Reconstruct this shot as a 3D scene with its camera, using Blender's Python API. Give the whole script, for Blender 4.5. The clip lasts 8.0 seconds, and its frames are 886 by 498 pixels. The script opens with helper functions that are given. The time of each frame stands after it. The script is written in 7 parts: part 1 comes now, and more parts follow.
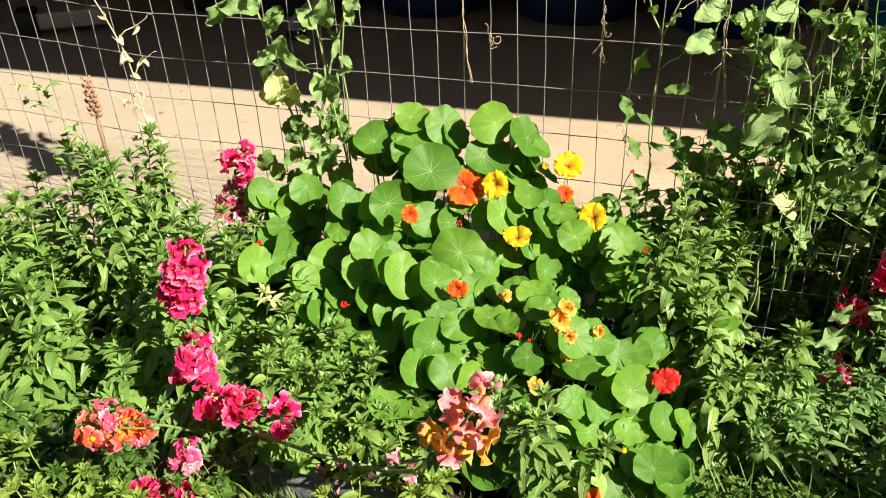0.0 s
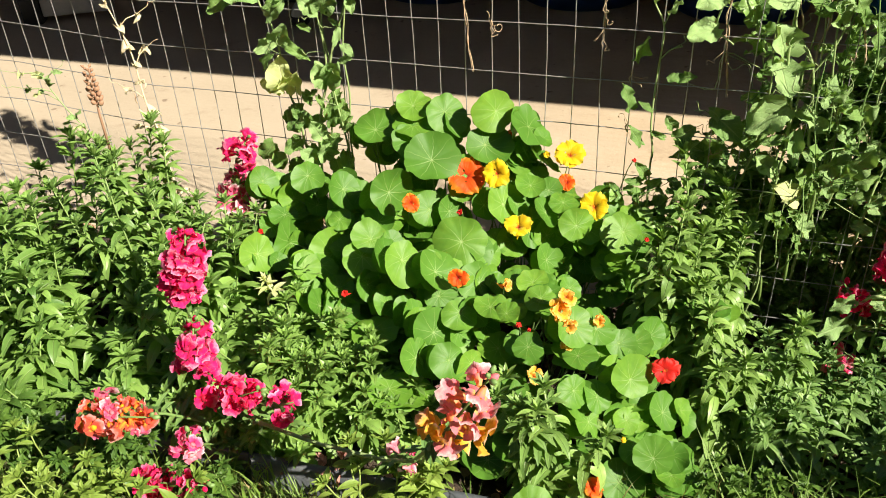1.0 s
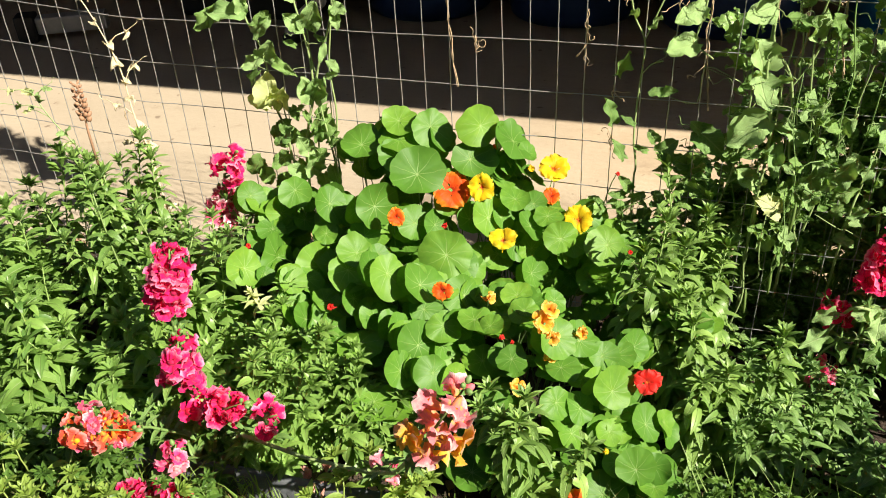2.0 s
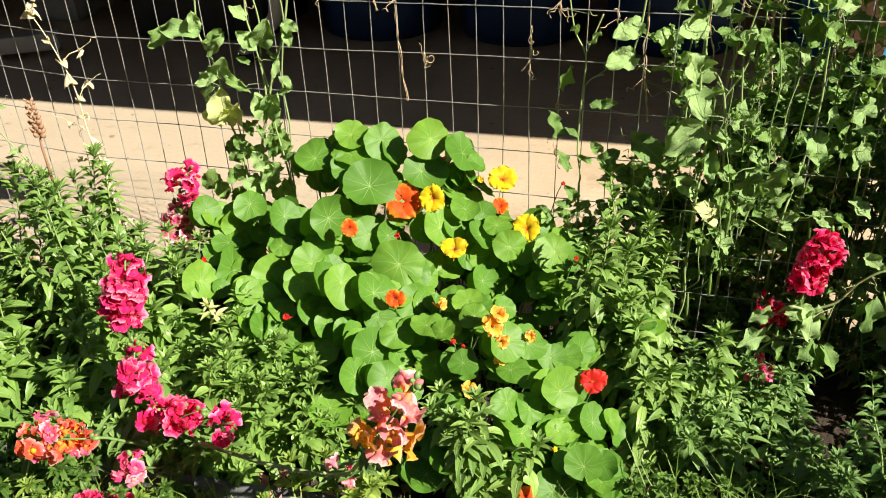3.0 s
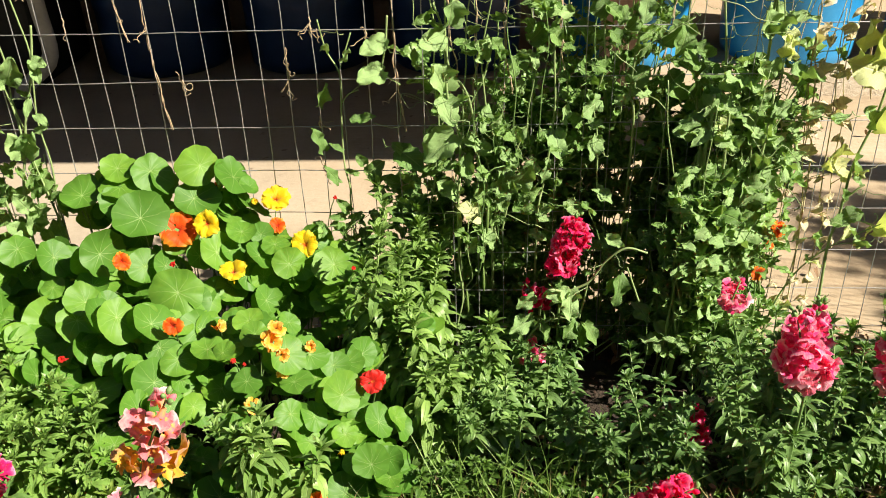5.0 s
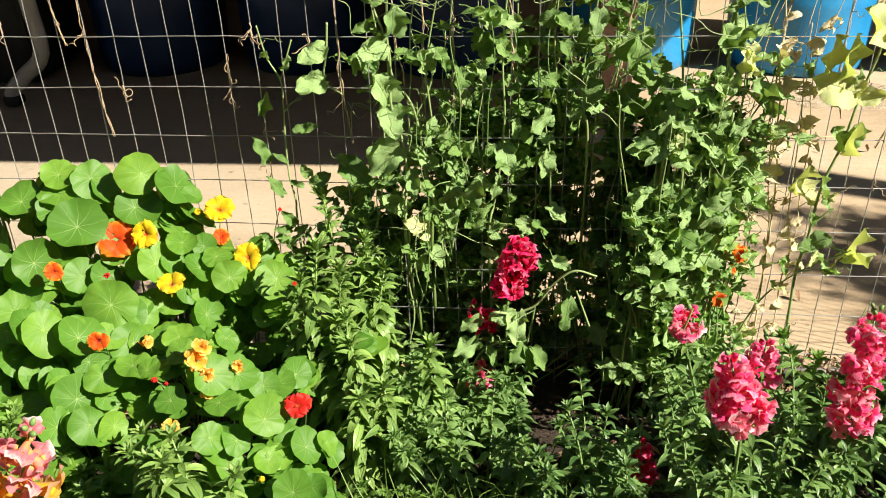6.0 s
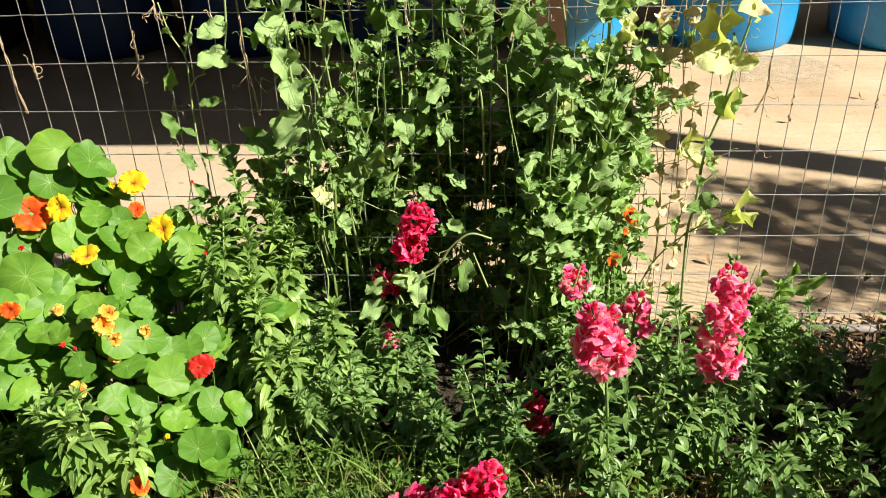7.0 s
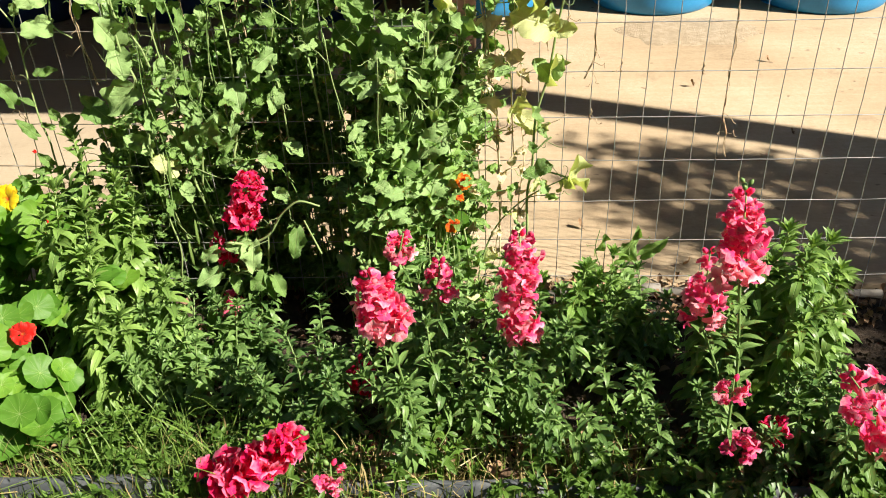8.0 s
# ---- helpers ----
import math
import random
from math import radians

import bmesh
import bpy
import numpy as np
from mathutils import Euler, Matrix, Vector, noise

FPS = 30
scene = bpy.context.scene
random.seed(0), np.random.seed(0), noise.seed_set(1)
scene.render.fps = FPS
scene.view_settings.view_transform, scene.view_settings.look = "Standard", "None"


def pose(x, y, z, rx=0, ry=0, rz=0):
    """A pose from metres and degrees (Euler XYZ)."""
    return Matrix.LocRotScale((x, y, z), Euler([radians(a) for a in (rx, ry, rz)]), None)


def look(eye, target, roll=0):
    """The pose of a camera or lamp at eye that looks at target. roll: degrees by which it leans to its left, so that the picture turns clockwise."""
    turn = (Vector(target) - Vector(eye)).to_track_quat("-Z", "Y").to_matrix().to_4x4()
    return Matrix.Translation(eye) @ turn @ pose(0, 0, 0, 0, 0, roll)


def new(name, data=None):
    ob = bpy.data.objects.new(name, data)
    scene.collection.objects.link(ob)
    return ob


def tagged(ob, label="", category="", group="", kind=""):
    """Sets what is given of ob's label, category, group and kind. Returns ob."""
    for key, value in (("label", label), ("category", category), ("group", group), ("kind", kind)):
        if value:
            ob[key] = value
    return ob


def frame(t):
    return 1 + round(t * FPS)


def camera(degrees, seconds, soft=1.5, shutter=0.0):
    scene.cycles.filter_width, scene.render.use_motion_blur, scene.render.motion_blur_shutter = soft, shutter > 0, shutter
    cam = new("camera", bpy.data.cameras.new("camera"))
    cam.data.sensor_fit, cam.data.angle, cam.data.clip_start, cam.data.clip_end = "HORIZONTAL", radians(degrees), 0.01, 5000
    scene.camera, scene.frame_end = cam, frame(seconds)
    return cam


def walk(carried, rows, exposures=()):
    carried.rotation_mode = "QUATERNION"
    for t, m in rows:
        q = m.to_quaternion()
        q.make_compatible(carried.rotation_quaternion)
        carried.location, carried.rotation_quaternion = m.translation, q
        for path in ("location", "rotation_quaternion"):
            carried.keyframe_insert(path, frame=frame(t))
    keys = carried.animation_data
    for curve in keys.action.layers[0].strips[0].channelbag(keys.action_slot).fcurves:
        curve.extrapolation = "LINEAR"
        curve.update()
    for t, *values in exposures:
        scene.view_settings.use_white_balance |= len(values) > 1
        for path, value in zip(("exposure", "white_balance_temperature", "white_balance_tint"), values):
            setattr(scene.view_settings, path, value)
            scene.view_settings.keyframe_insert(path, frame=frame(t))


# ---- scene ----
cam = camera(54.4, 8.0, soft=1.0)
PATH = [
    (0, (0.086, -0.101, 1.277), (-0.452, 1.494, 0.196), -2.7),
    (0.2, (0.0892, -0.0907, 1.2797), (-0.4401, 1.4679, 0.1436), -3.06),
    (0.5, (0.093, -0.09, 1.28), (-0.446, 1.473, 0.155), -3.0),
    (0.8, (0.094, -0.0937, 1.2813), (-0.4506, 1.4716, 0.1618), -3.01),
    (1, (0.096, -0.093, 1.281), (-0.453, 1.48, 0.173), -3.0),
    (1.2, (0.0974, -0.0972, 1.2818), (-0.4562, 1.4846, 0.1902), -2.88),
    (1.5, (0.105, -0.095, 1.28), (-0.451, 1.492, 0.197), -3.1),
    (2.8, (0.1523, -0.1248, 1.2821), (-0.3499, 1.5038, 0.2354), -2.44),
    (3, (0.155, -0.143, 1.286), (-0.312, 1.501, 0.247), -2.3),
    (3.2, (0.1604, -0.1624, 1.2909), (-0.2796, 1.489, 0.252), -3.00),
    (3.5, (0.171, -0.194, 1.29), (-0.23, 1.481, 0.275), -2.3),
    (3.8, (0.1808, -0.2238, 1.2855), (-0.1222, 1.4767, 0.2772), -1.73),
    (4, (0.194, -0.236, 1.285), (-0.069, 1.469, 0.273), -1.6),
    (4.2, (0.2013, -0.2404, 1.2853), (0.0251, 1.4619, 0.2503), -1.39),
    (4.5, (0.218, -0.236, 1.291), (0.106, 1.463, 0.241), -1.7),
    (4.7, (0.24, -0.22, 1.288), (0.147, 1.51, 0.289), -1.8),
    (5.8, (0.417, -0.107, 1.272), (0.275, 1.625, 0.281), -1.8),
    (6, (0.444, -0.097, 1.273), (0.284, 1.63, 0.279), -1.6),
    (6.2, (0.4691, -0.1011, 1.273), (0.3046, 1.6308, 0.2864), -2.19),
    (6.5, (0.508, -0.111, 1.263), (0.362, 1.62, 0.272), -2.6),
    (6.7, (0.5395, -0.1249, 1.261), (0.416, 1.5971, 0.2514), -2.37),
    (7, (0.599, -0.17, 1.27), (0.49, 1.545, 0.246), -1.9),
    (7.2, (0.6545, -0.2039, 1.2759), (0.5686, 1.5204, 0.2663), -1.15),
    (7.5, (0.736, -0.231, 1.29), (0.728, 1.486, 0.265), 0.1),
    (7.7, (0.8053, -0.2122, 1.2863), (0.771, 1.4922, 0.2403), -1.01),
    (8, (0.925, -0.176, 1.28), (0.831, 1.495, 0.184), -2.1),
]
walk(cam, [(t, look(eye, target, roll)) for t, eye, target, roll in PATH])

# ---- light ----
SUN_AZ, SUN_EL = 111.5, 38.0   # degrees clockwise from +y, and above the horizon
sun_way = Vector((math.sin(radians(SUN_AZ)) * math.cos(radians(SUN_EL)), math.cos(radians(SUN_AZ)) * math.cos(radians(SUN_EL)), math.sin(radians(SUN_EL))))
scene.view_settings.exposure = 1.14
world = bpy.data.worlds.new("sky")
scene.world = world
world.use_nodes = True
wt = world.node_tree
sky = wt.nodes.new("ShaderNodeTexSky")
sky.sky_type, sky.sun_disc = "NISHITA", False
sky.sun_elevation, sky.sun_rotation = radians(SUN_EL), radians(SUN_AZ)
bg = wt.nodes["Background"]
bg.inputs["Strength"].default_value = 0.036
wt.links.new(sky.outputs["Color"], bg.inputs["Color"])
sun = new("sun", bpy.data.lights.new("sun", "SUN"))
sun.data.energy, sun.data.angle, sun.data.color = 5.0, radians(0.53), (1.0, 0.92, 0.78)
sun.matrix_world = look(sun_way * 20, (0, 0, 0))


# ---- materials ----
def mat(name):
    m = bpy.data.materials.new(name)
    m.use_nodes = True
    nt = m.node_tree
    return m, nt, nt.nodes["Principled BSDF"]


def node(nt, kind, **values):
    n = nt.nodes.new(kind)
    for k, v in values.items():
        n.inputs[k].default_value = v
    return n


def coords(nt, which="Object"):
    return nt.nodes.new("ShaderNodeTexCoord").outputs[which]


def noise_tex(nt, where, scale, detail=4.0, rough=0.55):
    n = node(nt, "ShaderNodeTexNoise", Scale=scale, Detail=detail, Roughness=rough)
    nt.links.new(where, n.inputs["Vector"])
    return n.outputs["Fac"]


def ramp(nt, fac, stops):
    r = nt.nodes.new("ShaderNodeValToRGB")
    e = r.color_ramp.elements
    while len(e) < len(stops):
        e.new(0.5)
    for el, (p, c) in zip(e, stops):
        el.position, el.color = p, (*c, 1)
    nt.links.new(fac, r.inputs["Fac"])
    return r.outputs["Color"]


def mix(nt, fac, a, b, how="MIX"):
    n = nt.nodes.new("ShaderNodeMix")
    n.data_type, n.blend_type = "RGBA", how
    for sock, v in ((n.inputs[0], fac), (n.inputs[6], a), (n.inputs[7], b)):
        if isinstance(v, bpy.types.NodeSocket):
            nt.links.new(v, sock)
        else:
            sock.default_value = v if not isinstance(v, tuple) else (*v, 1)[:4]
    return n.outputs[2]


def calc(nt, how, a, b=0.0):
    n = nt.nodes.new("ShaderNodeMath")
    n.operation = how
    for sock, v in zip(n.inputs, (a, b)):
        if isinstance(v, bpy.types.NodeSocket):
            nt.links.new(v, sock)
        else:
            sock.default_value = v
    return n.outputs[0]


def relief(nt, p, height, strength, distance):
    b = node(nt, "ShaderNodeBump", Strength=strength, Distance=distance)
    nt.links.new(height, b.inputs["Height"])
    nt.links.new(b.outputs["Normal"], p.inputs["Normal"])


def surface(name, stops, scale, rough=0.8, bump=0.3, fine=60.0, depth=0.01, metal=0.0, spec=0.5):
    """A solid surface with a coarse tone, a fine grain and relief."""
    m, nt, p = mat(name)
    c = coords(nt)
    big, small = noise_tex(nt, c, scale), noise_tex(nt, c, fine, 6.0, 0.7)
    col = ramp(nt, calc(nt, "ADD", calc(nt, "MULTIPLY", big, 0.65), calc(nt, "MULTIPLY", small, 0.35)), stops)
    nt.links.new(col, p.inputs["Base Color"])
    p.inputs["Roughness"].default_value, p.inputs["Metallic"].default_value = rough, metal
    p.inputs["Specular IOR Level"].default_value = spec
    if bump:
        relief(nt, p, small, bump, depth)
    return m


def trowelled_concrete():
    """Tan slab: broad stains, long brushed streaks, pitting and small dark specks."""
    m, nt, p = mat("concrete")
    c = coords(nt)
    stretch = nt.nodes.new("ShaderNodeMapping")
    stretch.inputs["Scale"].default_value = (1.6, 16.0, 1.0)
    nt.links.new(c, stretch.inputs["Vector"])
    big, streak, fine = noise_tex(nt, c, 1.7), noise_tex(nt, stretch.outputs[0], 2.2, 5.0, 0.65), noise_tex(nt, c, 55, 6.0, 0.7)
    tone = calc(nt, "ADD", calc(nt, "MULTIPLY", big, 0.56), calc(nt, "ADD", calc(nt, "MULTIPLY", streak, 0.18), calc(nt, "MULTIPLY", fine, 0.26)))
    col = ramp(nt, tone, [(0.30, (0.285, 0.20, 0.122)), (0.43, (0.43, 0.322, 0.205)), (0.53, (0.49, 0.378, 0.25)), (0.70, (0.64, 0.522, 0.385))])
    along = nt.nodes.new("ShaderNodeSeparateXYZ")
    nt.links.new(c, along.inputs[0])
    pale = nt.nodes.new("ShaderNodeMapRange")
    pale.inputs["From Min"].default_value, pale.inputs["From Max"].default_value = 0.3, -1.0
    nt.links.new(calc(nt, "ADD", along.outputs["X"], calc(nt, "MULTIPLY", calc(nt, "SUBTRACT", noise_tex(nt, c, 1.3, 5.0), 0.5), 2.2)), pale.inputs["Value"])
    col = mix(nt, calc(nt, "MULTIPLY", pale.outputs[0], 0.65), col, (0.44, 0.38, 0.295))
    stain = nt.nodes.new("ShaderNodeMapRange")
    stain.inputs["From Min"].default_value, stain.inputs["From Max"].default_value = 0.58, 0.70
    nt.links.new(noise_tex(nt, c, 6.5, 6.0, 0.7), stain.inputs["Value"])
    col = mix(nt, calc(nt, "MULTIPLY", stain.outputs[0], 0.35), col, (0.24, 0.17, 0.11))
    dots = noise_tex(nt, c, 24, 2.0, 0.4)
    spot = nt.nodes.new("ShaderNodeMapRange")
    spot.inputs["From Min"].default_value, spot.inputs["From Max"].default_value = 0.70, 0.76
    nt.links.new(dots, spot.inputs["Value"])
    col = mix(nt, calc(nt, "MULTIPLY", spot.outputs[0], 0.6), col, (0.14, 0.09, 0.055))
    nt.links.new(col, p.inputs["Base Color"])
    p.inputs["Roughness"].default_value = 0.9
    relief(nt, p, calc(nt, "ADD", fine, calc(nt, "MULTIPLY", streak, 0.6)), 0.35, 0.006)
    return m


concrete = trowelled_concrete()
soil = surface("soil", [(0.3, (0.025, 0.017, 0.011)), (0.5, (0.06, 0.04, 0.026)), (0.75, (0.12, 0.085, 0.055))], 9, 1.0, 0.9, 60, 0.02)
turf = surface("turf", [(0.3, (0.04, 0.045, 0.015)), (0.55, (0.09, 0.10, 0.03)), (0.75, (0.18, 0.16, 0.07))], 6, 1.0, 0.9, 80, 0.02)
edging_mat = surface("slate grey edging", [(0.3, (0.045, 0.052, 0.062)), (0.5, (0.08, 0.088, 0.10)), (0.75, (0.17, 0.18, 0.19))], 14, 0.6, 0.3, 90, 0.003)
wire_mat = surface("galvanised wire", [(0.35, (0.30, 0.295, 0.29)), (0.65, (0.55, 0.545, 0.54))], 40, 0.42, 0.2, 300, 0.0005, 0.55)
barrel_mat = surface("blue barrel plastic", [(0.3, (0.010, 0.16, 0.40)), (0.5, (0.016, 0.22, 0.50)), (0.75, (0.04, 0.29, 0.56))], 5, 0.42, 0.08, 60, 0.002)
# The same blue plastic with the roof's shade put into its colour.
shaded_barrel_mat = surface("shade-darkened barrel plastic", [(0.3, (0.004, 0.023, 0.09)), (0.5, (0.006, 0.034, 0.135)), (0.75, (0.013, 0.05, 0.17))], 5, 0.45, 0.08, 60, 0.002)
white_plastic = surface("white downspout", [(0.3, (0.34, 0.34, 0.33)), (0.7, (0.52, 0.52, 0.51))], 7, 0.5, 0.1, 80, 0.002)
black_rubber = surface("black rubber", [(0.3, (0.012, 0.012, 0.012)), (0.7, (0.03, 0.03, 0.03))], 9, 0.7, 0.2, 60, 0.003)
post_wood = surface("weathered post", [(0.3, (0.30, 0.19, 0.14)), (0.5, (0.42, 0.28, 0.21)), (0.75, (0.52, 0.37, 0.29))], 8, 0.85, 0.4, 50, 0.004)
old_pipe = surface("weathered pipe", [(0.3, (0.16, 0.14, 0.12)), (0.7, (0.36, 0.33, 0.30))], 12, 0.7, 0.3, 70, 0.002)
patch_mat = surface("rough mortar", [(0.3, (0.38, 0.29, 0.19)), (0.5, (0.48, 0.375, 0.255)), (0.7, (0.60, 0.49, 0.36))], 22, 0.95, 0.9, 90, 0.012)
# Kept dark so that the added, unseen walls bounce little light back.
shade_wall_mat = surface("dark shade wall", [(0.3, (0.05, 0.042, 0.036)), (0.7, (0.085, 0.07, 0.058))], 2, 0.95, 0.4, 70, 0.006)
roof_mat = surface("roof boards", [(0.3, (0.06, 0.045, 0.034)), (0.7, (0.10, 0.075, 0.058))], 3, 0.9, 0.2, 40, 0.004)


# ---- mesh helpers ----
def mesh_ob(name, verts, faces, material, parent=None, label="", smooth=False):
    me = bpy.data.meshes.new(name)
    me.from_pydata([tuple(v) for v in verts], [], [tuple(f) for f in faces])
    me.materials.append(material)
    if smooth:
        me.polygons.foreach_set("use_smooth", [True] * len(me.polygons))
    me.update()
    return child(name, me, parent, label)


def child(name, me, parent=None, label="", m=None):
    ob = new(name, me)
    if parent:
        ob.parent = parent
    if m is not None:
        ob.matrix_basis = m
    if label:
        tagged(ob, label)
    return ob


def part(name, bm, material, parent=None, label="", smooth=False):
    me = bpy.data.meshes.new(name)
    bm.to_mesh(me)
    bm.free()
    me.materials.append(material)
    if smooth:
        me.polygons.foreach_set("use_smooth", [True] * len(me.polygons))
    return child(name, me, parent, label)


def thing(name, label, category, group="", at=(0, 0, 0), kind=""):
    ob = new(name)
    ob.empty_display_size = 0.05
    ob.matrix_basis = Matrix.Translation(at)
    return tagged(ob, label, category, group, kind)


def box_bm(x0, y0, z0, x1, y1, z1, bevel=0.0):
    bm = bmesh.new()
    bmesh.ops.create_cube(bm, size=1, matrix=Matrix.LocRotScale(((x0 + x1) / 2, (y0 + y1) / 2, (z0 + z1) / 2), None, (x1 - x0, y1 - y0, z1 - z0)))
    if bevel:
        bmesh.ops.bevel(bm, geom=bm.edges[:], offset=bevel, segments=2, affect="EDGES", profile=0.6)
    return bm


def tube(points, radii, sides=6, cap=True):
    """Vertices and faces of a round tube along points."""
    pts = [Vector(p) for p in points]
    n = len(pts)
    if isinstance(radii, (int, float)):
        radii = [radii] * n
    verts, faces = [], []
    side = None
    for i, p in enumerate(pts):
        way = (pts[min(i + 1, n - 1)] - pts[max(i - 1, 0)]).normalized()
        if side is None:
            side = way.orthogonal().normalized()
        side = (side - way * side.dot(way)).normalized()
        up = way.cross(side)
        for k in range(sides):
            a = 2 * math.pi * k / sides
            verts.append(p + (side * math.cos(a) + up * math.sin(a)) * radii[i])
    for i in range(n - 1):
        for k in range(sides):
            a, b = i * sides + k, i * sides + (k + 1) % sides
            faces.append((a, b, b + sides, a + sides))
    if cap:
        faces += [tuple(range(sides))[::-1], tuple(range((n - 1) * sides, n * sides))]
    return verts, faces


class Heap:
    """Collects many small pieces into one mesh."""
    def __init__(self):
        self.v, self.f, self.uv = [], [], []

    def add(self, verts, faces, m=None, uvs=None):
        base = len(self.v)
        if m is not None:
            verts = [m @ Vector(v) for v in verts]
        self.v += [tuple(v) for v in verts]
        self.f += [tuple(i + base for i in f) for f in faces]
        self.uv += list(uvs) if uvs is not None else [(0.0, 0.0)] * len(verts)

    def mesh(self, name, material, smooth=True):
        me = bpy.data.meshes.new(name)
        me.from_pydata(self.v, [], self.f)
        me.materials.append(material)
        layer = me.uv_layers.new(name="UVMap")
        idx = np.empty(len(me.loops), dtype=np.int32)
        me.loops.foreach_get("vertex_index", idx)
        layer.data.foreach_set("uv", np.array(self.uv, dtype=np.float32)[idx].ravel())
        if smooth:
            me.polygons.foreach_set("use_smooth", [True] * len(me.polygons))
        me.update()
        return me


# ---- setting ----
def ground_z(x, y):
    """Height of bed and lawn: the bed falls towards the slab."""
    n = 0.012 * noise.noise(Vector((x * 5, y * 5, 0))) + 0.006 * noise.noise(Vector((x * 17, y * 17, 3)))
    if y < 0.86:
        return 0.055 + n - 0.01 * (0.86 - y)
    return 0.06 - 0.075 * min(1.0, (y - 0.86) / 0.7) + n


def sheet(name, x0, x1, y0, y1, nx, ny, z, material):
    xs, ys = np.linspace(x0, x1, nx), np.linspace(y0, y1, ny)
    verts = [(x, y, z(x, y)) for y in ys for x in xs]
    faces = [(j * nx + i, j * nx + i + 1, (j + 1) * nx + i + 1, (j + 1) * nx + i) for j in range(ny - 1) for i in range(nx - 1)]
    return mesh_ob(name, verts, faces, material, smooth=True)


far = sheet("ground", -60, 60, -60, 60, 3, 3, lambda x, y: -0.2, turf)
tagged(far, "wide dry lawn stretching away round the garden", "ground", kind="structure")
tagged(sheet("lawn", -4, 5, -4, 0.875, 120, 64, ground_z, turf), "rough lawn in front of the flower bed", "lawn", kind="structure")
tagged(sheet("soil", -4, 5, 0.865, 1.62, 220, 26, ground_z, soil), "dark bare soil of the flower bed", "soil", kind="structure")
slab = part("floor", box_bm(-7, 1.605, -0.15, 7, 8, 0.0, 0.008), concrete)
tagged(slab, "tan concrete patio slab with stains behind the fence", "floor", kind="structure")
# Added wall, out of view; it keeps the space under the roof dark.
wall = part("shade_wall_north", box_bm(-7, 5.2, 0.0, 7, 5.4, 2.9), shade_wall_mat)
tagged(wall, "plain dark wall out of view, added behind the patio to deepen its shade", "wall", kind="structure")
ROOF_X, ROOF_Y, ROOF_Z = 3.28, 1.773, 1.98
roof = part("ceiling", box_bm(-9, ROOF_Y, ROOF_Z, ROOF_X, 5.4, ROOF_Z + 0.14), roof_mat)
tagged(roof, "flat boarded patio roof casting deep shade", "roof", kind="structure")


# ---- fence ----
PITCH, ROWH, FENCE_Y = 0.055, 0.1016, 1.50
fence = thing("wire_fence", "galvanised welded wire mesh fence with rectangular openings", "fence")
rng = random.Random(4)


def wire_sway(x, z):
    return 0.006 * noise.noise(Vector((x * 1.7, z * 2.2, 9)))


def row_lift(x):
    """The mesh is drawn up a little towards the end of the bed."""
    return 0.03 * min(1.0, max(0.0, (-1.15 - x) / 0.4))


for c in range(-34, 50):
    x = -0.335 + c * PITCH
    pts = []
    for k in range(44):
        z = k * 0.034
        pts.append((x + 0.004 * noise.noise(Vector((c * 3.1, z * 3, 1))) + 0.0014 * noise.noise(Vector((c * 5.3, z * 21, 4))), FENCE_Y + wire_sway(x, z), z))
    v, f = tube(pts, 0.00102, 5)
    mesh_ob("vertical_wire", v, f, wire_mat, fence, smooth=True)
for r in range(-5, 8):
    z = 0.612 + (2 - r) * ROWH
    pts = [(x, FENCE_Y - 0.0022 + wire_sway(x, z), z + row_lift(x) + 0.0035 * noise.noise(Vector((x * 2.5, r * 4, 2))) + 0.0012 * noise.noise(Vector((x * 23, r * 7, 5)))) for x in np.arange(-2.25, 2.45, 0.0275)]
    v, f = tube(pts, 0.00105, 5)
    mesh_ob("horizontal_wire", v, f, wire_mat, fence, smooth=True)


# ---- edging ----
def edging_piece(x0, x1, y0, y1, top):
    n = 24
    verts, faces = [], []
    for i in range(n + 1):
        u = i / n
        x, y = x0 + (x1 - x0) * u, y0 + (y1 - y0) * u + 0.004 * noise.noise(Vector((x0 + u * 4, 0, 5)))
        zt = top + 0.004 * noise.noise(Vector((x0 * 3 + u * 5, 1, 5)))
        for dy, z in ((-0.034, zt - 0.12), (-0.020, zt - 0.04), (-0.010, zt - 0.006), (-0.006, zt), (0.003, zt), (0.006, zt - 0.006), (0.003, zt - 0.03), (0.0, zt - 0.12)):
            verts.append((x, y + dy, z))
    for i in range(n):
        for k in range(7):
            a = i * 8 + k
            faces.append((a, a + 1, a + 9, a + 8))
    faces += [tuple(range(8)), tuple(range(n * 8 + 7, n * 8 - 1, -1))]
    return verts, faces


for x0, x1, y0, y1, top in ((-2.4, -0.62, 0.83, 0.842, 0.108), (-0.625, 0.32, 0.842, 0.876, 0.108), (0.315, 1.02, 0.872, 0.872, 0.102), (1.015, 2.6, 0.868, 0.86, 0.10)):
    v, f = edging_piece(x0, x1, y0, y1, top)
    tagged(mesh_ob("garden_edging", v, f, edging_mat, smooth=True), "slate grey garden edging strip set on edge along the bed", "edging", "edging strips")


# ---- barrels ----
def lathe(profile, sides=48):
    verts, faces = [], []
    for r, z in profile:
        for k in range(sides):
            a = 2 * math.pi * k / sides
            verts.append((r * math.cos(a), r * math.sin(a), z))
    for i in range(len(profile) - 1):
        for k in range(sides):
            a, b = i * sides + k, i * sides + (k + 1) % sides
            faces.append((a, b, b + sides, a + sides))
    faces += [tuple(range(sides))[::-1], tuple(range((len(profile) - 1) * sides, len(profile) * sides))]
    return verts, faces


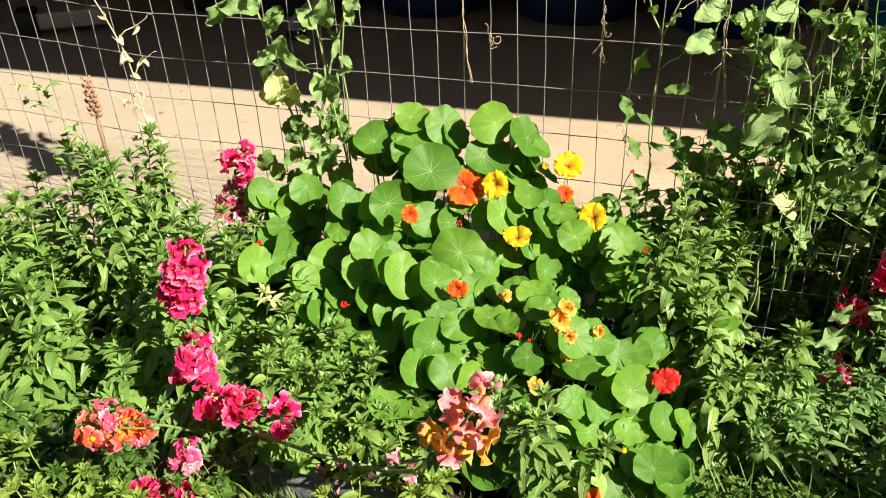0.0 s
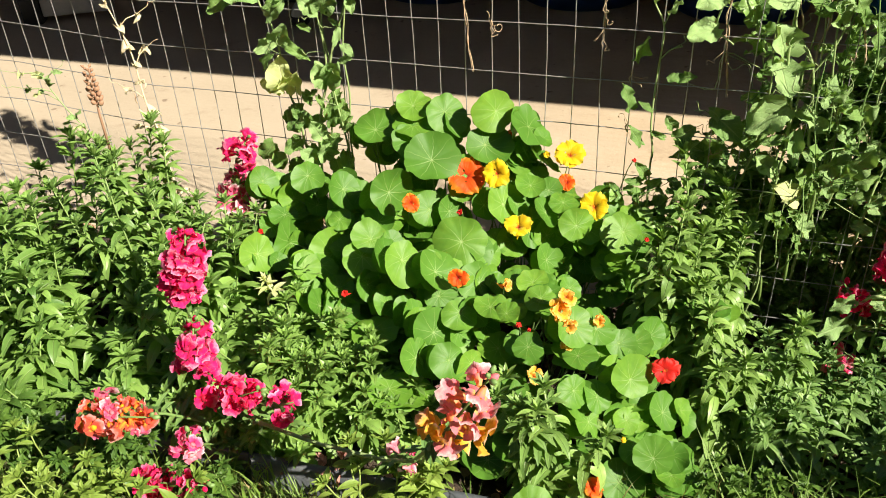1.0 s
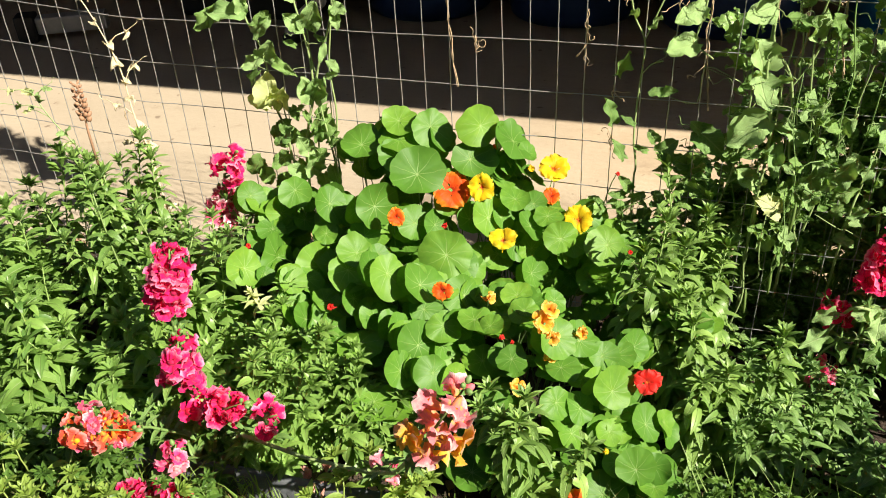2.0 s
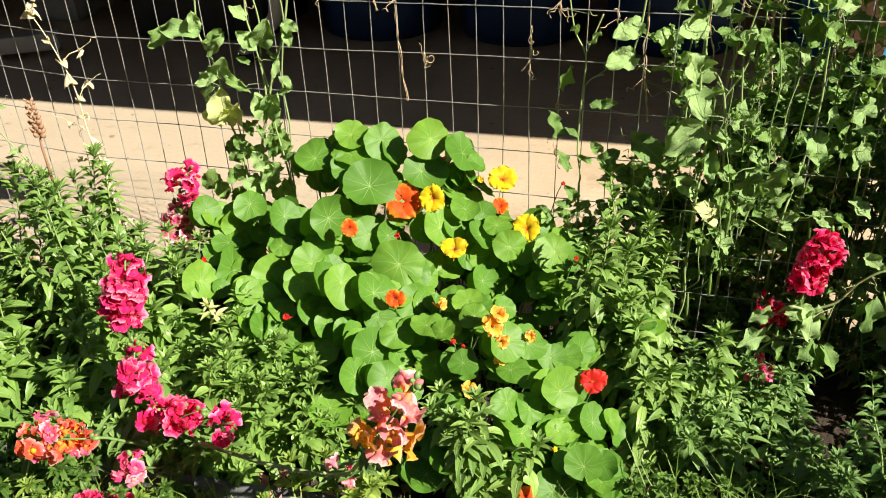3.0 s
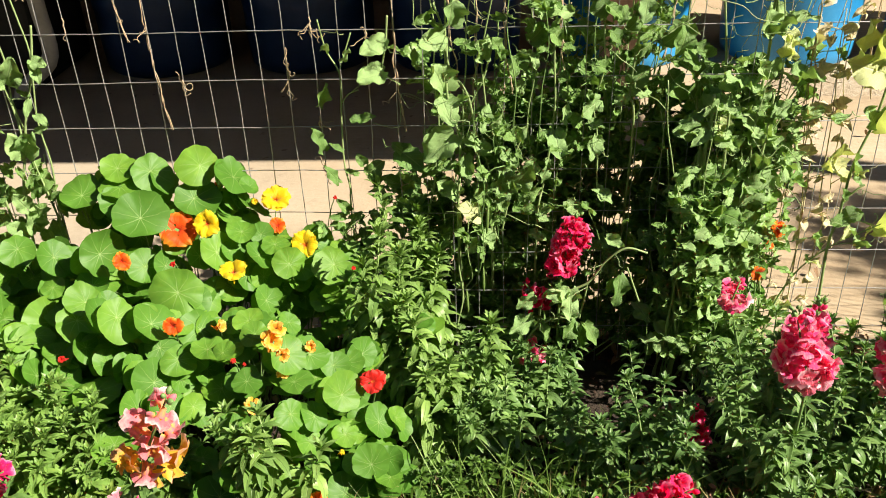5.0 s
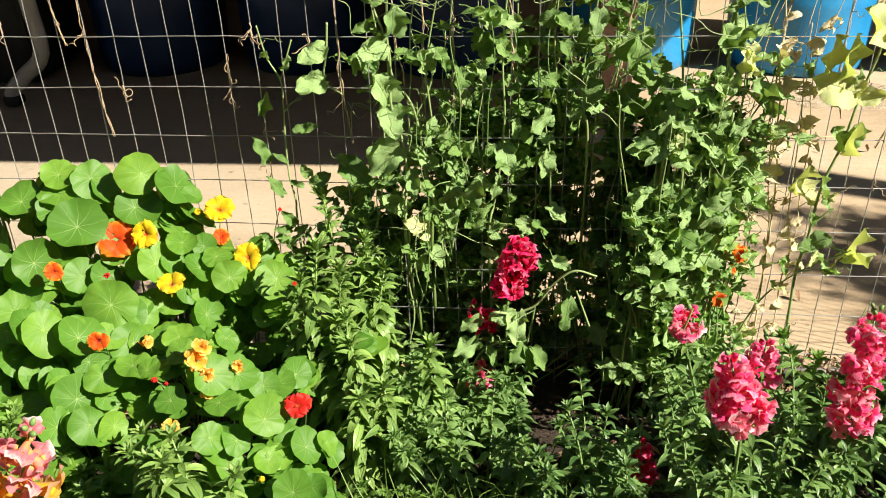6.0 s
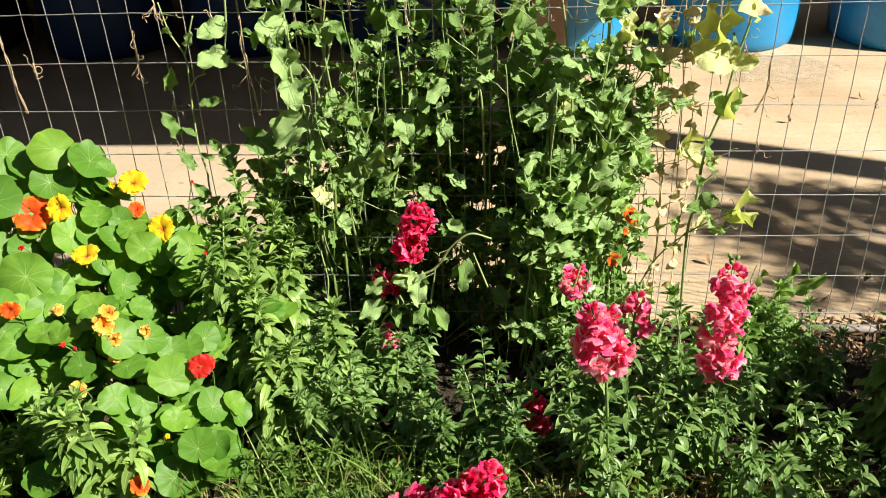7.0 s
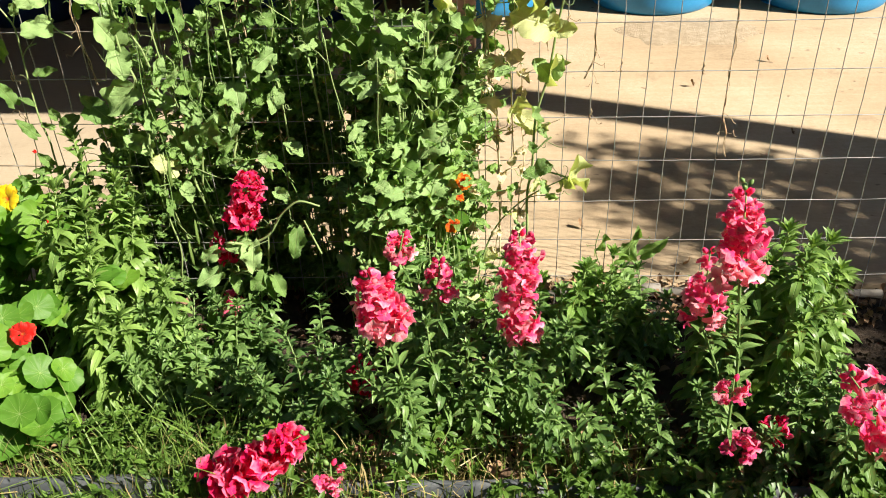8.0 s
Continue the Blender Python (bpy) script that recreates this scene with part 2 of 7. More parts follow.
def barrel(x, y, label, skin):
    b = thing("barrel", label, "barrel", "row of barrels", (x, y, 0))
    body = [(0.262, 0.0), (0.275, 0.012), (0.28, 0.05), (0.286, 0.12), (0.288, 0.28), (0.292, 0.30), (0.292, 0.33), (0.288, 0.35), (0.288, 0.58), (0.292, 0.60), (0.292, 0.63), (0.288, 0.65), (0.286, 0.82), (0.276, 0.86), (0.27, 0.872)]
    v, f = lathe(body)
    mesh_ob("body", v, f, skin, b, smooth=True)
    v, f = lathe([(0.27, 0.872), (0.283, 0.876), (0.285, 0.90), (0.275, 0.905), (0.26, 0.88)], 48)
    mesh_ob("rim", v, f, skin, b, smooth=True)
    for a in (0.0, math.pi):
        v, f = lathe([(0.03, 0.88), (0.032, 0.895), (0.026, 0.905)], 16)
        o = mesh_ob("bung", v, f, skin, b, smooth=True)
        o.matrix_basis = Matrix.Translation((0.19 * math.cos(a), 0.19 * math.sin(a), 0))
    b.scale = (1.08, 1.08, 1.0)
    return b


# Barrels short of the sunlit end take the copy with shade in its colour.
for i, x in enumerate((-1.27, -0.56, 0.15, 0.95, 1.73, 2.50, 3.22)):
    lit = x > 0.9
    barrel(x, 3.96 + 0.03 * math.sin(i * 2.3), "tall bright blue plastic barrel standing on the sunny concrete" if lit else "tall blue plastic barrel, coloured dark for the deep shade under the roof", barrel_mat if lit else shaded_barrel_mat)
post = thing("roof_post", "square weathered timber roof post on the concrete slab", "post", at=(0.83, 3.27, 0))
part("shaft", box_bm(-0.07, -0.07, 0.03, 0.07, 0.07, ROOF_Z, 0.008), post_wood, post)
part("base_plate", box_bm(-0.09, -0.09, 0.0, 0.09, 0.09, 0.03, 0.004), wire_mat, post, "grey steel base plate")


# ---- plant materials ----
def foliage(name, dark, light, rib, through_light=0.3, rough=0.48, ribs=0.05, side=0.0, fade=None):
    """Leaf tissue: tone varies from leaf to leaf, a paler midrib, light shining through."""
    m, nt, p = mat(name)
    geo, info = nt.nodes.new("ShaderNodeNewGeometry"), nt.nodes.new("ShaderNodeObjectInfo")
    uv = nt.nodes.new("ShaderNodeTexCoord").outputs["UV"]
    sep = nt.nodes.new("ShaderNodeSeparateXYZ")
    nt.links.new(uv, sep.inputs[0])
    grain = noise_tex(nt, coords(nt), 70, 4)
    tone = calc(nt, "ADD", calc(nt, "MULTIPLY", geo.outputs["Random Per Island"], 0.5), calc(nt, "MULTIPLY", info.outputs["Random"], 0.3))
    tone = calc(nt, "ADD", tone, calc(nt, "MULTIPLY", grain, 0.35))
    col = ramp(nt, tone, [(0.1, dark), (0.85, light)] + ([(1.0, fade)] if fade else []))
    off = calc(nt, "ABSOLUTE", calc(nt, "SUBTRACT", sep.outputs["X"], 0.5))
    line = calc(nt, "SUBTRACT", 1.0, calc(nt, "MULTIPLY", off, 1.0 / ribs))
    n = nt.nodes.new("ShaderNodeClamp")
    nt.links.new(line, n.inputs[0])
    mask = n.outputs[0]
    if side:
        wave = calc(nt, "SINE", calc(nt, "MULTIPLY", calc(nt, "SUBTRACT", sep.outputs["Y"], calc(nt, "MULTIPLY", off, 0.8)), 42.0))
        wave = calc(nt, "MULTIPLY", calc(nt, "POWER", calc(nt, "MAXIMUM", wave, 0.0), 10.0), side)
        mask = calc(nt, "MAXIMUM", mask, wave)
    col = mix(nt, calc(nt, "MULTIPLY", mask, 0.55), col, rib)
    nt.links.new(col, p.inputs["Base Color"])
    p.inputs["Roughness"].default_value = rough
    p.inputs["Specular IOR Level"].default_value = 0.45
    relief(nt, p, calc(nt, "ADD", calc(nt, "MULTIPLY", grain, 0.6), calc(nt, "MULTIPLY", mask, -0.6)), 0.7, 0.003)
    shine_through(nt, p, col, through_light)
    return m


def shine_through(nt, p, col, share):
    t = nt.nodes.new("ShaderNodeBsdfTranslucent")
    nt.links.new(mix(nt, 1.0, col, (1.0, 1.0, 0.45), "MULTIPLY"), t.inputs["Color"])
    both = nt.nodes.new("ShaderNodeMixShader")
    both.inputs[0].default_value = share
    nt.links.new(p.outputs[0], both.inputs[1])
    nt.links.new(t.outputs[0], both.inputs[2])
    nt.links.new(both.outputs[0], nt.nodes["Material Output"].inputs["Surface"])


def nasturtium_leaf_mat():
    m, nt, p = mat("nasturtium leaf")
    info = nt.nodes.new("ShaderNodeObjectInfo")
    uv = nt.nodes.new("ShaderNodeTexCoord").outputs["UV"]
    sep = nt.nodes.new("ShaderNodeSeparateXYZ")
    nt.links.new(uv, sep.inputs[0])
    x, y = calc(nt, "SUBTRACT", sep.outputs["X"], 0.5), calc(nt, "SUBTRACT", sep.outputs["Y"], 0.5)
    rad = calc(nt, "SQRT", calc(nt, "ADD", calc(nt, "MULTIPLY", x, x), calc(nt, "MULTIPLY", y, y)))
    warp = calc(nt, "MULTIPLY", calc(nt, "SUBTRACT", noise_tex(nt, uv, 5, 3), 0.5), 0.5)
    ang = calc(nt, "ADD", calc(nt, "MULTIPLY", calc(nt, "ARCTAN2", y, x), 9 / (2 * math.pi)), warp)
    far_off = calc(nt, "ABSOLUTE", calc(nt, "SUBTRACT", calc(nt, "FRACT", ang), 0.5))
    gap = calc(nt, "MULTIPLY", calc(nt, "MULTIPLY", far_off, rad), 0.7)
    n = nt.nodes.new("ShaderNodeMapRange")
    n.inputs["From Min"].default_value, n.inputs["From Max"].default_value = 0.0, 0.010
    n.inputs["To Min"].default_value, n.inputs["To Max"].default_value = 1.0, 0.0
    nt.links.new(gap, n.inputs["Value"])
    reach = calc(nt, "SUBTRACT", 1.0, calc(nt, "MULTIPLY", rad, 1.9))
    veins = calc(nt, "MULTIPLY", n.outputs[0], calc(nt, "MAXIMUM", reach, 0.0))
    hub = calc(nt, "LESS_THAN", rad, 0.022)
    blotch = noise_tex(nt, uv, 3.5, 5, 0.6)
    fine = noise_tex(nt, uv, 40, 3)
    tone = calc(nt, "ADD", calc(nt, "MULTIPLY", info.outputs["Random"], 0.40), calc(nt, "ADD", calc(nt, "MULTIPLY", blotch, 0.45), 0.10))
    col = ramp(nt, tone, [(0.1, (0.070, 0.19, 0.022)), (0.5, (0.120, 0.28, 0.032)), (0.74, (0.195, 0.375, 0.040)), (0.95, (0.35, 0.49, 0.050))])
    col = mix(nt, calc(nt, "MULTIPLY", calc(nt, "MAXIMUM", veins, hub), 0.55), col, (0.45, 0.60, 0.22))
    nt.links.new(col, p.inputs["Base Color"])
    p.inputs["Roughness"].default_value = 0.5
    p.inputs["Specular IOR Level"].default_value = 0.4
    relief(nt, p, calc(nt, "ADD", calc(nt, "MULTIPLY", veins, -0.8), calc(nt, "ADD", calc(nt, "MULTIPLY", fine, 0.25), calc(nt, "MULTIPLY", blotch, 0.5))), 0.3, 0.002)
    shine_through(nt, p, col, 0.38)
    return m


def petal_mat(name, throat, body, edge, streak=None, deep=0.32):
    """Petals: colour runs from throat to edge, with fine lengthwise veins."""
    m, nt, p = mat(name)
    uv = nt.nodes.new("ShaderNodeTexCoord").outputs["UV"]
    geo, info = nt.nodes.new("ShaderNodeNewGeometry"), nt.nodes.new("ShaderNodeObjectInfo")
    sep = nt.nodes.new("ShaderNodeSeparateXYZ")
    nt.links.new(uv, sep.inputs[0])
    jit = calc(nt, "MULTIPLY", calc(nt, "SUBTRACT", noise_tex(nt, uv, 6, 3), 0.5), 0.25 if streak else 0.6)
    col = ramp(nt, calc(nt, "ADD", sep.outputs["Y"], jit), [(0.05, throat), (deep, body), (0.68, body), (1.0, edge)])
    lines = calc(nt, "POWER", calc(nt, "ABSOLUTE", calc(nt, "SINE", calc(nt, "MULTIPLY", sep.outputs["X"], 26.0))), 3.0)
    if streak:
        low = calc(nt, "MULTIPLY", calc(nt, "SUBTRACT", 1.0, calc(nt, "MULTIPLY", sep.outputs["Y"], 2.3)), lines)
        col = mix(nt, calc(nt, "MAXIMUM", calc(nt, "MULTIPLY", low, 1.2), 0.0), col, streak)
    vary = calc(nt, "ADD", calc(nt, "MULTIPLY", geo.outputs["Random Per Island"], 0.22), calc(nt, "ADD", calc(nt, "MULTIPLY", info.outputs["Random"], 0.3), 0.80))
    hsv = nt.nodes.new("ShaderNodeHueSaturation")
    nt.links.new(col, hsv.inputs["Color"])
    nt.links.new(vary, hsv.inputs["Value"])
    col = hsv.outputs[0]
    nt.links.new(col, p.inputs["Base Color"])
    p.inputs["Roughness"].default_value = 0.55
    p.inputs["Specular IOR Level"].default_value = 0.3
    p.inputs["Sheen Weight"].default_value = 0.15
    relief(nt, p, lines, 0.25, 0.001)
    t = nt.nodes.new("ShaderNodeBsdfTranslucent")
    nt.links.new(col, t.inputs["Color"])
    both = nt.nodes.new("ShaderNodeMixShader")
    both.inputs[0].default_value = 0.48
    nt.links.new(p.outputs[0], both.inputs[1])
    nt.links.new(t.outputs[0], both.inputs[2])
    nt.links.new(both.outputs[0], nt.nodes["Material Output"].inputs["Surface"])
    return m


snap_green = foliage("snapdragon leaf", (0.066, 0.160, 0.034), (0.285, 0.445, 0.105), (0.38, 0.51, 0.20), 0.28, 0.42)
# A lighter green for the fine and the left-hand stems.
fine_green = foliage("lighter snapdragon leaf", (0.060, 0.155, 0.030), (0.27, 0.44, 0.095), (0.38, 0.52, 0.18), 0.32, 0.38)
deep_green = foliage("dark snapdragon leaf", (0.050, 0.130, 0.034), (0.23, 0.38, 0.105), (0.34, 0.46, 0.19), 0.26, 0.42)
weed_green = foliage("weed leaf", (0.045, 0.11, 0.018), (0.14, 0.26, 0.04), (0.24, 0.34, 0.10), 0.3)
pea_green = foliage("pea leaf", (0.058, 0.155, 0.036), (0.26, 0.43, 0.11), (0.40, 0.52, 0.21), 0.30, 0.40, 0.04, 0.35)
pea_grey = foliage("glaucous pea leaf", (0.13, 0.27, 0.072), (0.38, 0.56, 0.21), (0.48, 0.62, 0.28), 0.28, 0.42, 0.04, 0.35)
pea_yellow = foliage("yellowing pea leaf", (0.46, 0.62, 0.17), (0.86, 0.88, 0.46), (0.88, 0.90, 0.58), 0.38, 0.55, 0.04, 0.35)
straw = foliage("dry vine", (0.55, 0.45, 0.25), (0.88, 0.77, 0.53), (0.8, 0.68, 0.45), 0.2, 0.75)
rust_vine = foliage("twisted dry tendril", (0.27, 0.18, 0.10), (0.58, 0.43, 0.28), (0.60, 0.46, 0.30), 0.1, 0.8)
seed_brown = foliage("ripe seed pod", (0.20, 0.085, 0.05), (0.40, 0.22, 0.13), (0.42, 0.25, 0.15), 0.05, 0.7)
grass_mat = foliage("grass blade", (0.05, 0.125, 0.02), (0.21, 0.33, 0.06), (0.28, 0.36, 0.09), 0.3, 0.45)
dry_grass = foliage("dry grass", (0.26, 0.20, 0.075), (0.55, 0.45, 0.20), (0.55, 0.45, 0.23), 0.25, 0.6)
litter_mat = foliage("leaf litter", (0.04, 0.022, 0.013), (0.44, 0.28, 0.16), (0.44, 0.32, 0.20), 0.1, 0.8)
pea_stem = foliage("pale pea stem", (0.17, 0.27, 0.09), (0.32, 0.42, 0.17), (0.32, 0.42, 0.17), 0.1, 0.45)
stalk_green = foliage("green stalk", (0.08, 0.17, 0.04), (0.18, 0.30, 0.08), (0.2, 0.32, 0.1), 0.1, 0.5)
faded_petal = foliage("faded petal", (0.34, 0.10, 0.09), (0.72, 0.42, 0.33), (0.7, 0.5, 0.4), 0.25, 0.7)
pale_green = foliage("pale broad leaf", (0.14, 0.24, 0.03), (0.30, 0.42, 0.08), (0.40, 0.5, 0.15), 0.3)
round_leaf = nasturtium_leaf_mat()
PETALS = {
    "yellow": petal_mat("yellow petal", (0.55, 0.06, 0.005), (0.88, 0.62, 0.008), (0.91, 0.73, 0.04), (0.55, 0.04, 0.008), 0.2),
    "orange": petal_mat("orange petal", (0.45, 0.03, 0.01), (0.84, 0.105, 0.006), (0.90, 0.36, 0.02), (0.45, 0.01, 0.005), 0.2),
    "red": petal_mat("scarlet petal", (0.80, 0.30, 0.02), (0.76, 0.020, 0.012), (0.76, 0.05, 0.03), (0.45, 0.02, 0.006), 0.16),
    "peach": petal_mat("peach petal", (0.55, 0.10, 0.015), (0.90, 0.44, 0.04), (0.93, 0.68, 0.20), (0.6, 0.06, 0.02), 0.2),
    "magenta": petal_mat("magenta petal", (0.62, 0.02, 0.12), (0.84, 0.014, 0.17), (0.92, 0.34, 0.52)),
    "crimson": petal_mat("crimson petal", (0.48, 0.004, 0.04), (0.90, 0.010, 0.14), (0.92, 0.24, 0.42)),
    "coral": petal_mat("coral petal", (0.92, 0.52, 0.02), (0.82, 0.11, 0.06), (0.88, 0.40, 0.36)),
    "pink": petal_mat("rose pink petal", (0.80, 0.28, 0.34), (0.88, 0.06, 0.23), (0.94, 0.42, 0.55)),
    "blush": petal_mat("blush petal", (0.92, 0.50, 0.08), (0.82, 0.24, 0.28), (0.93, 0.70, 0.68)),
    "apricot": petal_mat("apricot petal", (0.90, 0.55, 0.03), (0.91, 0.50, 0.05), (0.92, 0.50, 0.32)),
    "pale_pink": petal_mat("pale pink petal", (0.86, 0.48, 0.50), (0.90, 0.26, 0.36), (0.95, 0.66, 0.70)),
    "white_pink": petal_mat("white and pink petal", (0.78, 0.30, 0.36), (0.74, 0.10, 0.22), (0.88, 0.72, 0.72)),
}


# ---- leaf shapes ----
def blade(length, width, n=5, fold=0.22, droop=0.6, widest=0.4, wave=0.0, seed=0.0, across=3, blunt=0.8):
    """A leaf from the origin along +y, upper side +z."""
    verts, faces, uvs = [], [], []
    y = z = 0.0
    for i in range(n + 1):
        s = i / n
        a = 0.25 - droop * s
        if i:
            y += math.cos(a) * length / n
            z += math.sin(a) * length / n
        w = width / 2 * (math.sin(math.pi * s ** (math.log(0.5) / math.log(widest))) ** blunt if 0 < s < 1 else 0.04)
        for k in range(across):
            u = 2 * k / (across - 1) - 1
            wav = wave * length * math.sin(9 * s + seed + 2.2 * u) * abs(u)
            verts.append((u * w, y - 0.0 * abs(u), z + abs(u) * w * fold * 2 + wav))
            uvs.append((0.5 + u / 2, s))
    for i in range(n):
        for k in range(across - 1):
            b = i * across + k
            faces.append((b, b + 1, b + across + 1, b + across))
    return verts, faces, uvs


def aim(at, out, up=(0, 0, 1), scale=1.0, spin=0.0):
    """A pose whose +y points along out and whose +z leans towards up."""
    y = Vector(out).normalized()
    x = y.cross(Vector(up))
    x = x.normalized() if x.length > 1e-4 else y.orthogonal().normalized()
    z = x.cross(y)
    m = Matrix((x, y, z)).transposed().to_4x4()
    return Matrix.Translation(at) @ m @ Matrix.Rotation(spin, 4, "Y") @ Matrix.Diagonal((scale, scale, scale, 1))


def facing(at, normal, spin, scale):
    """A pose whose +z is the normal."""
    q = Vector((0, 0, 1)).rotation_difference(Vector(normal).normalized()).to_matrix().to_4x4()
    return Matrix.Translation(at) @ q @ Matrix.Rotation(spin, 4, "Z") @ Matrix.Diagonal((scale, scale, scale, 1))


def round_leaf_mesh(seed):
    """A shield-shaped leaf: the stalk meets it off its centre, shallow lobes between the veins."""
    r = random.Random(seed)
    h = Heap()
    seg, rings = 63, (0.0, 0.12, 0.3, 0.5, 0.7, 0.86, 1.0)
    ph, dish, lop, veins = r.uniform(0, 6), r.uniform(-0.10, 0.16), r.uniform(-0.14, 0.14), 9
    off, oval = r.uniform(0.06, 0.20), r.uniform(-0.05, 0.06)
    lobes = [r.uniform(0.4, 1.6) for _ in range(veins)]
    bend, bend_way, flap = r.uniform(-0.38, 0.38), r.uniform(0, 6), r.uniform(0.03, 0.17)
    verts, uvs, faces = [], [], []
    for ri in rings[1:]:
        for k in range(seg):
            a = 2 * math.pi * k / seg
            v = (a / (2 * math.pi) * veins) % 1.0
            bulge = math.sin(math.pi * v) * lobes[int(a / (2 * math.pi) * veins) % veins]
            edge = 0.97 + 0.050 * bulge + oval * math.cos(2 * a) + 0.022 * math.sin(3 * a + ph * 2) + 0.010 * math.sin(7 * a + ph)
            rad = ri * (1 + (edge - 1) * ri)
            x, y = rad * math.cos(a), rad * math.sin(a) - off * ri * ri
            d = x * math.cos(bend_way) + y * math.sin(bend_way)
            z = dish * ri * ri + 0.050 * bulge * ri * ri + flap * ri ** 3 * math.sin(2 * a + ph) + 0.035 * ri ** 3 * math.sin(5 * a + ph) + lop * x * abs(x) + bend * d * abs(d)
            verts.append((x, y + off * 0.6, z))
            uvs.append((0.5 + ri * math.cos(a) / 2.1, 0.5 + ri * math.sin(a) / 2.1))
    verts.append((0, off * 0.6, -0.035))
    uvs.append((0.5, 0.5))
    c = len(verts) - 1
    for k in range(seg):
        faces.append((c, k, (k + 1) % seg))
    for i in range(len(rings) - 2):
        for k in range(seg):
            a, b = i * seg + k, i * seg + (k + 1) % seg
            faces.append((a, a + seg, b + seg, b))
    h.add(verts, faces, uvs=uvs)
    return h.mesh("round_leaf", round_leaf)


DROOPS = (0.1, 0.45, 0.8, 1.15, 1.5, 1.9)
LEAF_WIDTH = 0.29


def unit_leaves(material):
    """Leaves of length 1 in a range of droops, shared by all stems of one kind."""
    out = []
    for k, d in enumerate(DROOPS):
        for wave in (0.0, 0.02):
            h = Heap()
            v, f, u = blade(1.0, LEAF_WIDTH, 5, 0.18 + 0.03 * (k % 3), d, 0.38 + 0.03 * (k % 3), wave, k)
            h.add(v, f, uvs=u)
            out.append(h.mesh("leaf", material))
    return out


def leafy_stem(seed, height, leaf_len, leaf_w, material, step=0.011, droop=0.8):
    """A bare stem and the seats of its leaves: place, direction, spin, length, width, droop."""
    r = random.Random(seed)
    lean = Vector((r.uniform(-0.12, 0.12), r.uniform(-0.12, 0.12), 0))

    def at(s):
        return Vector((0, 0, height * s)) + lean * height * s * s + Vector((0.004 * math.sin(7 * s + seed), 0.004 * math.cos(6 * s), 0))
    h = Heap()
    v, f = tube([at(i / 7) for i in range(8)], [0.0026 - 0.0013 * i / 7 for i in range(8)], 5)
    h.add(v, f, uvs=[(0.5, 0.5)] * len(v))
    seats = []
    n = int(height / step)
    for i in range(n):
        s = 0.12 + 0.88 * i / n
        k = 1.0 - 0.55 * max(0.0, (s - 0.72) / 0.28)
        a = i * 2.399 + r.uniform(-0.3, 0.3)
        out = Vector((math.cos(a), math.sin(a), r.uniform(-0.1, 0.4) + 0.75 * max(0.0, (s - 0.7) / 0.3)))
        seats.append((at(s), out, r.uniform(-0.4, 0.4), leaf_len * k * r.uniform(0.75, 1.15), leaf_w * k * r.uniform(0.85, 1.15), droop * r.uniform(0.4, 1.5)))
        if r.random() < 0.14:
            for j in range(4):
                b = a + r.uniform(-0.8, 0.8)
                seats.append((at(s) + out * 0.006, Vector((math.cos(b), math.sin(b), r.uniform(0.4, 1.4))), 0.0, leaf_len * 0.5 * r.uniform(0.7, 1.1), leaf_w * 0.5, droop * 0.5))
    for i in range(14):
        a, k = i * 2.4, i / 14
        seats.append((at(1.0) + Vector((0, 0, 0.006 * k)), Vector((math.cos(a), math.sin(a), 0.25 + 1.6 * k)), 0.0, leaf_len * (0.62 - 0.36 * k), leaf_w * (0.62 - 0.34 * k), 0.5 - 0.4 * k))
    return h.mesh("stem", material), seats, height


def set_stem(plant, stem, m, mass, single, r):
    """Puts a stem on a plant; single is the share of its leaves that are parts of their own, the rest go into the mass."""
    me, seats, height = stem
    child("stem", me, plant, m=m)
    turn = m.to_3x3()
    for at, out, spin, length, width, droop in seats:
        q = aim(m @ at, turn @ out, spin=spin)
        if length > 0.03 and r.random() < single:
            k = min(range(len(DROOPS)), key=lambda i: abs(DROOPS[i] - droop)) * 2 + r.randrange(2)
            child("leaf", UNIT_LEAVES[me.materials[0].name][k], plant, m=q @ Matrix.Diagonal((width / LEAF_WIDTH, length, length, 1)))
        else:
            v, f, u = blade(length, width, 5, 0.22, droop, 0.42)
            mass.add(v, f, q, u)


def set_foliage(plant, mass, material):
    tagged(child("foliage", mass.mesh("foliage", material), plant), kind="stuff")


UNIT_LEAVES = {m.name: unit_leaves(m) for m in (snap_green, fine_green, deep_green)}


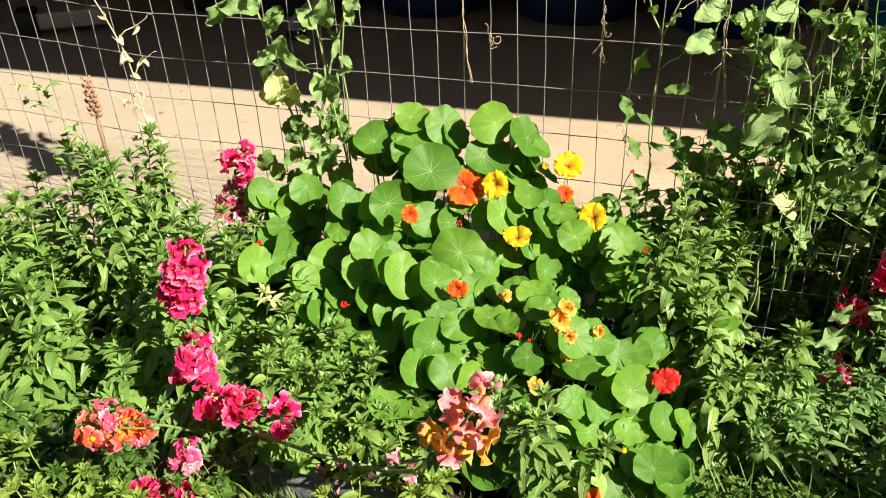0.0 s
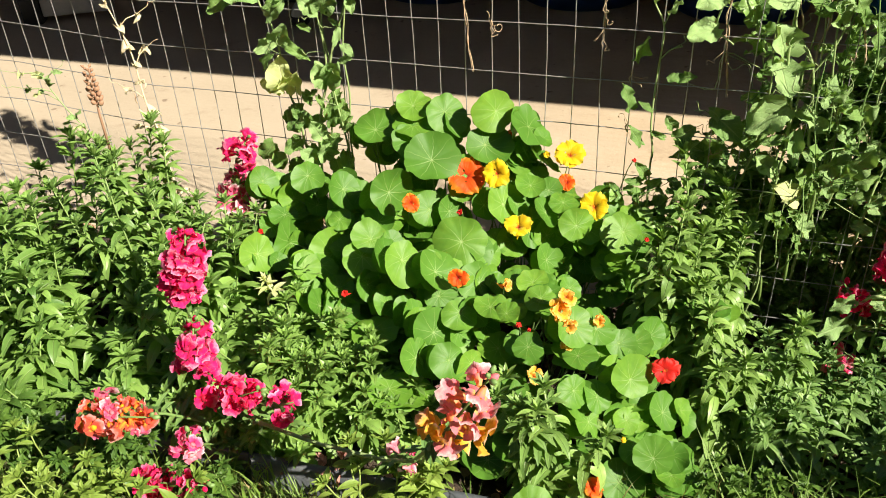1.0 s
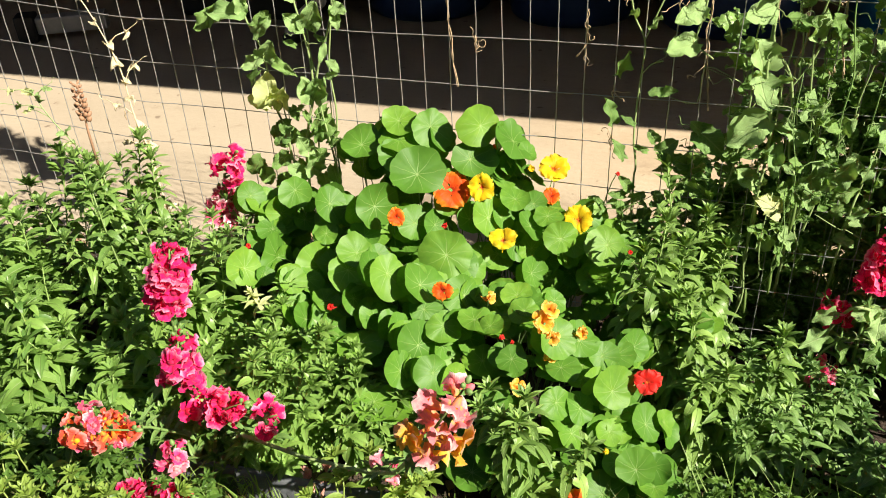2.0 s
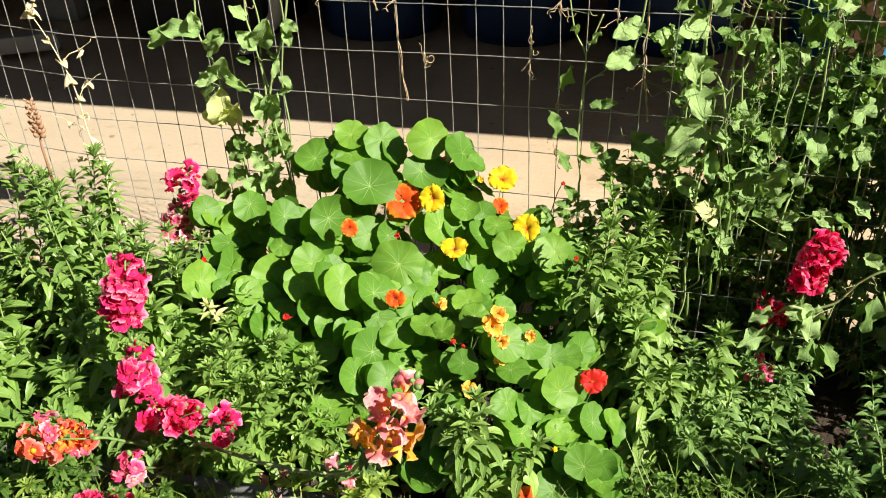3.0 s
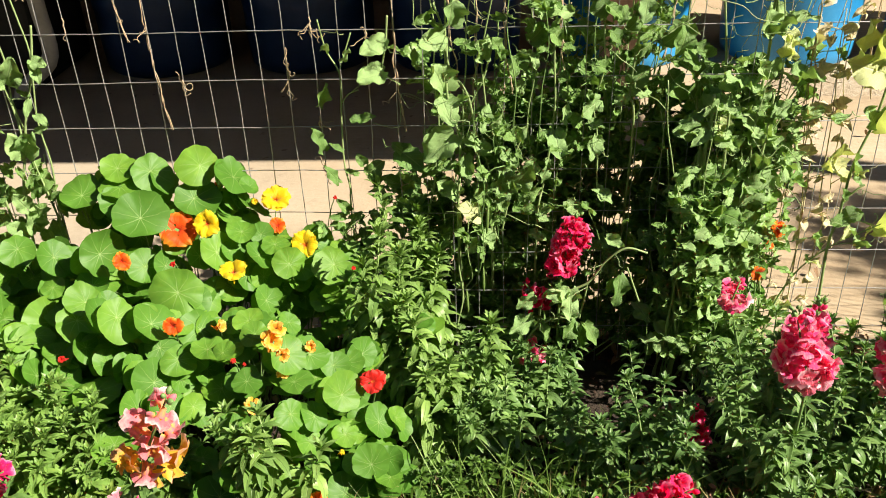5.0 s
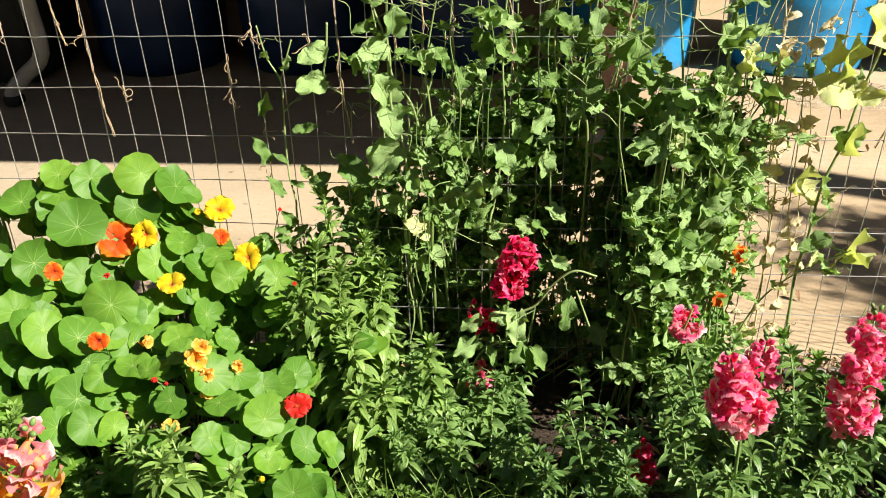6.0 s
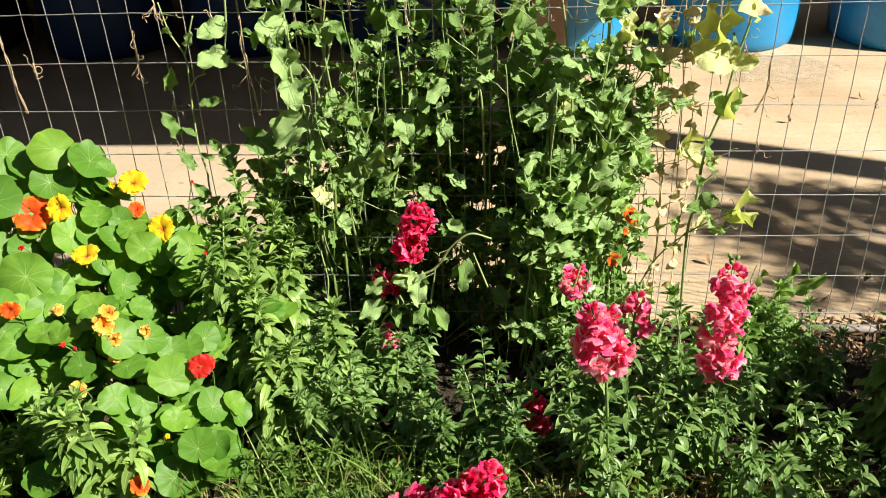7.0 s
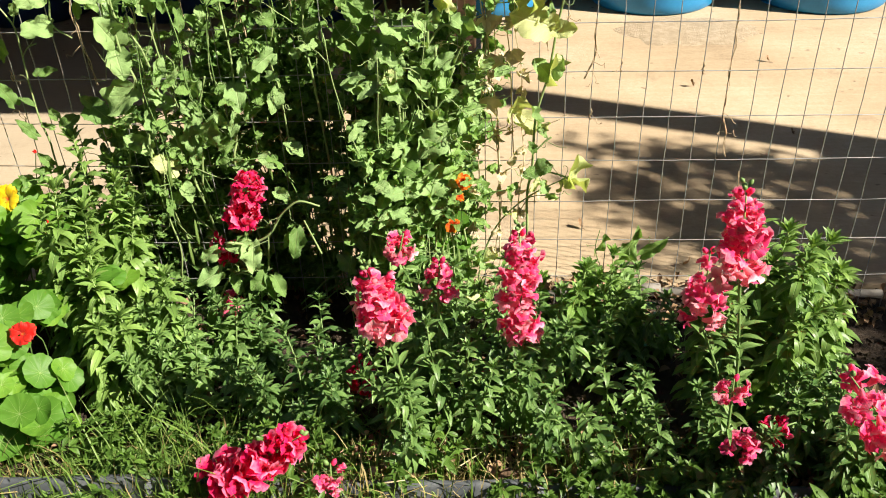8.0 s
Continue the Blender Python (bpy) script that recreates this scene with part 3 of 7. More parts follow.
def blossom_mesh(seed, material):
    """One two-lipped snapdragon blossom, opening along +y."""
    r = random.Random(seed)
    h = Heap()
    v, f = tube([(0, 0, 0), (0, 0.007, -0.0005), (0, 0.014, 0), (0, 0.019, 0.001)], [0.0032, 0.005, 0.0068, 0.0078], 8, False)
    h.add(v, f, uvs=[(0.2 + 0.08 * (i % 8), 0.12 + 0.06 * (i // 8)) for i in range(len(v))])

    def lobe(base, out, up, length, width, curl, v0=0.35, v1=1.0):
        nu, nv = 6, 4
        ph = r.uniform(0, 6)
        verts, uvs, faces = [], [], []
        for j in range(nv + 1):
            s = j / nv
            w = width * (0.45 + 0.85 * s - 0.35 * s ** 3)
            for i in range(nu + 1):
                u = 2 * i / nu - 1
                ruf = 0.0034 * s * s * math.sin(3.4 * u + ph) + 0.0018 * s * math.sin(8 * u + ph * 2)
                round_off = length * (s - 0.2 * u * u * s)
                verts.append((u * w / 2, round_off * math.cos(curl * s), round_off * math.sin(curl * s) * 0.9 - 0.25 * width * u * u * (1 - s) + ruf))
                uvs.append((0.5 + u / 2, v0 + (v1 - v0) * s))
        for j in range(nv):
            for i in range(nu):
                b = j * (nu + 1) + i
                faces.append((b, b + 1, b + nu + 2, b + nu + 1))
        h.add(verts, faces, aim(base, out, up), uvs)

    for sx in (-1, 1):
        lobe((sx * 0.004, 0.017, 0.006), (sx * 0.45, 0.5, 0.75), (0, -0.8, 0.5), 0.018, 0.030, r.uniform(-1.3, 0.5))
        lobe((sx * 0.006, 0.018, -0.002), (sx * 0.85, 0.45, -0.35), (0, 0.6, 0.8), 0.014, 0.022, r.uniform(-1.3, 0.2), 0.02, 0.75)
    lobe((0, 0.019, -0.004), (0, 0.55, -0.75), (0, 0.7, 0.6), 0.014, 0.020, r.uniform(-1.2, 0.2), 0.02, 0.75)
    bm = bmesh.new()
    bmesh.ops.create_uvsphere(bm, u_segments=8, v_segments=5, radius=1)
    vs = [(q.co.x * 0.0075, 0.0185 + q.co.y * 0.005, q.co.z * 0.0052 + 0.0005) for q in bm.verts]
    fs = [[q.index for q in fc.verts] for fc in bm.faces]
    bm.free()
    h.add(vs, fs, uvs=[(0.5, 0.05)] * len(vs))
    return h.mesh("blossom", material)


def bud_mesh(material):
    v, f = lathe([(0.0015, 0.0), (0.0042, 0.003), (0.005, 0.007), (0.0038, 0.011), (0.0012, 0.014)], 8)
    h = Heap()
    h.add(v, f, uvs=[(0.5, 0.6)] * len(v))
    return h.mesh("bud", material)


def nasturtium_petal_mesh(seed, material):
    """A clawed petal with a broad, crumpled and notched blade, of length 1 along +y."""
    h = Heap()
    r = random.Random(seed)
    nu, nv = 12, 11
    ph, ph2, crumple = r.uniform(0, 6), r.uniform(0, 6), r.uniform(0.8, 1.5)
    verts, uvs, faces = [], [], []
    for j in range(nv + 1):
        s = j / nv
        w = max(0.24 + 0.25 * s, 1.28 * math.sqrt(max(0.05, 1 - ((s - 0.66) / 0.40) ** 2)))
        for i in range(nu + 1):
            u = 2 * i / nu - 1
            yy = s * (1 - 0.16 * u * u * s + 0.05 * s * math.sin(7 * u + ph) + 0.03 * s * math.sin(17 * u + ph2))
            zz = 0.55 * (1 - (1 - s) ** 2) - 0.34 * s * s + crumple * s * s * (0.11 * math.sin(4.2 * u + ph) + 0.055 * math.sin(10 * u + ph2) + 0.04 * math.sin(9 * s + 5 * u + ph))
            verts.append((u * w * 0.5, yy, zz * 0.75))
            uvs.append((0.5 + u / 2, s))
    for j in range(nv):
        for i in range(nu):
            b = j * (nu + 1) + i
            faces.append((b, b + 1, b + nu + 2, b + nu + 1))
    h.add(verts, faces, uvs=uvs)
    return h.mesh("petal", material)


# ---- nasturtium ----
LEAVES_TOP = [
    (-0.32, 1.455, 0.545, 0.0421, 54, 20), (-0.494, 1.46, 0.537, 0.0363, 21, 58), (-0.422, 1.455, 0.528, 0.0424, 35, 45), (-0.25, 1.46, 0.515, 0.0468, 98, 49),
    (-0.486, 1.43, 0.508, 0.0387, 21, 64), (-0.571, 1.426, 0.496, 0.0428, 24, 56), (-0.251, 1.455, 0.466, 0.026, 32, 23), (-0.328, 1.43, 0.48, 0.0431, 38, 39),
    (-0.482, 1.4, 0.485, 0.0386, 21, 60), (-0.269, 1.45, 0.435, 0.0263, 47, 51), (-0.425, 1.36, 0.473, 0.0526, 26, 51), (-0.229, 1.44, 0.407, 0.0275, 36, 47),
    (-0.196, 1.42, 0.399, 0.0246, 24, 24), (-0.16, 1.39, 0.391, 0.0293, 37, 67), (-0.257, 1.4, 0.376, 0.0407, 49, 26),
]
LEAVES_BACK = [
    (-0.728, 1.393, 0.376, 0.0353, 31, 48), (-0.273, 1.356, 0.392, 0.044, 59, 33), (-0.495, 1.3, 0.421, 0.046, 49, 20), (-0.613, 1.329, 0.394, 0.0377, 59, 38),
    (-0.829, 1.372, 0.363, 0.033, 52, 32), (-0.127, 1.354, 0.365, 0.0332, 31, 25), (-0.428, 1.335, 0.37, 0.0359, 38, 36), (-0.039, 1.372, 0.346, 0.0406, 26, 42),
    (-0.788, 1.371, 0.324, 0.0284, 54, 43), (-0.215, 1.345, 0.337, 0.0293, 50, 27), (-0.519, 1.28, 0.358, 0.033, 24, 70), (-0.61, 1.288, 0.348, 0.0252, 27, 62),
    (-0.456, 1.34, 0.31, 0.0306, 21, 73), (-0.288, 1.334, 0.313, 0.0272, 43, 50), (-0.337, 1.252, 0.357, 0.0492, 20, 38),
]
LEAVES_UPPER = [
    (-0.771, 1.339, 0.303, 0.0305, 31, 68), (-0.047, 1.353, 0.293, 0.0205, 6, 78), (-0.515, 1.219, 0.358, 0.0345, 48, 56), (-0.18, 1.332, 0.287, 0.0328, 61, 24),
    (-0.792, 1.32, 0.285, 0.0304, 43, 62), (-0.419, 1.15, 0.362, 0.0415, 64, 41), (-0.353, 1.152, 0.355, 0.0416, 66, 40), (-0.175, 1.177, 0.339, 0.0279, 12, 68),
    (-0.733, 1.285, 0.271, 0.0521, 95, 15), (-0.519, 1.186, 0.33, 0.0402, 51, 47), (-0.613, 1.245, 0.293, 0.0504, 67, 27), (0.14, 1.23, 0.297, 0.0292, -2, 80),
    (-0.138, 1.25, 0.278, 0.0179, 49, 60), (-0.149, 1.121, 0.349, 0.0257, 18, 73), (-0.292, 1.218, 0.288, 0.0412, 59, 28),
]
LEAVES_MIDDLE = [
    (-0.767, 1.2, 0.294, 0.0392, 70, 27), (-0.636, 1.163, 0.307, 0.0277, 48, 47), (-0.498, 1.152, 0.293, 0.0295, 66, 34), (-0.201, 1.085, 0.333, 0.0227, -9, 78),
    (-0.352, 1.16, 0.286, 0.0316, 27, 48), (-0.08, 1.076, 0.334, 0.0356, 49, 31), (0.047, 1.15, 0.283, 0.0293, 59, 24), (-0.568, 1.166, 0.266, 0.0278, 69, 67),
    (-0.29, 1.09, 0.309, 0.0318, 49, 49), (-0.454, 1.134, 0.271, 0.0273, 64, 27), (-0.631, 1.14, 0.267, 0.0312, 65, 45), (-0.002, 1.111, 0.283, 0.0264, 31, 45),
    (-0.442, 1.16, 0.249, 0.0276, 24, 71), (-0.383, 1.094, 0.282, 0.0306, 76, 25), (-0.259, 1.13, 0.251, 0.0241, 42, 40),
]
LEAVES_LOWER = [
    (-0.588, 1.112, 0.255, 0.0365, 93, 18), (-0.064, 1.05, 0.291, 0.0296, 8, 83), (-0.154, 1.05, 0.291, 0.0265, 13, 72), (-0.332, 1.058, 0.285, 0.0434, 54, 28),
    (-0.551, 1.134, 0.236, 0.0347, 47, 67), (0.029, 1.009, 0.301, 0.0366, 40, 28), (-0.218, 1.09, 0.243, 0.0365, 12, 70), (-0.833, 1.16, 0.198, 0.0387, 73, 37),
    (-0.466, 1.09, 0.234, 0.0434, 26, 73), (-0.625, 1.099, 0.217, 0.033, 69, 38), (-0.287, 1.0, 0.273, 0.0319, 47, 34), (-0.351, 1.005, 0.263, 0.0345, 68, 31),
    (-0.058, 0.968, 0.284, 0.0276, 58, 31), (-0.547, 1.065, 0.211, 0.038, 65, 32), (0.038, 1.03, 0.221, 0.0214, 3, 83),
]
LEAVES_FRONT = [
    (-0.164, 0.95, 0.265, 0.0284, 28, 38), (0.086, 1.03, 0.216, 0.0307, 63, 42), (-0.484, 1.047, 0.198, 0.0399, 64, 56), (0.029, 0.99, 0.217, 0.0229, 30, 58),
    (-0.032, 0.972, 0.217, 0.0281, 65, 47), (-0.392, 0.97, 0.204, 0.0379, 46, 73), (0.067, 1.0, 0.166, 0.0261, 53, 40), (0.082, 0.94, 0.2, 0.031, 4, 40),
    (-0.018, 0.99, 0.15, 0.0338, -174, 84), (-0.145, 0.914, 0.191, 0.0383, 14, 79), (0.113, 0.93, 0.172, 0.0236, 0, 83), (-0.084, 0.95, 0.131, 0.0282, 10, 78),
    (0.034, 0.93, 0.135, 0.0371, 24, 57), (-0.193, 0.92, 0.136, 0.0469, 16, 88),
]
NASTURTIUM_FLOWERS = [
    ('orange', -0.361, 1.385, 0.430, 0.0410), ('orange', -0.29, 1.46, 0.497, 0.013), ('yellow', -0.293, 1.38, 0.448, 0.0292), ('yellow', -0.36, 1.4, 0.401, 0.0206),
    ('yellow', -0.213, 1.46, 0.46, 0.0129), ('yellow', -0.163, 1.455, 0.463, 0.0347), ('orange', -0.166, 1.45, 0.405, 0.0199), ('yellow', -0.1, 1.41, 0.379, 0.0305),
    ('yellow', -0.237, 1.325, 0.36, 0.03), ('orange', -0.441, 1.27, 0.423, 0.0201), ('red', -0.344, 1.29, 0.404, 0.0115), ('orange', -0.304, 1.13, 0.364, 0.0204),
    ('peach', -0.219, 1.13, 0.359, 0.0198), ('peach', -0.111, 1.09, 0.354, 0.0313), ('peach', -0.100, 1.10, 0.378, 0.0230), ('peach', -0.088, 1.08, 0.338, 0.0230), ('peach', -0.04, 1.11, 0.334, 0.0186),
    ('peach', -0.089, 1.06, 0.302, 0.0156), ('red', -0.533, 1.13, 0.284, 0.0143), ('red', -0.172, 1.045, 0.343, 0.0109), ('red', -0.154, 1.05, 0.332, 0.0069),
    ('peach', -0.131, 0.985, 0.29, 0.0251), ('red', 0.082, 1.035, 0.308, 0.0269), ('yellow', 0.028, 0.945, 0.221, 0.009), ('orange', -0.005, 0.875, 0.173, 0.0197),
    ('red', -0.037, 1.455, 0.469, 0.0088), ('red', -0.812, 1.3, 0.281, 0.0126), ('red', 0.01, 1.34, 0.364, 0.0095), ('red', -0.15, 0.93, 0.253, 0.0104),
]
ROUND = [round_leaf_mesh(s) for s in range(16)]
nast = thing("nasturtium", "sprawling green nasturtium with round leaves and yellow, orange and red flowers", "plant", at=(-0.3, 1.15, 0.04))
inv = nast.matrix_basis.inverted()
rng = random.Random(11)


def petiole(root, tip, sag, thick=0.0014):
    a, b = Vector(root), Vector(tip)
    mid = (a + b) / 2 + Vector((rng.uniform(-0.03, 0.03), 0.02 + rng.uniform(-0.02, 0.02), sag))
    pts = [a * (1 - s) ** 2 + mid * 2 * s * (1 - s) + b * s * s for s in (0, 0.2, 0.4, 0.6, 0.8, 1)]
    v, f = tube(pts, [thick * 1.3, thick * 1.2, thick * 1.1, thick, thick, thick * 0.9], 5)
    stalk = Heap()
    stalk.add([inv @ Vector(q) for q in v], f, uvs=[(0.5, 0.5)] * len(v))
    child("stalk", stalk.mesh("stalk", stalk_green), nast)


def facing_way(turn, tip):
    """A direction by its turn from the lawn's side towards the sun and its height, in degrees."""
    return Vector((math.sin(radians(turn)) * math.cos(radians(tip)), -math.cos(radians(turn)) * math.cos(radians(tip)), math.sin(radians(tip))))


def round_leaf_at(x, y, z, r, turn=None, tip=None, stalk=True):
    if turn is None:
        turn, tip = rng.gauss(22, 28), rng.gauss(48, 18)
    n = facing_way(turn, tip)
    child("leaf", rng.choice(ROUND), nast, m=inv @ facing((x, y, z), n, rng.uniform(0, 6.28), r))
    if stalk:
        petiole((x * 0.75 - 0.08 + rng.uniform(-0.06, 0.06), min(1.42, y + 0.06 + rng.uniform(0, 0.08)), max(0.05, z * 0.25)), Vector((x, y, z)) - n * 0.002, 0.05)


ALL = LEAVES_TOP + LEAVES_BACK + LEAVES_UPPER + LEAVES_MIDDLE + LEAVES_LOWER + LEAVES_FRONT
for x, y, z, r, turn, tip in ALL:
    round_leaf_at(x, y, z, r * 1.05, turn, tip)
round_leaf_at(-0.095, 0.825, 0.135, 0.04, 5, 50)
# more leaves close behind and deeper in the mound
for x, y, z, r, turn, tip in ALL:
    for k in range(6):
        deep = rng.uniform(0.012, 0.045) if k < 4 else rng.uniform(0.05, 0.10)
        side = rng.uniform(-1, 1) * (0.6 * r + 0.02)
        spot = Vector((x + side, min(1.462, y + deep * 0.75), max(0.06, z - deep * (0.65 if y < 1.40 else 1.1) - rng.uniform(-0.012, 0.018))))
        size, way = rng.uniform(0.022, 0.036), (turn + rng.gauss(0, 16), tip + rng.gauss(0, 12))
        if not any(fr > 0.012 and (spot - Vector((fx, fy - 0.03, fz + 0.02))).length < 0.8 * (size + fr) for _, fx, fy, fz, fr in NASTURTIUM_FLOWERS):
            round_leaf_at(*spot, size, *way, k in (0, 4))
for i in range(90):
    x = rng.uniform(-0.78, 0.0)
    round_leaf_at(x, rng.uniform(1.36, 1.46), rng.uniform(0.06, 0.46 - 0.30 * abs(x + 0.36)), rng.uniform(0.026, 0.038), stalk=False)
for i in range(14):
    round_leaf_at(rng.uniform(-0.16, 0.05), rng.uniform(1.38, 1.45), rng.uniform(0.22, 0.34), rng.uniform(0.024, 0.034))
for i in range(12):
    round_leaf_at(rng.uniform(-0.32, -0.06), rng.uniform(0.95, 1.02), rng.uniform(0.08, 0.16), rng.uniform(0.024, 0.036))
PETAL_MESH = {c: [nasturtium_petal_mesh(s, PETALS[c]) for s in (1, 2, 3, 4, 5)] for c in ("yellow", "orange", "red", "peach")}
spur_mesh = {}
for c in PETAL_MESH:
    h = Heap()
    v, f = tube([(0, 0, 0.02), (0, -0.1, -0.15), (0, -0.32, -0.32), (0, -0.62, -0.40)], [0.30, 0.2, 0.08, 0.03], 9)
    h.add(v, f, uvs=[(0.5, 0.5)] * len(v))
    spur_mesh[c] = h.mesh("spur", PETALS[c])
for c, x, y, z, r in NASTURTIUM_FLOWERS:
    n = facing_way(rng.gauss(18, 12), rng.gauss(40, 10)) if r > 0.022 else facing_way(rng.gauss(25, 28), rng.gauss(38, 20))
    if c == "red" and r > 0.02:
        n = facing_way(15, 42)
    m = facing((x, y - 0.004, z), n, rng.uniform(0, 6), r * (0.86 if c == "red" else 0.86 if c == "peach" else 1.0))
    fl = child("flower", spur_mesh[c], nast, {"yellow": "bright yellow nasturtium flower with red throat", "orange": "orange nasturtium flower", "red": "scarlet nasturtium flower", "peach": "faded peach nasturtium flower"}[c], inv @ m)
    closed = r < 0.015
    for k in range(5):
        tilt = 1.0 if closed else rng.uniform(-0.2, 0.35) if c == "red" else rng.uniform(-0.10, 0.30) + (rng.uniform(0.2, 0.9) if c == "peach" else 0)
        child("petal", PETAL_MESH[c][k], fl, m=Matrix.Rotation(k * 2 * math.pi / 5 + rng.uniform(-0.2, 0.2), 4, "Z") @ Matrix.Rotation(tilt, 4, "X") @ Matrix.Diagonal((rng.uniform(0.85, 1.05), rng.uniform(0.88, 1.1), 1, 1)))
    petiole((x - 0.04, min(1.44, y + 0.07), max(0.06, z - 0.2)), (x, y + 0.003, z - 0.004), 0.05, 0.0011)

small = thing("nasturtium", "small nasturtium with orange flowers caught in the wire fence", "plant", at=(0.86, 1.44, 0.04))
inv = small.matrix_basis.inverted()
nast = small
for x, y, z, r in ((0.84, 1.44, 0.33, 0.026), (0.87, 1.43, 0.30, 0.022), (0.83, 1.43, 0.26, 0.024), (0.88, 1.44, 0.24, 0.02), (0.85, 1.43, 0.22, 0.022)):
    round_leaf_at(x, y, z, r)
for x, z, r in ((0.880, 0.415, 0.028), (0.856, 0.310, 0.022), (0.872, 0.377, 0.014)):
    fl = child("flower", spur_mesh["orange"], nast, "bright orange nasturtium flower", inv @ facing((x, 1.40, z), (0.5, -0.7, 0.3), rng.uniform(0, 6), r))
    for k in range(5):
        child("petal", PETAL_MESH["orange"][k], fl, m=Matrix.Rotation(k * 1.257 + rng.uniform(-0.2, 0.2), 4, "Z") @ Matrix.Rotation(rng.uniform(0.2, 0.9), 4, "X") @ Matrix.Diagonal((0.8, rng.uniform(0.8, 1.1), 1, 1)))
    petiole((0.86, 1.44, 0.05), (x, 1.402, z - 0.004), 0.02, 0.0011)

# ---- snapdragons ----
STEMS_TALL = [leafy_stem(s, 0.30, 0.060, 0.0185, snap_green, 0.0082, 1.35) for s in range(6)]
STEMS_COLUMN = [leafy_stem(80 + s, 0.30, 0.068, 0.0205, snap_green, 0.0040, 1.8) for s in range(5)]
STEMS_LEFT = [leafy_stem(110 + s, 0.30, 0.076, 0.0255, fine_green, 0.0098, 1.25) for s in range(6)]
STEMS_MID = [leafy_stem(30 + s, 0.24, 0.047, 0.0148, deep_green, 0.0072, 1.3) for s in range(6)]
STEMS_FINE = [leafy_stem(20 + s, 0.20, 0.053, 0.0190, fine_green, 0.0084, 1.05) for s in range(5)]
STEMS_WEED = [leafy_stem(40 + s, 0.16, 0.034, 0.013, weed_green, 0.012) for s in range(4)]
BLOSSOMS = {c: [blossom_mesh(s * 7 + 1, PETALS[c]) for s in range(4)] for c in ("magenta", "crimson", "coral", "pink", "blush", "white_pink", "apricot", "pale_pink")}
BUDS = {c: bud_mesh(PETALS[c]) for c in BLOSSOMS}
green_bud = bud_mesh(stalk_green)


def snapdragon(label, x, y, stems_of, n, spread, low, high, seed, lean=0.25, spread_y=None, single=0.14):
    """A clump of leafy stems rooted round x, y."""
    r = random.Random(seed)
    z = ground_z(x, y)
    p = thing("snapdragon", label, "plant", "snapdragons in the bed", (x, y, z))
    sy = spread if spread_y is None else spread_y
    mass = Heap()
    for i in range(int(n * 0.85)):
        dx, dy = r.uniform(-1, 1) * spread, r.uniform(-1, 1) * sy
        stem = r.choice(stems_of)
        hgt = r.uniform(low, high) * (1 - 0.25 * (abs(dx) / max(spread, 1e-3)) ** 2)
        m = Matrix.Translation((dx, dy, -0.01)) @ Euler((r.gauss(0, lean) + 0.3 * dy, r.gauss(0, lean) * 0.8 + 0.4 * dx, r.uniform(0, 6.28))).to_matrix().to_4x4() @ Matrix.Diagonal((*([r.uniform(0.9, 1.15)] * 2), hgt / stem[2], 1))
        set_stem(p, stem, m, mass, single, r)
    set_foliage(p, mass, stems_of[0][0].materials[0])
    return p


def snapdragon_stems(label, stems_of, stems, seed, single=0.3):
    """A clump of a few upright stems, each from its root to its tip."""
    r = random.Random(seed)
    x, y = stems[0][0]
    p = thing("snapdragon", label, "plant", "snapdragons in the bed", (x, y, ground_z(x, y)))
    mass = Heap()
    for (bx, by), tip in stems:
        root = Vector((bx, by, ground_z(bx, by) - 0.01))
        way = Vector(tip) - root
        stem = r.choice(stems_of)
        turn = Vector((0, 0, 1)).rotation_difference(way.normalized()).to_matrix().to_4x4()
        set_stem(p, stem, p.matrix_basis.inverted() @ Matrix.Translation(root) @ turn @ Matrix.Rotation(r.uniform(0, 6.28), 4, "Z") @ Matrix.Diagonal((1, 1, way.length / stem[2], 1)), mass, single, r)
    set_foliage(p, mass, stems_of[0][0].materials[0])
    return p


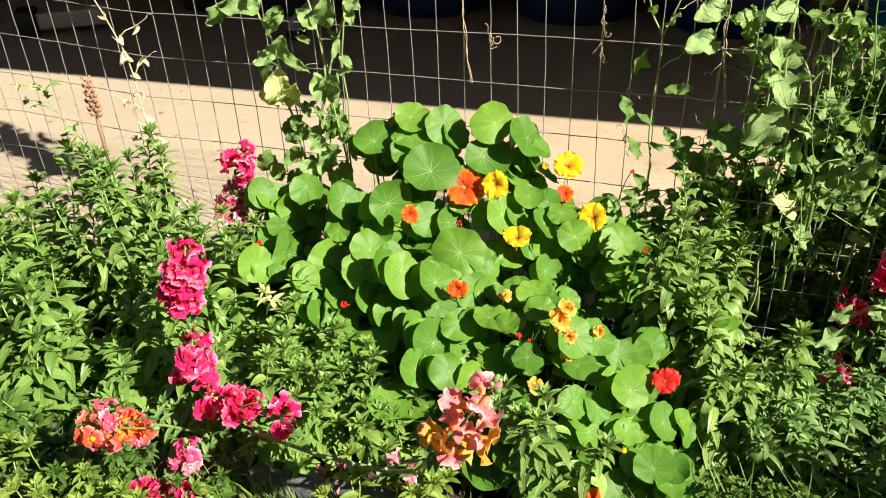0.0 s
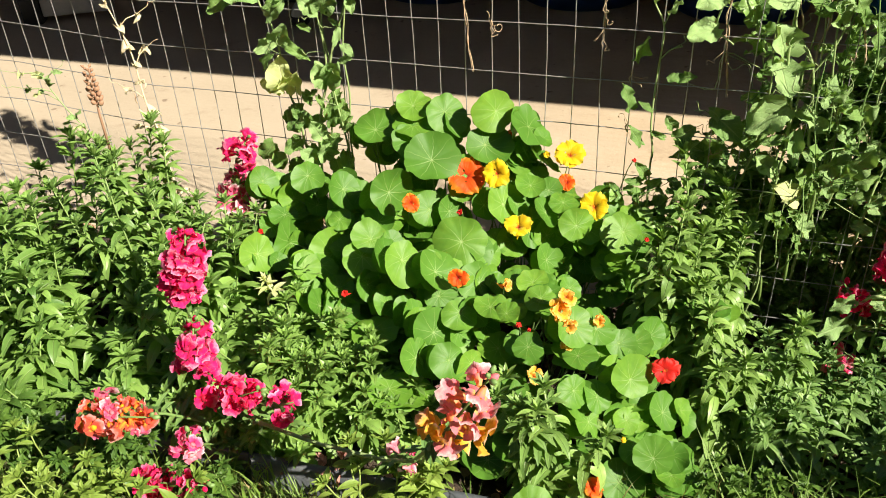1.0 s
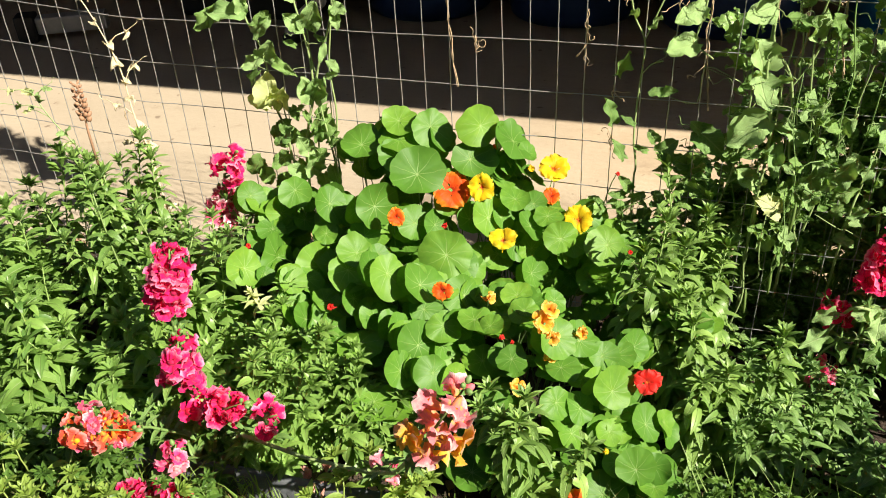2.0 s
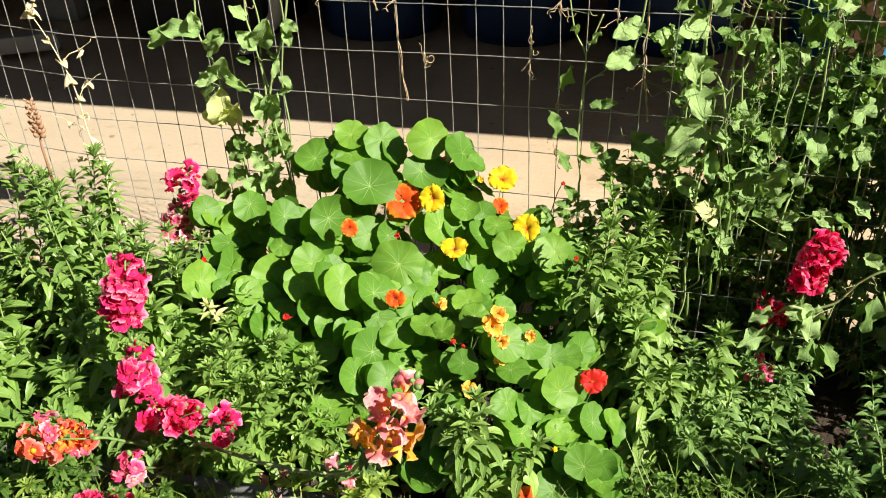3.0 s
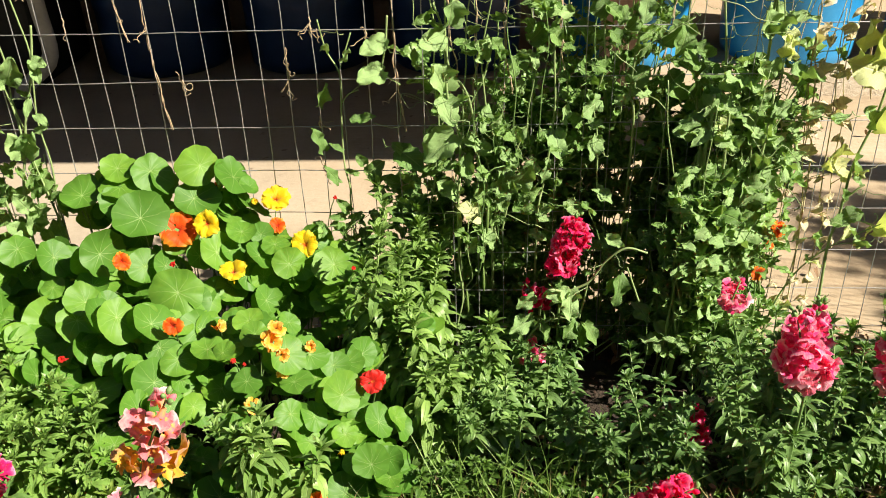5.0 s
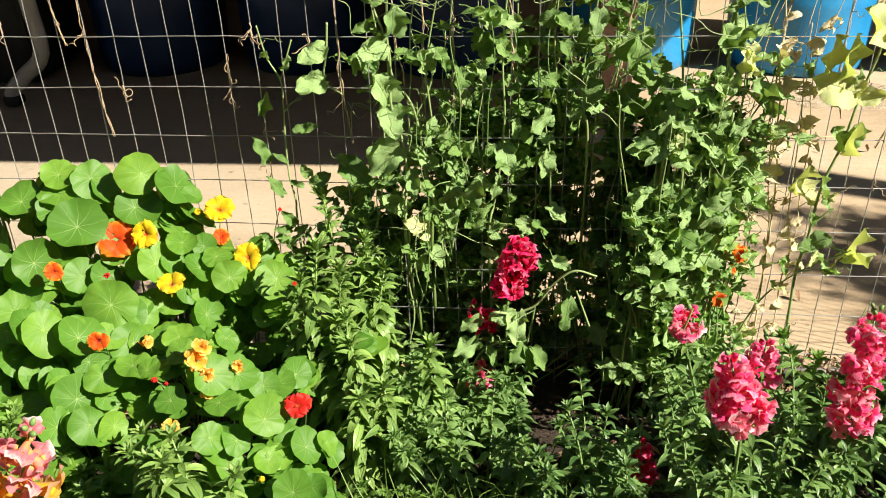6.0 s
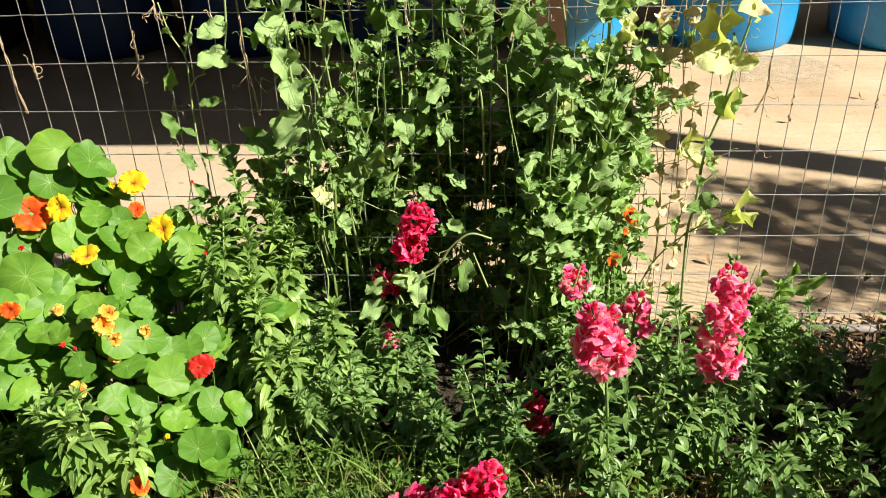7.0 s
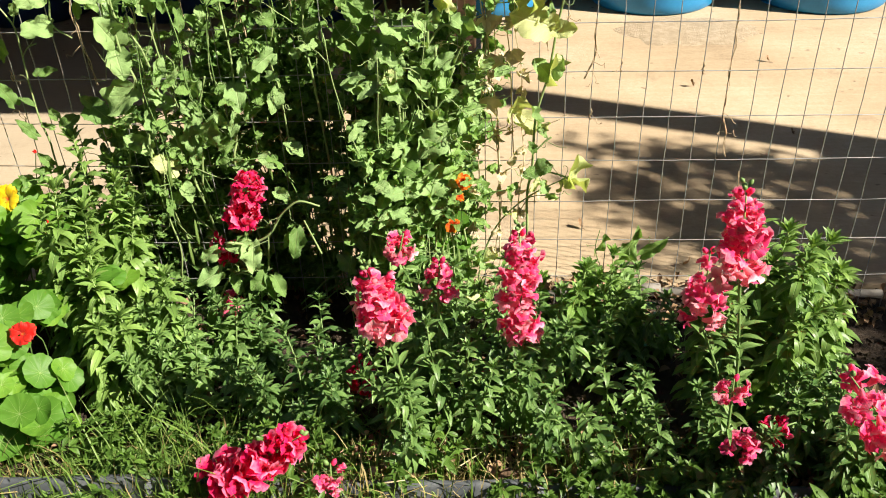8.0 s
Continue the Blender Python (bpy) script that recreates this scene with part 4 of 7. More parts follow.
def spike(plant, low, high, colour, n, size=1.0, seed=0, label="", buds=6, wide=1.0, stalk_from=None):
    """A flowering head between two points, with its stalk down into the plant."""
    r = random.Random(seed)
    a, b = Vector(low), Vector(high)
    inv = plant.matrix_basis.inverted()
    axis = (b - a).normalized()
    base = Vector(stalk_from) if stalk_from else Vector((plant.location.x * 0.6 + a.x * 0.4, plant.location.y * 0.6 + a.y * 0.4, 0.05))
    pts = [base, base.lerp(a, 0.5) + Vector((0, 0, 0.02)), a, a.lerp(b, 0.5), b + axis * 0.012]
    v, f = tube(pts, [0.003, 0.0028, 0.0024, 0.002, 0.0012], 6)
    h = Heap()
    h.add(v, f, uvs=[(0.5, 0.5)] * len(v))
    for i in range(int((a - base).length / 0.012)):
        s, ang = 0.15 + 0.8 * r.random(), i * 2.4
        lv, lf, lu = blade(r.uniform(0.025, 0.05), r.uniform(0.008, 0.014), 5, 0.22, r.uniform(0.3, 1.2))
        h.add(lv, lf, aim(base.lerp(a, s) + Vector((0, 0, 0.04 * s * (1 - s) * 2)), (math.cos(ang), math.sin(ang), r.uniform(0.1, 0.8))), lu)
    head = child("flower_stalk", h.mesh("flower_stalk", stalk_green), plant, label, inv)
    length = (b - a).length
    n = int(n * 1.5)
    for i in range(n):
        s = (i + 0.5) / n
        ang = i * 2.399 + r.uniform(-0.35, 0.35)
        if r.random() < 0.12:
            continue
        side = axis.orthogonal().normalized()
        out = side * math.cos(ang) + axis.cross(side) * math.sin(ang)
        taper = 1.0 - 0.35 * s ** 3
        at = a.lerp(b, s) + out * 0.006 * wide + Vector([r.uniform(-0.007, 0.007) for _ in range(3)])
        child("blossom", r.choice(BLOSSOMS["apricot" if colour == "blush" and s < 0.5 and r.random() < 0.7 else "white_pink" if colour == "coral" and r.random() < 0.15 else "pale_pink" if colour == "pink" and r.random() < 0.75 - 1.5 * s else colour]), head, m=aim(at, out * wide + axis * r.uniform(-0.7, 0.5), axis, 0.95 * size * taper * r.uniform(0.7, 1.25), r.uniform(-0.7, 0.7)))
    for i in range(buds):
        ang = i * 2.4
        side = axis.orthogonal().normalized()
        out = side * math.cos(ang) + axis.cross(side) * math.sin(ang)
        at = b + axis * (0.004 + 0.004 * i) + out * 0.004
        child("bud", BUDS[colour] if i < buds * 0.35 else green_bud, head, m=facing(at, out * 0.7 + axis, 0, 1.0 - 0.06 * i))
    return head


snapdragon("leafy snapdragon without flowers beside the fence", -1.06, 1.24, STEMS_TALL, 17, 0.12, 0.34, 0.48, 1, 0.1, 0.09)
left_t = snapdragon("tall upright leafy snapdragon with a brown seed spike", -1.11, 1.25, STEMS_COLUMN, 8, 0.06, 0.44, 0.58, 51, 0.05, 0.04)
snapdragon("bushy leafy snapdragon beside the wire fence", -1.38, 1.26, STEMS_LEFT, 15, 0.16, 0.28, 0.40, 2, 0.16, 0.12)
left_c = snapdragon("leafy snapdragon with pink and white flowers", -0.92, 1.34, STEMS_TALL, 13, 0.10, 0.28, 0.38, 3, 0.14, 0.08)
snapdragon("dense leafy snapdragon without flowers in the bed", -1.22, 1.02, STEMS_LEFT, 16, 0.18, 0.24, 0.36, 4, 0.2, 0.10)
left_e = snapdragon("leafy snapdragon with tall magenta flower spikes", -0.86, 1.06, STEMS_LEFT, 18, 0.16, 0.25, 0.36, 5, 0.2, 0.13)
snapdragon("low leafy snapdragon at the edge of the bed", -1.05, 0.90, STEMS_LEFT, 18, 0.18, 0.13, 0.22, 6, 0.4, 0.03)
left_f = snapdragon("leafy snapdragon leaning over the edging with crimson flowers", -0.62, 0.985, STEMS_FINE, 32, 0.12, 0.18, 0.27, 7, 0.28, 0.05)
snapdragon("low fine leaved snapdragon among the nasturtium", -0.60, 1.02, STEMS_FINE, 30, 0.13, 0.2, 0.28, 8, 0.35, 0.06)
mid_b = snapdragon("low fine leaved snapdragon beside the edging", -0.42, 0.99, STEMS_FINE, 28, 0.12, 0.15, 0.22, 9, 0.18, 0.03)
mid_c = snapdragon("leafy snapdragon with blush and apricot flowers", -0.10, 0.915, STEMS_TALL, 9, 0.05, 0.25, 0.33, 10, 0.2, 0.03)
snapdragon_stems("upright leafy snapdragon columns beside the nasturtium", STEMS_COLUMN, [
    ((0.06, 1.22), (0.052, 1.27, 0.465)), ((0.13, 1.29), (0.090, 1.44, 0.50)), ((0.19, 1.29), (0.163, 1.42, 0.45)), ((0.10, 1.24), (0.105, 1.34, 0.40)), ((0.16, 1.25), (0.160, 1.36, 0.38)), ((0.07, 1.20), (0.085, 1.25, 0.33)),
    ((0.03, 1.24), (0.025, 1.285, 0.40)), ((0.20, 1.26), (0.190, 1.36, 0.36)), ((0.12, 1.20), (0.125, 1.27, 0.33)), ((0.12, 1.30), (0.110, 1.41, 0.42)),
], 11)
snapdragon_stems("lower leafy snapdragon columns in front of the pea vines", STEMS_COLUMN, [
    ((0.17, 1.16), (0.175, 1.20, 0.31)), ((0.22, 1.12), (0.232, 1.15, 0.26)), ((0.13, 1.17), (0.135, 1.21, 0.275)), ((0.17, 1.10), (0.172, 1.12, 0.25)), ((0.27, 1.16), (0.278, 1.20, 0.32)),
], 12)
snapdragon("low leafy snapdragon against the fence behind the nasturtium", 0.04, 1.41, STEMS_MID, 6, 0.05, 0.20, 0.32, 61, 0.1, 0.03)
snapdragon("fine leaved snapdragon low in front of the pea vines", 0.26, 1.17, STEMS_MID, 12, 0.07, 0.16, 0.26, 62, 0.2, 0.05)
snapdragon("bushy snapdragon foliage low in the bed", 0.34, 1.16, STEMS_MID, 20, 0.13, 0.16, 0.26, 13, 0.3, 0.08)
col_d = snapdragon("crimson flowering snapdragon leaning among the pea vines", 0.43, 1.27, STEMS_MID, 14, 0.10, 0.14, 0.26, 14, 0.3, 0.05)
right_a = snapdragon("low snapdragon with crimson flowers over the edging", 0.58, 1.07, STEMS_MID, 18, 0.09, 0.18, 0.26, 15, 0.35, 0.06)
right_b = snapdragon("bushy snapdragon with rose pink flower heads", 0.84, 1.02, STEMS_MID, 20, 0.08, 0.25, 0.34, 16, 0.25, 0.09)
right_c = snapdragon("leafy snapdragon with a tall pink spike", 1.00, 1.07, STEMS_MID, 14, 0.07, 0.2, 0.32, 17, 0.3, 0.09)
snapdragon("leafy snapdragon beside dry litter at the slab edge", 1.17, 1.24, STEMS_MID, 9, 0.11, 0.22, 0.34, 18, 0.3, 0.08)
right_e = snapdragon("bushy snapdragon with tall rose pink spikes", 1.47, 1.14, STEMS_COLUMN, 13, 0.12, 0.34, 0.44, 19, 0.14, 0.09)
right_f = snapdragon("shaded low snapdragon near the edging", 1.15, 0.98, STEMS_MID, 7, 0.10, 0.16, 0.26, 20, 0.4, 0.05)
right_g = snapdragon("leafy snapdragon at the shaded end of the bed", 1.66, 0.90, STEMS_MID, 26, 0.16, 0.18, 0.30, 21, 0.25, 0.06)
right_h = snapdragon("small leafy snapdragon in bare soil", 0.88, 1.24, STEMS_MID, 16, 0.09, 0.18, 0.32, 22, 0.3, 0.06)
right_i = snapdragon("leafy snapdragon with drooping pink flowers", 1.36, 0.92, STEMS_MID, 12, 0.12, 0.15, 0.24, 23, 0.35, 0.03)

snapdragon("bright leafy snapdragon tuft at the slab edge", 1.12, 1.30, STEMS_FINE, 18, 0.07, 0.22, 0.31, 24, 0.3, 0.05)
snapdragon("small leafy snapdragon beside the irrigation pipe", 1.26, 1.36, STEMS_MID, 10, 0.06, 0.14, 0.22, 25, 0.3, 0.05)
snapdragon("low leafy snapdragon at the slab edge", 1.62, 1.32, STEMS_COLUMN, 7, 0.07, 0.22, 0.30, 26, 0.2, 0.05)

shoot = leafy_stem(130, 0.06, 0.036, 0.011, pea_yellow, 0.006, 0.5)
sprig = thing("sprig", "pale lime green shoot among the nasturtium leaves", "shoot", "", (-0.689, 1.120, 0.260))
mass = Heap()
set_stem(sprig, shoot, Euler((0.5, 0.1, 0)).to_matrix().to_4x4(), mass, 0.0, random.Random(3))
set_foliage(sprig, mass, pea_yellow)

spike(left_c, (-0.93, 1.385, 0.275), (-0.912, 1.385, 0.355), "white_pink", 18, 1.1, 31, "white and pink striped flower head")
spike(left_c, (-0.885, 1.385, 0.41), (-0.862, 1.385, 0.455), "magenta", 9, 1.1, 32, "magenta flower head", 3, stalk_from=(-0.905, 1.385, 0.36))
spike(left_e, (-0.722, 0.892, 0.405), (-0.69, 0.892, 0.54), "magenta", 30, 1.05, 33, "tall magenta flower spike")
spike(left_e, (-0.722, 0.868, 0.26), (-0.708, 0.875, 0.355), "magenta", 20, 1.0, 34, "magenta flower spike", 9)
spike(left_f, (-0.60, 0.80, 0.29), (-0.55, 0.79, 0.325), "crimson", 11, 0.92, 35, "crimson flower head", 5)
spike(left_f, (-0.525, 0.82, 0.275), (-0.50, 0.81, 0.295), "magenta", 4, 0.8, 36, "small magenta flower head", 1)
spike(left_f, (-0.665, 0.82, 0.27), (-0.64, 0.82, 0.28), "crimson", 5, 0.9, 37, "crimson flower head", 0)
spike(left_f, (-0.77, 0.665, 0.335), (-0.66, 0.66, 0.365), "coral", 26, 0.82, 38, "coral red and yellow flower head lying sideways", 4, 1.4, (-0.70, 0.90, 0.10))
spike(left_f, (-0.72, 0.79, 0.135), (-0.712, 0.80, 0.17), "pink", 8, 0.8, 39, "pink flower head", 2)
spike(left_f, (-0.79, 0.735, 0.10), (-0.66, 0.735, 0.13), "crimson", 17, 0.75, 40, "crimson flower spike lying in the grass", 4)
spike(mid_c, (-0.185, 0.655, 0.45), (-0.11, 0.62, 0.60), "blush", 9, 1.2, 41, "blush and apricot flower spike", 5, 1.1, (-0.30, 0.86, 0.14))
spike(mid_b, (-0.31, 0.80, 0.22), (-0.30, 0.80, 0.235), "pink", 3, 0.8, 42, "single pale pink blossom", 0)
spike(col_d, (0.437, 1.306, 0.375), (0.46, 1.306, 0.475), "crimson", 26, 1.0, 43, "bright crimson flower spike")
spike(col_d, (0.405, 1.31, 0.285), (0.372, 1.312, 0.33), "crimson", 8, 0.85, 44, "crimson flower head", 2)
spike(col_d, (0.39, 1.28, 0.17), (0.40, 1.28, 0.20), "pink", 4, 0.7, 45, "faded pink flower head", 0)
spike(right_h, (0.758, 1.227, 0.345), (0.768, 1.227, 0.385), "pink", 10, 0.85, 46, "rose pink flower head", 2)
spike(right_b, (0.775, 0.872, 0.435), (0.752, 0.89, 0.525), "pink", 26, 1.05, 47, "large rose pink flower head", 8)
spike(right_b, (0.845, 1.05, 0.39), (0.848, 1.05, 0.44), "pink", 8, 0.85, 48, "rose pink flower head", 7)
spike(right_a, (0.46, 0.838, 0.125), (0.61, 0.842, 0.235), "crimson", 34, 1.18, 49, "crimson red flower spike hanging over the edging", 4)
spike(right_a, (0.655, 0.855, 0.095), (0.657, 0.86, 0.145), "pink", 6, 0.8, 50, "pink flower head low over the edging", 2)
spike(right_b, (0.688, 1.094, 0.10), (0.68, 1.094, 0.185), "crimson", 10, 0.8, 51, "dark crimson flower head in shade", 2)
spike(right_c, (0.992, 1.01, 0.31), (0.984, 1.01, 0.52), "pink", 32, 1.0, 52, "tall rose pink flower spike", 7)
spike(right_e, (1.318, 0.925, 0.51), (1.306, 0.925, 0.64), "pink", 26, 1.0, 53, "tall rose pink flower spike", 7)
spike(right_e, (1.297, 1.0, 0.35), (1.291, 1.0, 0.49), "pink", 14, 0.9, 54, "fading pink flower spike", 3)
spike(right_i, (1.335, 0.90, 0.27), (1.333, 0.90, 0.305), "pink", 5, 0.75, 55, "drooping pink blossoms", 1)
spike(right_i, (1.355, 0.88, 0.175), (1.37, 0.88, 0.20), "pink", 6, 0.9, 56, "drooping pink blossoms", 0)
spike(right_i, (1.41, 0.90, 0.20), (1.44, 0.90, 0.215), "crimson", 5, 0.85, 57, "crimson blossoms in shade", 0)
spike(right_g, (1.555, 0.75, 0.30), (1.44, 0.75, 0.45), "pink", 15, 1.15, 58, "leaning rose pink flower spike", 4, 1.0, (1.58, 0.92, 0.08))
spike(right_f, (1.29, 0.85, 0.105), (1.295, 0.85, 0.12), "crimson", 3, 0.8, 59, "fallen crimson blossom", 0)
# the brown seeding spike on the tallest stem
h = Heap()
v, f = tube([(-1.11, 1.25, 0.44), (-1.112, 1.25, 0.55), (-1.105, 1.25, 0.66)], [0.003, 0.0025, 0.001], 6)
h.add(v, f, uvs=[(0.5, 0.5)] * len(v))
bv, bf = lathe([(0.002, 0.0), (0.0055, 0.004), (0.006, 0.008), (0.0035, 0.013), (0.001, 0.016)], 7)
for i in range(34):
    a, z = i * 2.4, 0.575 + 0.0025 * i
    h.add(bv, bf, facing((-1.11 + 0.005 * math.cos(a), 1.25 + 0.005 * math.sin(a), z), (math.cos(a), math.sin(a), 0.9), 0, 0.95 - 0.014 * i), [(0.5, 0.5)] * len(bv))
child("seed_spike", h.mesh("seed_spike", seed_brown), left_t, "brown spike of seed pods", left_t.matrix_basis.inverted())
# the long bare stalk that lies along the edging
h = Heap()
pts = [(-0.62, 0.90, 0.12), (-0.56, 0.80, 0.245), (-0.45, 0.79, 0.235), (-0.33, 0.79, 0.23), (-0.26, 0.74, 0.30), (-0.20, 0.67, 0.42)]
v, f = tube([Vector(pts[i]).lerp(Vector(pts[i + 1]), s / 4) for i in range(5) for s in range(4)] + [Vector(pts[-1])], 0.0034, 7)
h.add(v, f, uvs=[(0.5, 0.5)] * len(v))
for i in range(14):
    s = i / 14 * 4
    k = int(s)
    q = Vector(pts[k]).lerp(Vector(pts[k + 1]), s - k)
    bv2, bf2, bu2 = blade(0.022, 0.008, 4)
    h.add(bv2, bf2, aim(q, (rng.uniform(-1, 1), rng.uniform(-1, 0.3), rng.uniform(-0.2, 1))), bu2)
child("bare_stalk", h.mesh("bare_stalk", pea_stem), mid_c, "long bare green stalk bent along the ground", mid_c.matrix_basis.inverted())


# ---- pea vines ----
PEA_ROWS, PEA_COLS = 12, 7


def pea_leaf_mesh(seed, material, broad, dry=False):
    """A soft oval leaflet, or one broad half of the clasping pair at a node, of length 1 along +y."""
    h = Heap()
    r = random.Random(seed * 2 + broad)
    width = r.uniform(0.62, 0.92) if broad else r.uniform(0.36, 0.58)
    cup, roll, ripple, ph = (0.9, 2.4, 0.10, seed) if dry else (r.uniform(-0.2, 0.75), r.uniform(-0.3, 1.3), r.uniform(0.08, 0.19), r.uniform(0, 6))
    skew = (0.22 if broad else 0.06) * r.choice((-1, 1))
    verts, uvs, faces = [], [], []
    y = z = 0.0
    for i in range(PEA_ROWS + 1):
        s = i / PEA_ROWS
        a = 0.3 - roll * s
        if i:
            y += math.cos(a) / PEA_ROWS
            z += math.sin(a) / PEA_ROWS
        w = width / 2 * (math.sin(math.pi * min(1.0, s * 0.97 + 0.03) ** 0.78) ** 0.6 if i < PEA_ROWS else 0.06)
        for k in range(PEA_COLS):
            u = 2 * k / (PEA_COLS - 1) - 1
            tooth = 1 + 0.085 * math.sin(26 * s + ph + u) * abs(u) + 0.06 * math.sin(9 * s + 2 * ph + 2 * u) * abs(u) + skew * u * 0.5
            x = u * w * tooth
            verts.append((x, y - 0.12 * abs(u) * (1 - s), z + cup * x * x / width * 2 + 0.03 * abs(u) ** 0.5 + ripple * u * u * math.sin(11 * s + ph + 2 * u) + 0.018 * math.sin(19 * s + 5 * u + ph) * math.sin(7 * u + ph)))
            uvs.append((0.5 + u / 2, s))
    for i in range(PEA_ROWS):
        for k in range(PEA_COLS - 1):
            b = i * PEA_COLS + k
            faces.append((b, b + 1, b + PEA_COLS + 1, b + PEA_COLS))
    h.add(verts, faces, uvs=uvs)
    return h.mesh("leaf", material)


LEAF_UV = [(k / (PEA_COLS - 1), i / PEA_ROWS) for i in range(PEA_ROWS + 1) for k in range(PEA_COLS)]
WIDE = {}


def pea_leaves(first, n, material, dry=False):
    """Leaflets of one material; WIDE holds the broad partner of each."""
    out = []
    for s in range(first, first + n):
        me = pea_leaf_mesh(s, material, 0, dry)
        WIDE[me.name] = pea_leaf_mesh(s, material, 1, dry)
        out.append(me)
    return out


PEA = pea_leaves(0, 10, pea_green)
PEA_GREY = pea_leaves(20, 8, pea_grey)
PEA_Y = pea_leaves(40, 4, pea_yellow)
PEA_DRY = pea_leaves(50, 4, straw, True)


def pod_mesh():
    h = Heap()
    v, f = tube([(0, s, 0.06 * math.sin(3 * s)) for s in np.linspace(0, 1, 9)], [0.01, 0.06, 0.085, 0.09, 0.09, 0.09, 0.085, 0.06, 0.01], 8)
    h.add([(x * 0.55, y, z) for x, y, z in v], f, uvs=[(0.5, 0.5)] * len(v))
    return h.mesh("pod", weed_green)


POD = pod_mesh()


LIT = Vector((0.60, -0.62, 0.6))   # the side from which leaves on the fence take their light


def spline(points, n):
    p = [Vector(q) for q in points]
    p = [p[0] * 2 - p[1]] + p + [p[-1] * 2 - p[-2]]
    out = []
    for i in range(n + 1):
        t = i / n * (len(p) - 3)
        k = min(int(t), len(p) - 4)
        s = t - k
        a, b, c, d = p[k:k + 4]
        out.append(0.5 * ((2 * b) + (c - a) * s + (2 * a - 5 * b + 4 * c - d) * s * s + (3 * b - a - 3 * c + d) * s ** 3))
    return out


def curl(h, start, way, r, length=0.05, thick=0.0007):
    """A tendril that ends in a coil."""
    w = Vector(way).normalized()
    side = w.orthogonal().normalized()
    up = w.cross(side)
    n, turns, rad = 22, r.uniform(0.15, 1.1), r.uniform(0.003, 0.009)
    pts = []
    for i in range(n):
        s = i / (n - 1)
        c = max(0.0, s - 0.45) / 0.55
        pts.append(Vector(start) + w * length * min(s, 0.45 + 0.25 * c) * 1.6 + (side * math.sin(c * turns * 6.28) + up * (1 - math.cos(c * turns * 6.28))) * rad * (1 - 0.4 * c))
    v, f = tube(pts, thick, 4)
    h.add(v, f, uvs=[(0.5, 0.5)] * len(v))


HOLLOWS = [(0.285, 0.27, 0.065, 0.11), (0.60, 0.53, 0.06, 0.16), (0.56, 0.14, 0.07, 0.10), (0.40, 0.70, 0.04, 0.06)]   # x, z and half sizes of the dark gaps


def sparse(q):
    """True where the thicket has few leaves: in its hollows and between its clumps."""
    if q.y > 1.575 or not 0.18 < q.x < 0.92:
        return False
    if any(((q.x - x) / rx) ** 2 + ((q.z - z) / rz) ** 2 < 1 for x, z, rx, rz in HOLLOWS):
        return True
    return noise.noise(Vector((q.x * 11, q.y * 9, q.z * 11))) < (-0.05 if q.x < 0.66 else -0.22)


